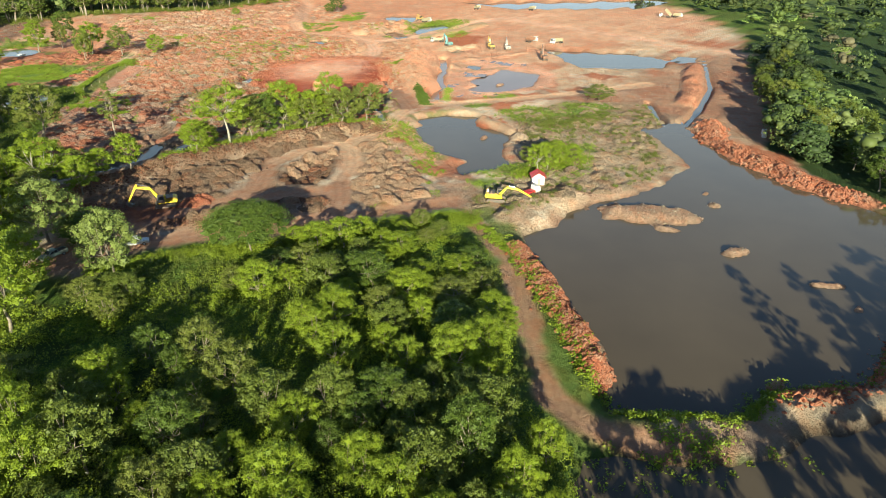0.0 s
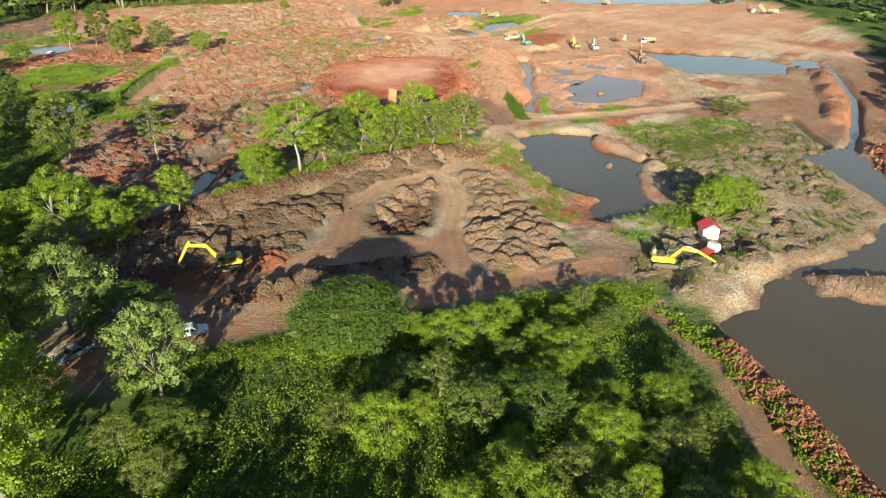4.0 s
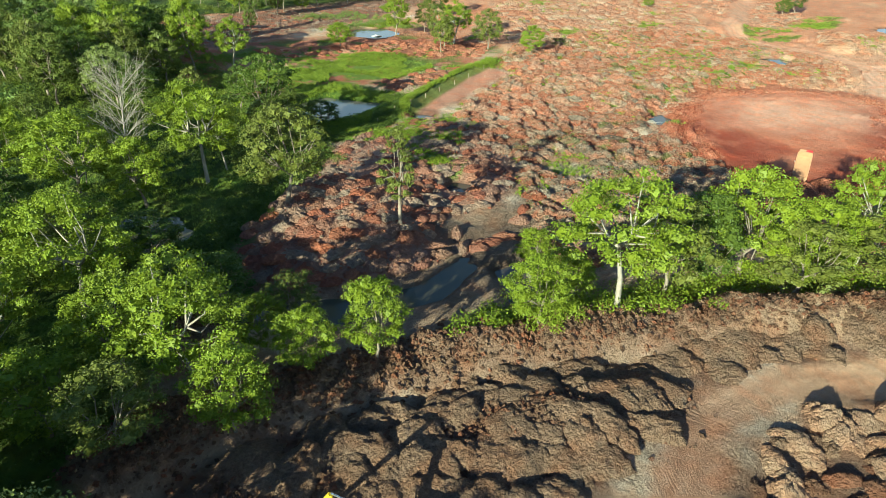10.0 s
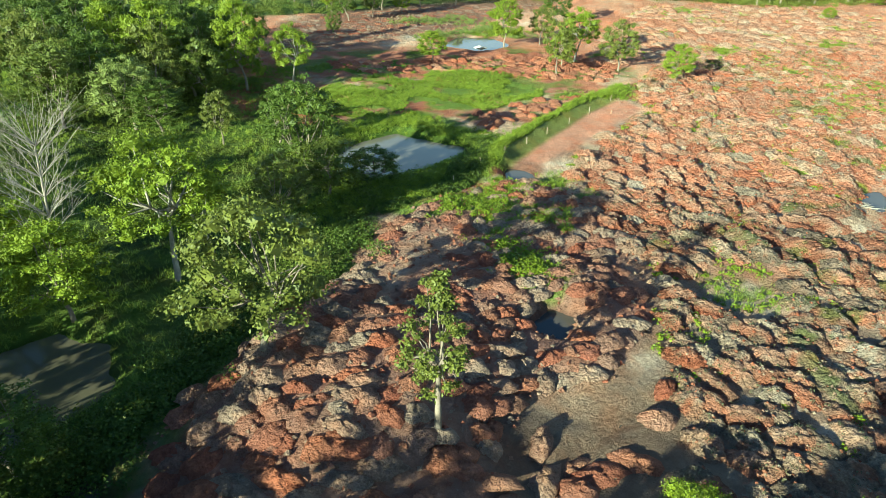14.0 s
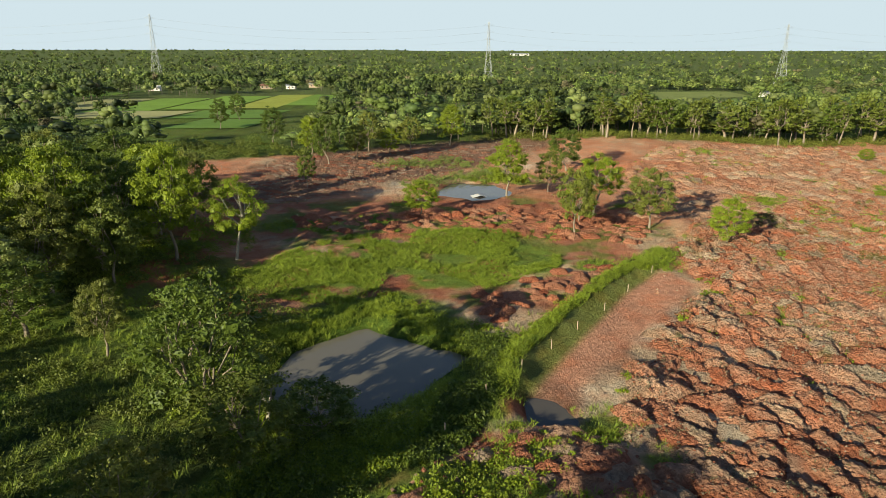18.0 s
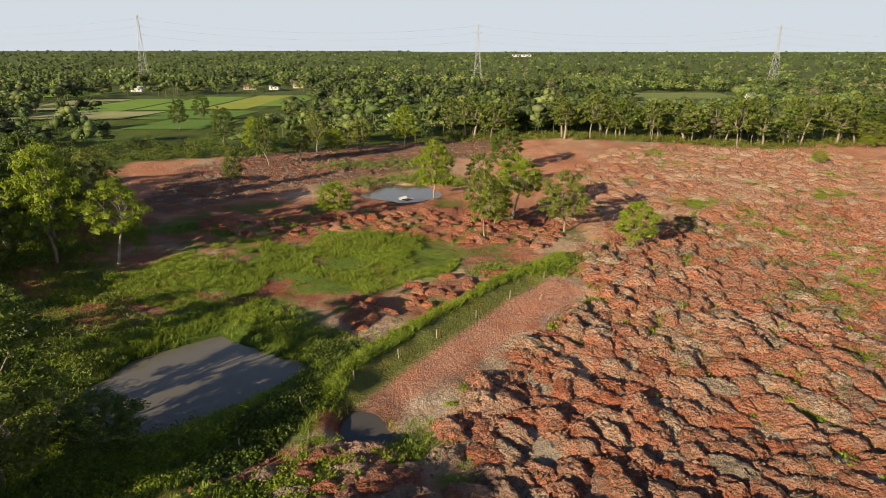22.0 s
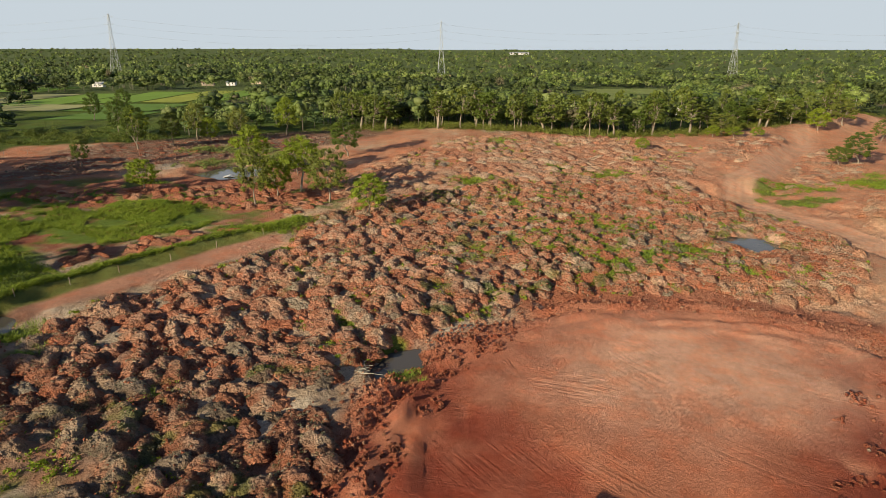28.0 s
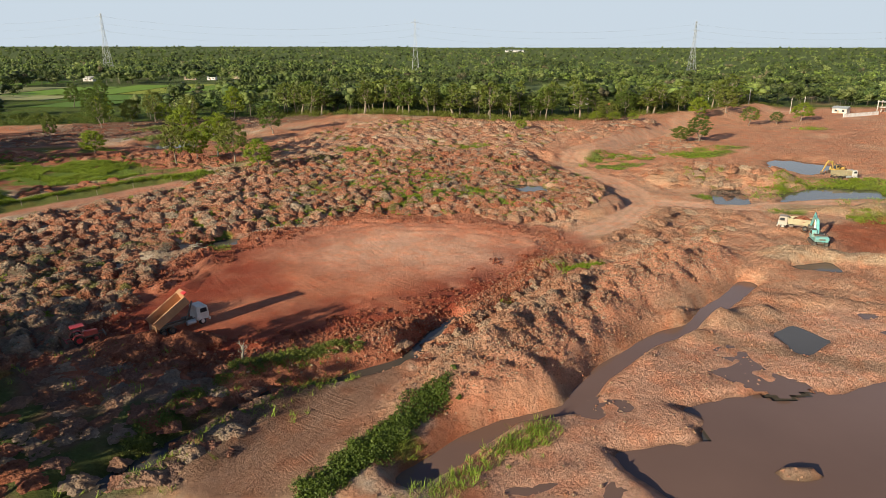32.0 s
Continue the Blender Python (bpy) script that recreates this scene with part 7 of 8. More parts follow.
def pylon(x, y, height, heading):
    e = thing("pylon", x, y, heading, "grey steel lattice pylon above the far woods", "pylon", "pylons")
    legs, braces = [], []
    lv = [(0, 5.2), (0.2, 3.9), (0.4, 2.7), (0.58, 1.7), (0.72, 1.15), (0.86, 0.95), (1.0, 0.5)]
    for (a, ra), (b, rb) in zip(lv, lv[1:]):
        za, zb = a * height, b * height
        ca = [(sx * ra, sy * ra, za) for sx, sy in ((1, 1), (-1, 1), (-1, -1), (1, -1))]
        cb = [(sx * rb, sy * rb, zb) for sx, sy in ((1, 1), (-1, 1), (-1, -1), (1, -1))]
        for i in range(4):
            legs.append(strut(ca[i], cb[i], 0.15))
            braces.append(strut(ca[i], cb[(i + 1) % 4], 0.08))
            braces.append(strut(ca[(i + 1) % 4], cb[i], 0.08))
            braces.append(strut(cb[i], cb[(i + 1) % 4], 0.08))
    for name, pieces in (("legs", legs), ("bracing", braces)):
        v_, f2 = join_arrays(pieces)
        new(name, raw_mesh(name, v_, f2, M_GALV)).parent = e
    for q in (0.72, 0.84, 0.95):
        arm = []
        for s in (-1, 1):
            tip_ = (s * 5.5, 0, q * height)
            for sy in (-1, 1):
                arm.append(strut((s * 0.9, sy * 0.9, q * height), tip_, 0.09))
            arm.append(strut((s * 0.8, 0, q * height + 2), tip_, 0.08))
        v_, f2 = join_arrays(arm)
        new("crossarm", raw_mesh("crossarm", v_, f2, M_GALV)).parent = e
    return e


PYLONS = [(-640, 690), (-266, 723), (105, 772), (466, 764), (830, 770)]
for x, y in PYLONS:
    pylon(x, y, 70, 3)
for (ax, ay), (bx, by) in zip(PYLONS, PYLONS[1:]):
    za, zb = ground_at(ax, ay), ground_at(bx, by)
    for q in (0.72, 0.84, 0.95):
        for s in (-5.5, 5.5):
            last, wires = None, []
            for k in range(17):
                t = k / 16
                p = (ax + (bx - ax) * t + s * 0.05, ay + (by - ay) * t + s, za + (zb - za) * t + q * 70 - 0.3 - 44 * t * (1 - t))
                if last is not None:
                    wires.append(tube_arrays(last, p, 0.03, 0.03, 3))
                last = p
            v, f_ = join_arrays(wires)
            tagged(new("power_line", raw_mesh("power_line", v, f_, M_GALV)), "thin sagging cable hung between two pylons", "cable", "power lines")



# ---- far houses, sheds and fields ----
def house(x, y, heading, length, depth, height, wall_mat, roof_mat, label, pitch=20):
    e = thing("house", x, y, heading, label, "house", "far houses")
    rise = math.tan(radians(pitch)) * depth / 2
    part("wall", profile([(-depth / 2, -0.4), (depth / 2, -0.4), (depth / 2, height), (0, height + rise), (-depth / 2, height)], length, 0), wall_mat, e)
    for s in (-1, 1):
        part("roof", one_box((depth / 2 / math.cos(radians(pitch)) + 0.5, length + 0.8, 0.15), (s * (depth / 4 + 0.15), 0, height + rise / 2 + 0.05), 0, Matrix.Rotation(s * radians(pitch), 4, "Y")), roof_mat, e)
    n = max(2, int(length / 3.5))
    for k in range(n):
        w = part("window", one_box((0.1, 1.2, 1.1), (-depth / 2 - 0.02, (k + 0.5) / n * length - length / 2, height * 0.55), 0), M_GLASS, e)
        part("sill", one_box((0.2, 1.4, 0.1), (-depth / 2 - 0.06, (k + 0.5) / n * length - length / 2, height * 0.55 - 0.62), 0), M_CONCRETE, w)
    part("door", one_box((0.1, 1.0, 2.0), (-depth / 2 - 0.03, length * 0.1, 1.0), 0), M_WOOD, e)
    return e


for args in ((214, 314, 100, 12, 7, 3.4, M_LIME, M_WHITE, "white shed beside a red earth bank"), (228, 318, 80, 8, 6, 3.0, M_BRICK, M_GALV, "low brick shed among the trees"),
             (300, 470, 95, 16, 8, 4, M_LIME, M_GALV, "long pale shed behind the trees"), (330, 540, 90, 26, 9, 4, M_LIME, M_WHITE, "long white shed far behind the woods"),
             (-120, 582, 100, 11, 7, 3, M_WOOD, M_RUST, "rusty-roofed farmhouse by the rice fields"), (-98, 580, 90, 8, 6, 3, M_LIME, M_GALV, "small pale farmhouse by the rice fields"),
             (-80, 606, 80, 10, 7, 3, M_WOOD, M_GALV, "farmhouse with a grey sheet roof"), (-210, 560, 95, 9, 7, 3, M_LIME, M_WHITE, "white farmhouse half behind trees"),
             (370, 300, 40, 8, 6, 3, M_CONCRETE, M_GALV, "grey concrete house at the end of the road"), (560, 3100, 90, 90, 20, 7, M_LIME, M_GALV, "very long white factory roof near the horizon")):
    house(*args)
frame_b = thing("building_shell", 402, 300, 20, "unfinished concrete building of posts and slabs", "building")
for z_ in (3.2, 6.4):
    part("slab", one_box((16, 9, 0.3), (0, 0, z_), 0), M_CONCRETE, frame_b)
for a in range(5):
    for s in (-1, 1):
        part("column", one_box((0.4, 0.4, 7.4), (-7.6 + a * 3.8, s * 4.2, 3.5), 0), M_CONCRETE, frame_b)
wall = thing("boundary_wall", 372, 284, 25, "low pale concrete wall along a red yard", "wall")
part("panel", one_box((34, 0.3, 2.0), (0, 0, 0.9), 0), M_LIME, wall)
part("coping", one_box((34.2, 0.45, 0.15), (0, 0, 1.95), 0), M_CONCRETE, wall)
for k, (x, y) in enumerate(((300, 330), (318, 312), (336, 296), (356, 316), (290, 352))):
    p = thing("utility_pole", x, y, 30, "concrete utility pole with a crossarm", "pole", "utility poles")
    part("shaft", rod((0, 0, -0.5), (0, 0, 9), 0.16), M_CONCRETE, p)
    part("crossarm", one_box((1.8, 0.12, 0.14), (0, 0, 8.4), 0), M_CONCRETE, p)

M_PADDY = [material("paddy_%s" % n, c, 0.9, 0.15, 0.5, 0.2, spec=0.2) for n, c in (("green", (0.19, 0.30, 0.035)), ("yellow", (0.34, 0.36, 0.05)), ("stubble", (0.36, 0.34, 0.14)), ("deep", (0.13, 0.22, 0.03)), ("pasture", (0.22, 0.25, 0.065)))]
PLOTS = [(-196, 420, 34, 90, 2), (-158, 410, 36, 110, 0), (-118, 430, 36, 110, 0), (-84, 440, 26, 120, 1), (-60, 452, 20, 100, 0), (-150, 345, 60, 40, 2), (-92, 345, 50, 44, 3), (-84, 298, 36, 40, 3),
         (-330, 860, 160, 90, 1), (-120, 800, 120, 70, 0), (196, 432, 56, 80, 4), (232, 540, 40, 110, 4), (282, 585, 84, 80, 4), (-420, 640, 150, 60, 0), (-250, 520, 60, 70, 0)]
for x, y, w, d, k in PLOTS:
    bm = bmesh.new()
    bmesh.ops.create_grid(bm, x_segments=6, y_segments=6, size=0.5)
    for v_ in bm.verts:
        gx, gy = x + v_.co.x * w + v_.co.y * 8, y + v_.co.y * d
        v_.co = (gx, gy, ground_at(gx, gy) + 0.25)
    tagged(part("rice_field", bm, M_PADDY[k]), ("bright green", "yellowing", "pale stubble", "deep green", "rough olive")[k] + " rice field between low dykes", "field", kind="structure")

# ---- grass, reeds, undergrowth and clods ----
def scatter(n, zone, r, grow=0.0):
    a = np.array(zone)
    x, y = r.uniform(a[:, 0].min() - grow, a[:, 0].max() + grow, n), r.uniform(a[:, 1].min() - grow, a[:, 1].max() + grow, n)
    ok = poly_dist(x, y, zone) < grow
    return x[ok], y[ok]


def along(n, line, spread, r):
    out = []
    for _ in range(n):
        i = int(r.integers(0, len(line) - 1))
        t = r.uniform()
        (ax, ay), (bx, by) = line[i], line[i + 1]
        out.append((ax + (bx - ax) * t + r.normal(0, spread), ay + (by - ay) * t + r.normal(0, spread)))
    return np.array(out).T


def dry_land(x, y):
    """Leaves out places that lie under water or on a road."""
    ok = np.ones(len(x), bool)
    for drop, pts in PONDS.values():
        ok &= (poly_dist(x, y, pts) > 3.5) | (ground_many(x, y) > float(base_z(*np.mean(np.array(pts), 0))) + drop + 0.05)
    for w, line in ROADS.values():
        ok &= line_dist(x, y, line)[0] > w - 0.6
    return x[ok], y[ok]


def tufts(name, x, y, label, height=0.7, spread=0.5, blades=6, mat=M_GRASSBLADE, seed=1, z=None):
    r = np.random.default_rng(seed)
    n = len(x)
    z = ground_many(x, y) if z is None else z
    base = np.repeat(np.stack([x, y, z - 0.05], 1), blades, 0) + r.normal(0, 0.16, (n * blades, 3)) * (1, 1, 0)
    a = r.uniform(0, 6.283, n * blades)
    h = height * np.repeat(r.uniform(0.6, 1.3, n), blades) * r.uniform(0.6, 1.2, n * blades)
    d = np.stack([np.cos(a), np.sin(a), np.zeros_like(a)], 1)
    s = np.stack([-np.sin(a), np.cos(a), np.zeros_like(a)], 1) * (0.02 + 0.022 * height)
    lean = spread * h[:, None]
    up = np.array((0, 0, 1.0))
    quad = np.stack([base - s, base + s, base + d * lean + s * 0.35 + up * h[:, None], base + d * lean - s * 0.35 + up * h[:, None]], 1)
    return tagged(new(name, raw_mesh(name, quad.reshape(-1, 3), np.arange(4 * n * blades).reshape(-1, 4), mat, smooth=False)), label, "grass", kind="stuff")


def bushes(name, x, y, label, size, mat, leaf=0.5, per=34, seed=2, z=None):
    r = np.random.default_rng(seed)
    n = len(x)
    z = ground_many(x, y) if z is None else z
    w = size * r.uniform(0.55, 1.4, n)
    d = r.normal(0, 1, (n, per, 3))
    d /= np.linalg.norm(d, axis=2)[:, :, None]
    d[:, :, 2] = np.abs(d[:, :, 2])
    p = np.stack([x, y, z], 1)[:, None] + d * np.stack([w, w, w * 0.9], 1)[:, None] * r.uniform(0.5, 1.05, (n, per, 1))
    v, f_ = leaf_arrays(p.reshape(-1, 3), d.reshape(-1, 3), leaf, leaf * 0.65, r)
    return tagged(new(name, raw_mesh(name, v, f_, mat, smooth=False)), label, "bushes", kind="stuff")


rg = np.random.default_rng(21)
dx, dy = along(420, [(-14, -94), (2, -100), (16, -104.5), (30, -111), (38, -116)], 1.6, rg)
lx, ly = scatter(700, [(-36, -98), (-24, -88), (-12, -92), (-12, -108), (-30, -118), (-44, -108)], rg)
bushes("clearing_bushes", lx[:330], ly[:330], "low green shrubs in a clearing by the road", 1.0, M_LEAF[4], 0.3, 44, seed=68)
tufts("clearing_grass", lx, ly, "rough grass in a clearing by the road", 0.5, 0.9, 8, seed=69)
bushes("roadside_bushes", dx + 0.6, dy - 2.6, "dense green bushes along the dirt road", 1.5, M_LEAF[0], 0.3, 84, seed=61)
dx, dy = along(260, [(-34, -85), (-24, -88.5), (-14, -92), (-6, -95.5)], 1.1, rg)
bushes("verge_bushes", dx, dy, "low leafy bushes on the verge of the dirt road", 0.9, M_LEAF[0], 0.26, 56, seed=70)
dx, dy = scatter(520, [(-46, 72), (-27, 76), (-24, 92), (-27, 104), (-32, 120), (-48, 120)], rg)
ok = fbm(dx, dy, 9, 3, 133) > 0.42
bushes("wood_edge_bushes", dx[ok], dy[ok], "leafy green bushes at the foot of the west wood", 1.2, M_LEAF[0], 0.28, 70, seed=71)
dx, dy = scatter(520, [(-20, 16), (-12, 20), (-4, 31), (4, 38), (0, 42), (-10, 36), (-20, 26)], rg)
bushes("spoil_edge_bushes", *dry_land(dx, dy), "dense deep green bushes between scrub and old spoil", 1.0, M_LEAF[1], 0.26, 64, seed=72)
dx, dy = scatter(900, [(56, -62), (64, -70), (62, -82), (57, -92), (46, -104), (40, -104), (50, -90), (56, -76)], rg)
ok = fbm(dx, dy, 6, 3, 135) > 0.5
bushes("heap_side_weeds", *dry_land(dx[ok], dy[ok]), "straggling green weeds beside the pale heaps", 0.6, M_LEAF[0], 0.22, 34, seed=73)
dx, dy = along(260, [(62, -60), (70, -58), (66, -70), (63, -82), (80, -50), (72, -62)], 1.4, rg)
bushes("pond_rim_weeds", *dry_land(dx, dy), "green weeds on the bank between road and pond", 0.6, M_LEAF[0], 0.2, 40, seed=74)
THICKET = [(9, 66), (16, 63), (13, 55), (11, 46), (8, 40), (4, 35), (1, 36), (5, 46), (8, 53)]
hx, hy = along(3400, [(-10, 34), (4, 43), (14, 54), (24, 66), (36, 80), (50, 96)], 2.0, rg)
keep = (poly_dist(hx, hy, STRIP) > 0.3) & (poly_dist(hx, hy, THICKET) > 0)
tufts("hedge_grass", *dry_land(hx[keep], hy[keep]), "tall lush grass along the fence", 0.6, 0.9, 14)
bx_, by_ = along(1300, [(-16, 28), (-4, 37), (4, 43), (12, 53), (22, 65), (32, 76), (44, 90)], 1.6, rg)
keep = (poly_dist(bx_, by_, STRIP) > 0.8) & (poly_dist(bx_, by_, THICKET) > 0)
bushes("hedge_bushes", *dry_land(bx_[keep], by_[keep]), "dense green bushes along the fence", 0.75, M_LEAF[0], 0.24, 56)
mx, my = scatter(13000, MEADOW, rg, 4)
ok = fbm(mx, my, 8, 3, 83) + 0.6 * fbm(mx, my, 16, 3, 87) > 0.68
mx, my = mx[ok], my[ok]
tufts("meadow_grass", *dry_land(mx, my), "bright meadow grass", 0.5, 0.9, 14, seed=4)
px_, py_ = along(1500, [(-16, 60), (-12, 66), (-4, 74), (6, 66), (12, 58), (4, 48), (-6, 40)], 2.0, rg)
tufts("pond_reeds", *dry_land(px_, py_), "green reeds round the farm pond", 0.7, 0.8, 14, seed=5)
sx, sy = [], []
for gx, gy, gr in GRASS_SPOTS:
    k = int(14 + gr * gr * 2.2)
    a, q = rg.uniform(0, 6.283, k), gr * np.sqrt(rg.uniform(0, 1, k)) * 0.95
    x, y = gx + np.cos(a) * q, gy + np.sin(a) * q * 0.75
    ok = fbm(x, y, 4, 3, 77) > 0.42
    sx.append(x[ok])
    sy.append(y[ok])
tufts("weed_patches", *dry_land(np.concatenate(sx), np.concatenate(sy)), "patches of green weeds on bare soil", 0.5, 0.9, 12, seed=6)
qx, qy = scatter(15000, HEAP_FIELD, rg)
ok = (fbm(qx, qy, 13, 3, 57) > 0.56 - 0.12 * smooth(20, 60, qy) * smooth(60, 95, qx)) & (fbm(qx, qy, 3.5, 3, 55) > 0.52)
bushes("heap_weeds", *dry_land(qx[ok], qy[ok]), "low green weeds growing between the soil heaps", 0.55, M_LEAF[0], 0.32, 20, seed=22)
wx, wy = scatter(2600, [(-75, -20), (-24, -22), (-22, -2), (-10, 28), (2, 42), (-16, 72), (-40, 104), (-90, 100), (-95, 20)], rg)
ok = fbm(wx, wy, 18, 3, 15) > 0.47
bushes("scrub", *dry_land(wx[ok], wy[ok]), "low deep green scrub west of the workings", 1.4, M_LEAF[4], 0.3, 84, seed=8)
gx2, gy2 = scatter(16000, [(-100, -10), (-30, -14), (-22, 0), (-10, 30), (0, 44), (-18, 72), (-40, 104), (-110, 120), (-130, 40)], rg)
tufts("scrub_grass", *dry_land(gx2, gy2), "lush rough grass of the scrub land", 0.6, 0.9, 10, seed=9)
ex_, ey_ = along(520, [(34, -122), (30, -132), (22, -146), (13, -158), (5, -169), (3, -178), (14, -188), (24, -190)], 1.0, rg)
ex2, ey2 = along(150, [(9, -181), (18, -190), (26, -190), (39, -200), (60, -203)], 1.2, rg)
bushes("shore_bushes", ex2, ey2, "green bushes along the muddy shore", 0.9, M_LEAF[0], 0.36, 30, seed=28)
bushes("bank_bushes", ex_ + 3.2, ey_ - 0.6, "green bushes between the track and the water", 0.8, M_LEAF[0], 0.4, 26, seed=10)
ux, uy = scatter(3000, [(-64, -88), (-30, -97), (-14, -102), (8, -103), (24, -112), (33, -118), (26, -134), (10, -152), (0, -163), (-10, -176), (-24, -190), (-80, -170)], rg)
bushes("undergrowth", ux, uy, "green undergrowth beneath the near wood", 1.9, M_LEAF[0], 0.3, 84, seed=11)
fx, fy = along(120, [(2, -180), (8, -190), (-4, -186), (-10, -178), (16, -198)], 2.6, rg)
bushes("swamp_bushes", fx, fy, "bright bushes growing out of shallow water", 1.0, M_LEAF[0], 0.4, 30, seed=12)
dx, dy = along(300, [(83, -31), (88, -20), (95, -14), (104, -10)], 0.9, rg)
bushes("ditch_grass", dx, dy, "tall green growth along the ditch", 0.65, M_LEAF[2], 0.2, 80, seed=13)
dx, dy = along(330, [(103, -38), (109, -30), (116, -21)], 1.0, rg)
bushes("bank_scrub", dx, dy, "dark scrub on the earth bank", 0.8, M_LEAF[1], 0.26, 60, seed=14)
dx, dy = along(240, [(112, -40), (122, -31), (128, -27)], 0.9, rg)
tufts("bank_grass", dx, dy, "green grass on a mud bank", 0.6, 0.8, 10, seed=15)
dx, dy = along(380, [(207, 80), (214, 90), (232, 96), (250, 92), (248, 80), (226, 74)], 2.2, rg)
tufts("pond_sedge", dx, dy, "pale green sedge round a shallow pond", 0.6, 0.9, 10, seed=16)
dx, dy = scatter(2600, SHELF, rg, -2)
ok = fbm(dx, dy, 14, 3, 19) > 0.47
bushes("shelf_bushes", *dry_land(dx[ok][::2], dy[ok][::2]), "green bushes on the spit between the ponds", 0.9, M_LEAF[2], 0.3, 34, seed=17)
tufts("shelf_grass", *dry_land(dx[ok], dy[ok]), "rank grey-green grass on the spit between the ponds", 0.8, 0.8, 12, mat=M_LEAF[2], seed=65)
dx, dy = along(150, [(68, -110), (76, -109), (86, -112), (96, -114)], 1.8, rg)
bushes("hut_bushes", *dry_land(dx, dy), "bright leafy bushes beside the hut", 1.5, M_LEAF[0], 0.34, 48, seed=66)
dx, dy = along(260, [(112, -84), (124, -86), (136, -92), (144, -90)], 2.6, rg)
bushes("marsh_bushes", *dry_land(dx, dy), "tall olive green marsh plants between the ponds", 1.2, M_LEAF[2], 0.3, 60, seed=67)
dx, dy = along(300, [(4, -40), (14, -38), (30, -37), (44, -34), (60, -38), (74, -45)], 2.4, rg)
bushes("grove_bushes", dx, dy, "bushes under the grove of trees", 1.6, M_LEAF[0], 0.3, 100, seed=18)
dx, dy = along(260, [(-130, 205), (-90, 215), (-60, 205), (-40, 214)], 16, rg)
ok = poly_dist(dx, dy, MINE) > 2
bushes("orchard_rows", dx[ok], dy[ok], "low green orchard bushes beyond the field", 2.2, M_LEAF[4], 0.55, 80, seed=19)
dx, dy = along(300, [(-6, 184), (6, 191), (19, 200), (30, 178), (16, 170), (6, 160), (40, 166)], 3.2, rg)
bushes("marsh_reeds", *dry_land(dx, dy), "grey-green reeds in the wet hollow", 1.3, M_LEAF[3], 0.36, 60, seed=20)


def clods(name, x, y, label, size, mat, seed, z=None):
    """Loose lumps of earth, each a small crumpled block."""
    r = np.random.default_rng(seed)
    n = len(x)
    z = ground_many(x, y) if z is None else z
    unit = np.array([(1, 0, 0), (-1, 0, 0), (0, 1, 0), (0, -1, 0), (0, 0, 1), (0, 0, -1)], float)
    tri = np.array([(0, 2, 4), (2, 1, 4), (1, 3, 4), (3, 0, 4), (2, 0, 5), (1, 2, 5), (3, 1, 5), (0, 3, 5)])
    s = size * r.uniform(0.35, 1.5, n) ** 1.4
    v = unit[None] * s[:, None, None] * r.uniform(0.6, 1.25, (n, 6, 1))
    a = r.uniform(0, 6.283, n)
    c, sn = np.cos(a)[:, None], np.sin(a)[:, None]
    v = np.stack([v[:, :, 0] * c - v[:, :, 1] * sn, v[:, :, 0] * sn + v[:, :, 1] * c, v[:, :, 2] * 0.8], 2) + r.normal(0, 0.12, (n, 6, 3)) * s[:, None, None]
    v += np.stack([x, y, z + s * 0.25], 1)[:, None]
    f_ = (tri[None] + np.arange(n)[:, None, None] * 6).reshape(-1, 3)
    return tagged(new(name, raw_mesh(name, v.reshape(-1, 3), f_, mat, smooth=False)), label, "soil", kind="stuff")


cx, cy = along(5200, RIDGES[4][2], 1.1, rg)
clods("red_boulders", cx, cy, "red laterite lumps of the lake embankment", 0.42, M_HEAP_RED, 31)
cx, cy = along(3000, RIDGES[5][2], 2.2, rg)
clods("bund_lumps", cx, cy, "red earth lumps on the far embankment", 0.5, M_HEAP_RED, 32)
pieces = [along(n, RIDGES[i][2], w, rg) for i, n, w in ((6, 6000, 3.8), (7, 2000, 2.2), (8, 2000, 2.2))]
clods("bank_lumps", np.concatenate([p[0] for p in pieces]), np.concatenate([p[1] for p in pieces]), "crumbled red earth on the trench banks", 0.16, M_CLAY, 33)
pieces = [along(n, RIDGES[i][2], w, rg) for i, n, w in ((0, 6500, 2.3), (1, 2000, 2.4), (2, 1200, 1.4), (3, 500, 1.2))]
clods("ridge_lumps", np.concatenate([p[0] for p in pieces]), np.concatenate([p[1] for p in pieces]), "dry brown clods on the spoil ridges", 0.27, M_HEAP_BROWN, 34)
cx, cy = scatter(3600, RED_PEN, rg)
clods("pen_lumps", cx, cy, "dark red and grey clods on old spoil", 0.24, M_HEAP_OLD, 35)
cx, cy = along(3800, [(74, -13), (92, -14), (106, -5), (118, 0), (128, 11), (136, 24)], 2.3, rg)
clods("pad_front_lumps", cx, cy, "dark red rubble pushed over the front of the pad", 0.2, M_HEAP_RED, 48)
cx, cy = along(2000, RED_PAD + RED_PAD[:1], 1.6, rg)
clods("pad_lumps", cx, cy, "red clods round the edge of the pad", 0.24, M_HEAP_RED, 36)
cx, cy = scatter(4500, DIRT_WEST, rg)
ok = fbm(cx, cy, 8, 3, 141) > 0.45
clods("field_clods", cx[ok], cy[ok], "brown clods on the bare western field", 0.3, M_SHELF, 49)
cx, cy = scatter(3600, HEAP_FIELD, rg)
clods("field_lumps", cx, cy, "loose lumps among the soil heaps", 0.22, M_HEAP_TAN, 37)
cx, cy = along(900, [(24, -193), (32, -197), (44, -200), (60, -202)], 1.5, rg)
clods("mud_lumps", cx, cy, "red lumps heaped on the muddy bank", 0.4, M_HEAP_RED, 38)
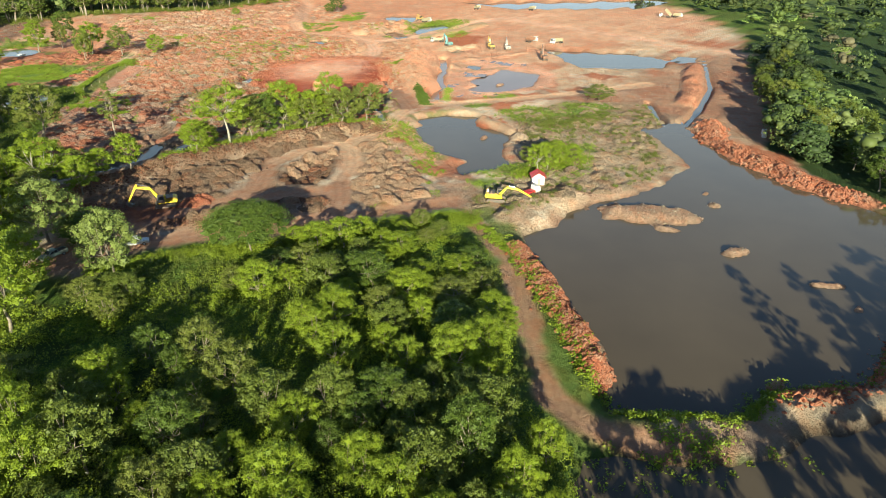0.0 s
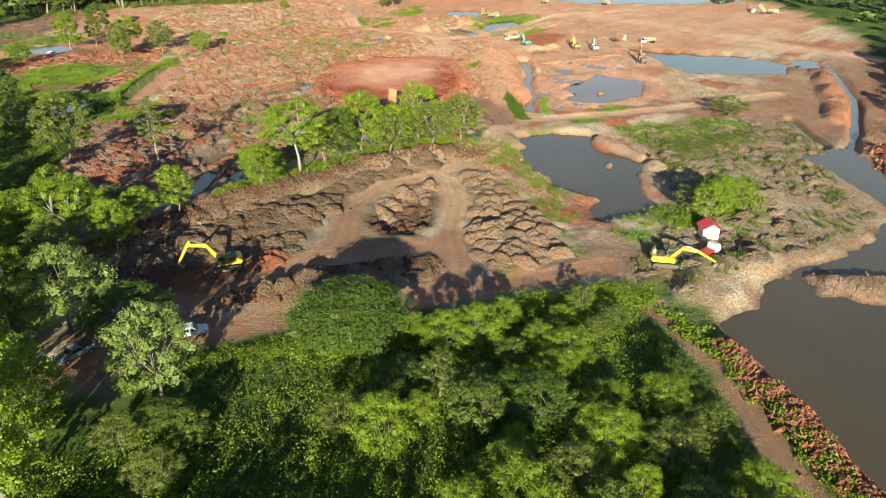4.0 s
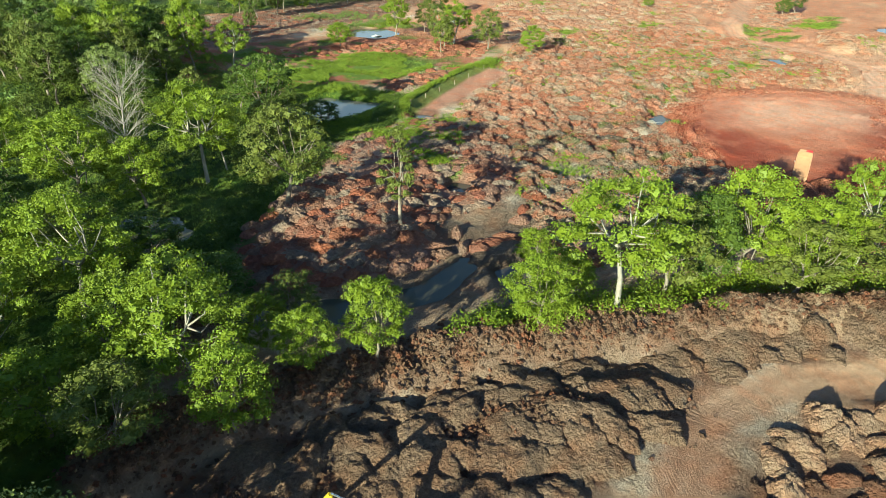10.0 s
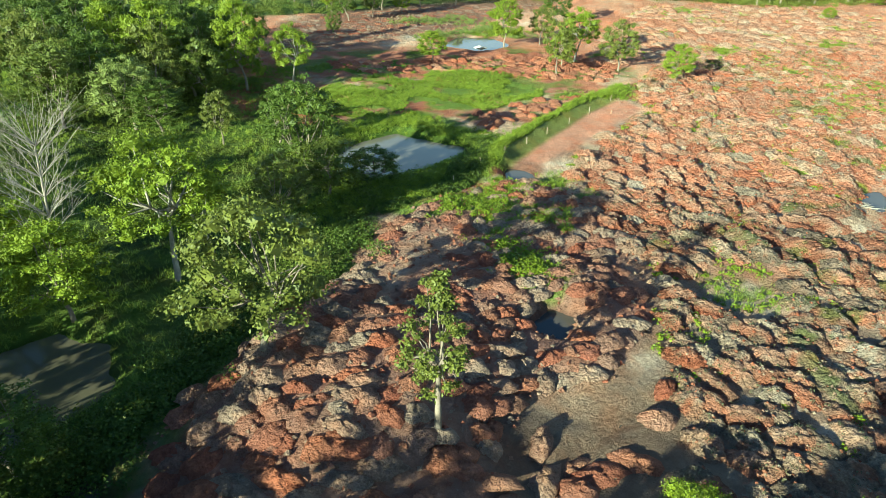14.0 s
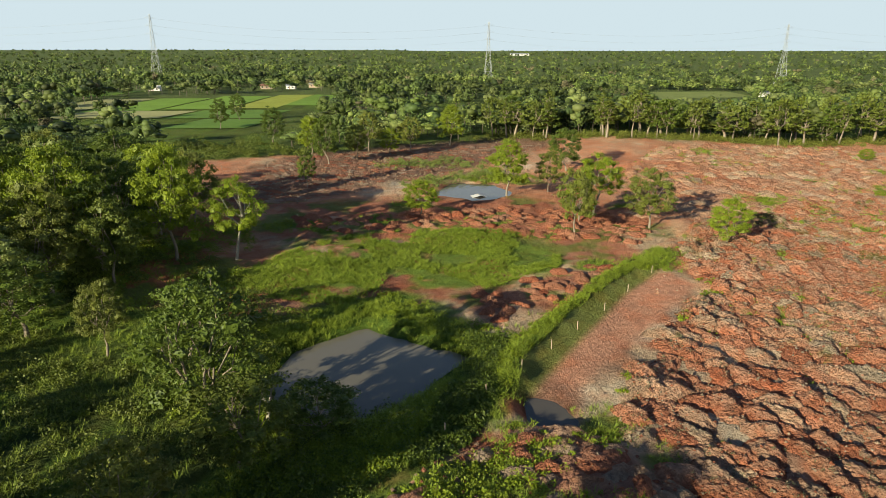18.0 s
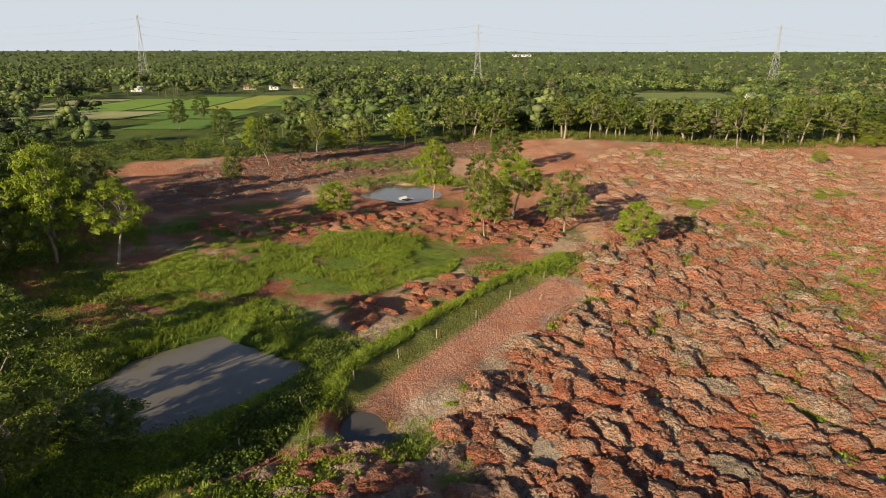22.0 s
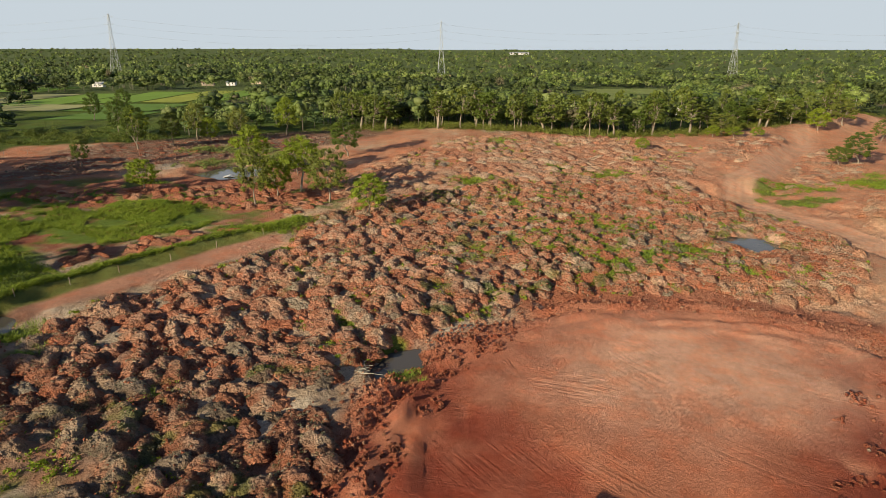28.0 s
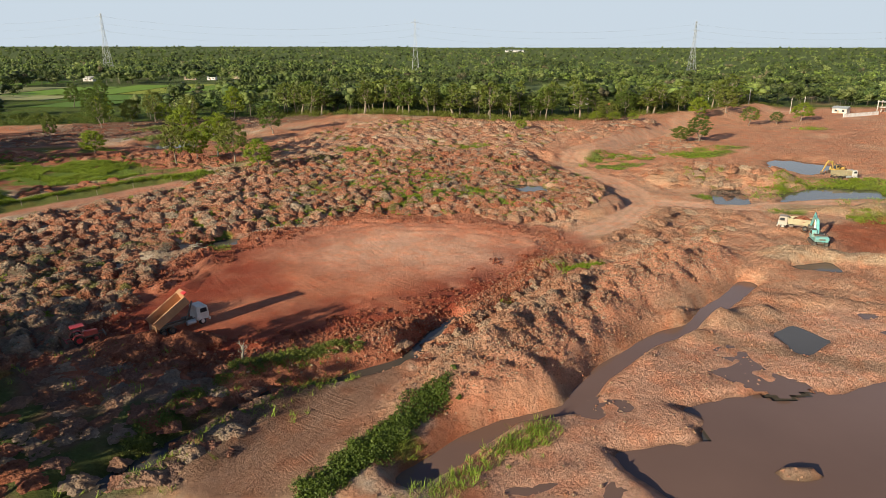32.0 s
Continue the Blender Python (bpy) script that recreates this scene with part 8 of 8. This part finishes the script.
cx, cy = scatter(26000, MINE, rg)
ok = (fbm(cx, cy, 12, 3, 101) > 0.46) & (cx > 40) & (cx < 250) & (cy > -136) & (cy < 170)
ok &= (poly_dist(cx, cy, RED_PAD) > -3) & (poly_dist(cx, cy, HEAP_FIELD) > -2)
clods("rubble", *dry_land(cx[ok], cy[ok]), "scattered lumps of orange earth on the workings", 0.2, M_CLAY, 39)
dx, dy = scatter(420, HOLLOW, rg)
ok = (fbm(dx, dy, 8, 3, 103) > 0.5) & (dy < -10)
tufts("hollow_grass", dx[ok], dy[ok], "rank grass in the shaded hollow", 0.7, 0.8, 9, seed=23)
dx, dy = along(420, [(-30, -24), (-27, -12), (-22, -2), (-14, 12), (-8, 26)], 1.8, rg)
bushes("pen_hedge", dx, dy, "dense dark bushes along the old spoil", 1.4, M_LEAF[1], 0.3, 80, seed=24)
dx, dy = along(70, [(10, 16), (13, 12), (11, 20)], 1.0, rg)
bushes("pen_bushes", dx, dy, "bright green bushes among the old spoil", 0.8, M_LEAF[0], 0.35, 26, seed=25)
dx, dy = along(90, [(140, 19), (145, 22)], 1.2, rg)
bushes("bank_bush", dx, dy, "bright green bush on the rubble bank", 0.9, M_LEAF[0], 0.26, 50, seed=26)
dx, dy = scatter(900, NORTH_FIELD, rg)
ok = fbm(dx, dy, 14, 3, 105) > 0.54
bushes("north_weeds", *dry_land(dx[ok], dy[ok]), "patches of low green weeds on red soil", 0.7, M_LEAF[0], 0.4, 18, seed=27)
skin = SKIN["soil_heaps"]
skin = skin[skin[:, 2] > ground_many(skin[:, 0], skin[:, 1]) + 0.05]
pick = skin[rg.permutation(len(skin))[:26000]]
clods("heap_crumbs", pick[:9000, 0], pick[:9000, 1], "crumbled red lumps on the soil heaps", 0.15, M_HEAP_RED, 40, z=pick[:9000, 2])
clods("pale_crumbs", pick[9000:19000, 0], pick[9000:19000, 1], "crumbled pale lumps on the soil heaps", 0.15, M_HEAP_TAN, 47, z=pick[9000:19000, 2])
weedy = pick[19000:]
weedy = weedy[(fbm(weedy[:, 0], weedy[:, 1], 9, 3, 121) + 0.13 * smooth(50, 5, weedy[:, 1]) > 0.53)]
bushes("dry_weeds", weedy[:, 0], weedy[:, 1], "dry grey-green weeds growing over the soil heaps", 0.36, M_DRYWEED, 0.17, 16, seed=35, z=weedy[:, 2] - 0.05)
sx, sy = [], []
for gx, gy, gr in GRASS_SPOTS:
    if gr >= 8 and gy > 30:
        k = int(gr * gr * 0.7)
        a, q = rg.uniform(0, 6.283, k), gr * np.sqrt(rg.uniform(0, 1, k))
        x, y = gx + np.cos(a) * q, gy + np.sin(a) * q * 0.6
        ok = fbm(x, y, 5, 3, 107) > 0.5
        sx.append(x[ok])
        sy.append(y[ok])
bushes("shrub_patches", *dry_land(np.concatenate(sx), np.concatenate(sy)), "low green shrubs in patches on red soil", 0.8, M_LEAF[0], 0.28, 46, seed=29)
a = PONDS["farm_pond"][1]
dx, dy = scatter(1500, [(-26, 44), (-18, 74), (-2, 84), (14, 72), (20, 60), (8, 44), (-4, 34), (-14, 36)], rg)
far_in = poly_dist(dx, dy, a)
ok = (far_in > 2.6) & (far_in < 10) & (poly_dist(dx, dy, STRIP) > 1.0) & (poly_dist(dx, dy, THICKET) > 0)
bushes("pond_bushes", dx[ok], dy[ok], "lush low bushes all round the farm pond", 0.9, M_LEAF[0], 0.25, 60, seed=30)
dx, dy = scatter(800, [(-78, -84), (-40, -70), (-38, -50), (-34, -36), (-62, -24), (-84, -50)], rg)
bushes("west_undergrowth", *dry_land(dx, dy), "dark green undergrowth beside the pit", 1.3, M_LEAF[1], 0.3, 60, seed=31)
dx, dy = along(260, [(84, -37), (90, -28), (97, -20), (104, -15)], 1.2, rg)
tufts("ditch_weeds", dx, dy, "weeds standing in the wet ditch", 0.5, 0.9, 9, seed=32)
for cx0, cy0, a, b, top, turn in ISLETS[:3]:
    k = int(260 * a * b / 78) + 30
    t, q = rg.uniform(0, 6.283, k), np.sqrt(rg.uniform(0, 1, k)) * 0.95
    ux, uy = np.cos(t) * q * a, np.sin(t) * q * b
    ca, sa = math.cos(radians(turn)), math.sin(radians(turn))
    clods("islet_lumps", cx0 + ux * ca - uy * sa, cy0 + ux * sa + uy * ca, "tan lumps of earth on a mud islet", 0.2, M_HEAP_TAN, int(41 + a))
cx, cy = scatter(2600, [(58, -58), (80, -46), (84, -50), (74, -64), (67, -82), (58, -86)], rg)
ok = fbm(cx, cy, 3, 3, 145) > 0.48
clods("rim_lumps", *dry_land(cx[ok], cy[ok]), "tan lumps of earth on the bank above the pond", 0.2, M_CLAY, 51)
cx, cy = scatter(5000, SHELF, rg, -1)
ok = fbm(cx, cy, 5, 3, 143) > 0.48
clods("shelf_lumps", *dry_land(cx[ok], cy[ok]), "small tan lumps of earth on the spit", 0.22, M_SHELF, 50)
cx, cy = scatter(16000, RED_PAD, rg)
rim_in = poly_dist(cx, cy, RED_PAD)
ok = (rim_in > -15 + 14 * fbm(cx, cy, 5, 3, 137)) & (fbm(cx, cy, 2.4, 3, 139) > 0.44) & ((cy < 30) | (cx < 90))
clods("pad_rubble", *dry_land(cx[ok], cy[ok]), "dark red lumps along the margin of the pad", 0.24, M_PAD_CLOD, 48)
cx, cy = scatter(9000, [(112, -20), (122, -2), (136, 20), (146, 30), (172, 36), (156, 16), (142, 2), (130, -12), (118, -24)], rg)
ok = fbm(cx, cy, 3, 3, 141) > 0.42
clods("bank_rubble", *dry_land(cx[ok], cy[ok]), "orange and red lumps on the bank above the trench", 0.2, M_CLAY, 49)
cx, cy = scatter(5200, MUD_FLAT, rg)
ok = fbm(cx, cy, 7, 3, 111) > 0.46
clods("flat_lumps", *dry_land(cx[ok], cy[ok]), "small clods on the pink mud flat", 0.15, M_CLAY, 46)
dx, dy = along(420, [(2, 30), (8, 33), (14, 37), (6, 28), (13, 16), (12, 12)], 1.7, rg)
ok = poly_dist(dx, dy, PEN_TRACK) > 0.5
bushes("pen_weeds", dx[ok], dy[ok], "low green weeds across the old spoil", 0.6, M_LEAF[0], 0.28, 26, seed=33)
for patch in ([(9, 22), (20, 24), (21, 30), (9, 30)], [(9, 34), (21, 36), (23, 41), (12, 42)]):
    dx, dy = scatter(420, patch, rg, 0.5)
    ok = fbm(dx, dy, 4, 3, 131) > 0.42
    tufts("spoil_grass", dx[ok], dy[ok], "bright green weeds between the old spoil heaps", 0.55, 0.9, 9, seed=62)
    bushes("spoil_weeds", dx[ok][::2], dy[ok][::2], "leafy green weeds between the old spoil heaps", 0.6, M_LEAF[0], 0.24, 26, seed=63)
dx, dy = along(520, EDGE, 5.0, rg)
bushes("edge_scrub", dx, dy + 3, "green scrub under the trees at the wood edge", 2.3, M_LEAF[2], 0.55, 80, seed=64)
dx, dy = scatter(2600, THICKET, np.random.default_rng(51), -0.3)
bushes("thicket", *dry_land(dx, dy), "dense dark green thicket between the pond and the red strip", 0.75, M_LEAF[1], 0.3, 40, seed=34)
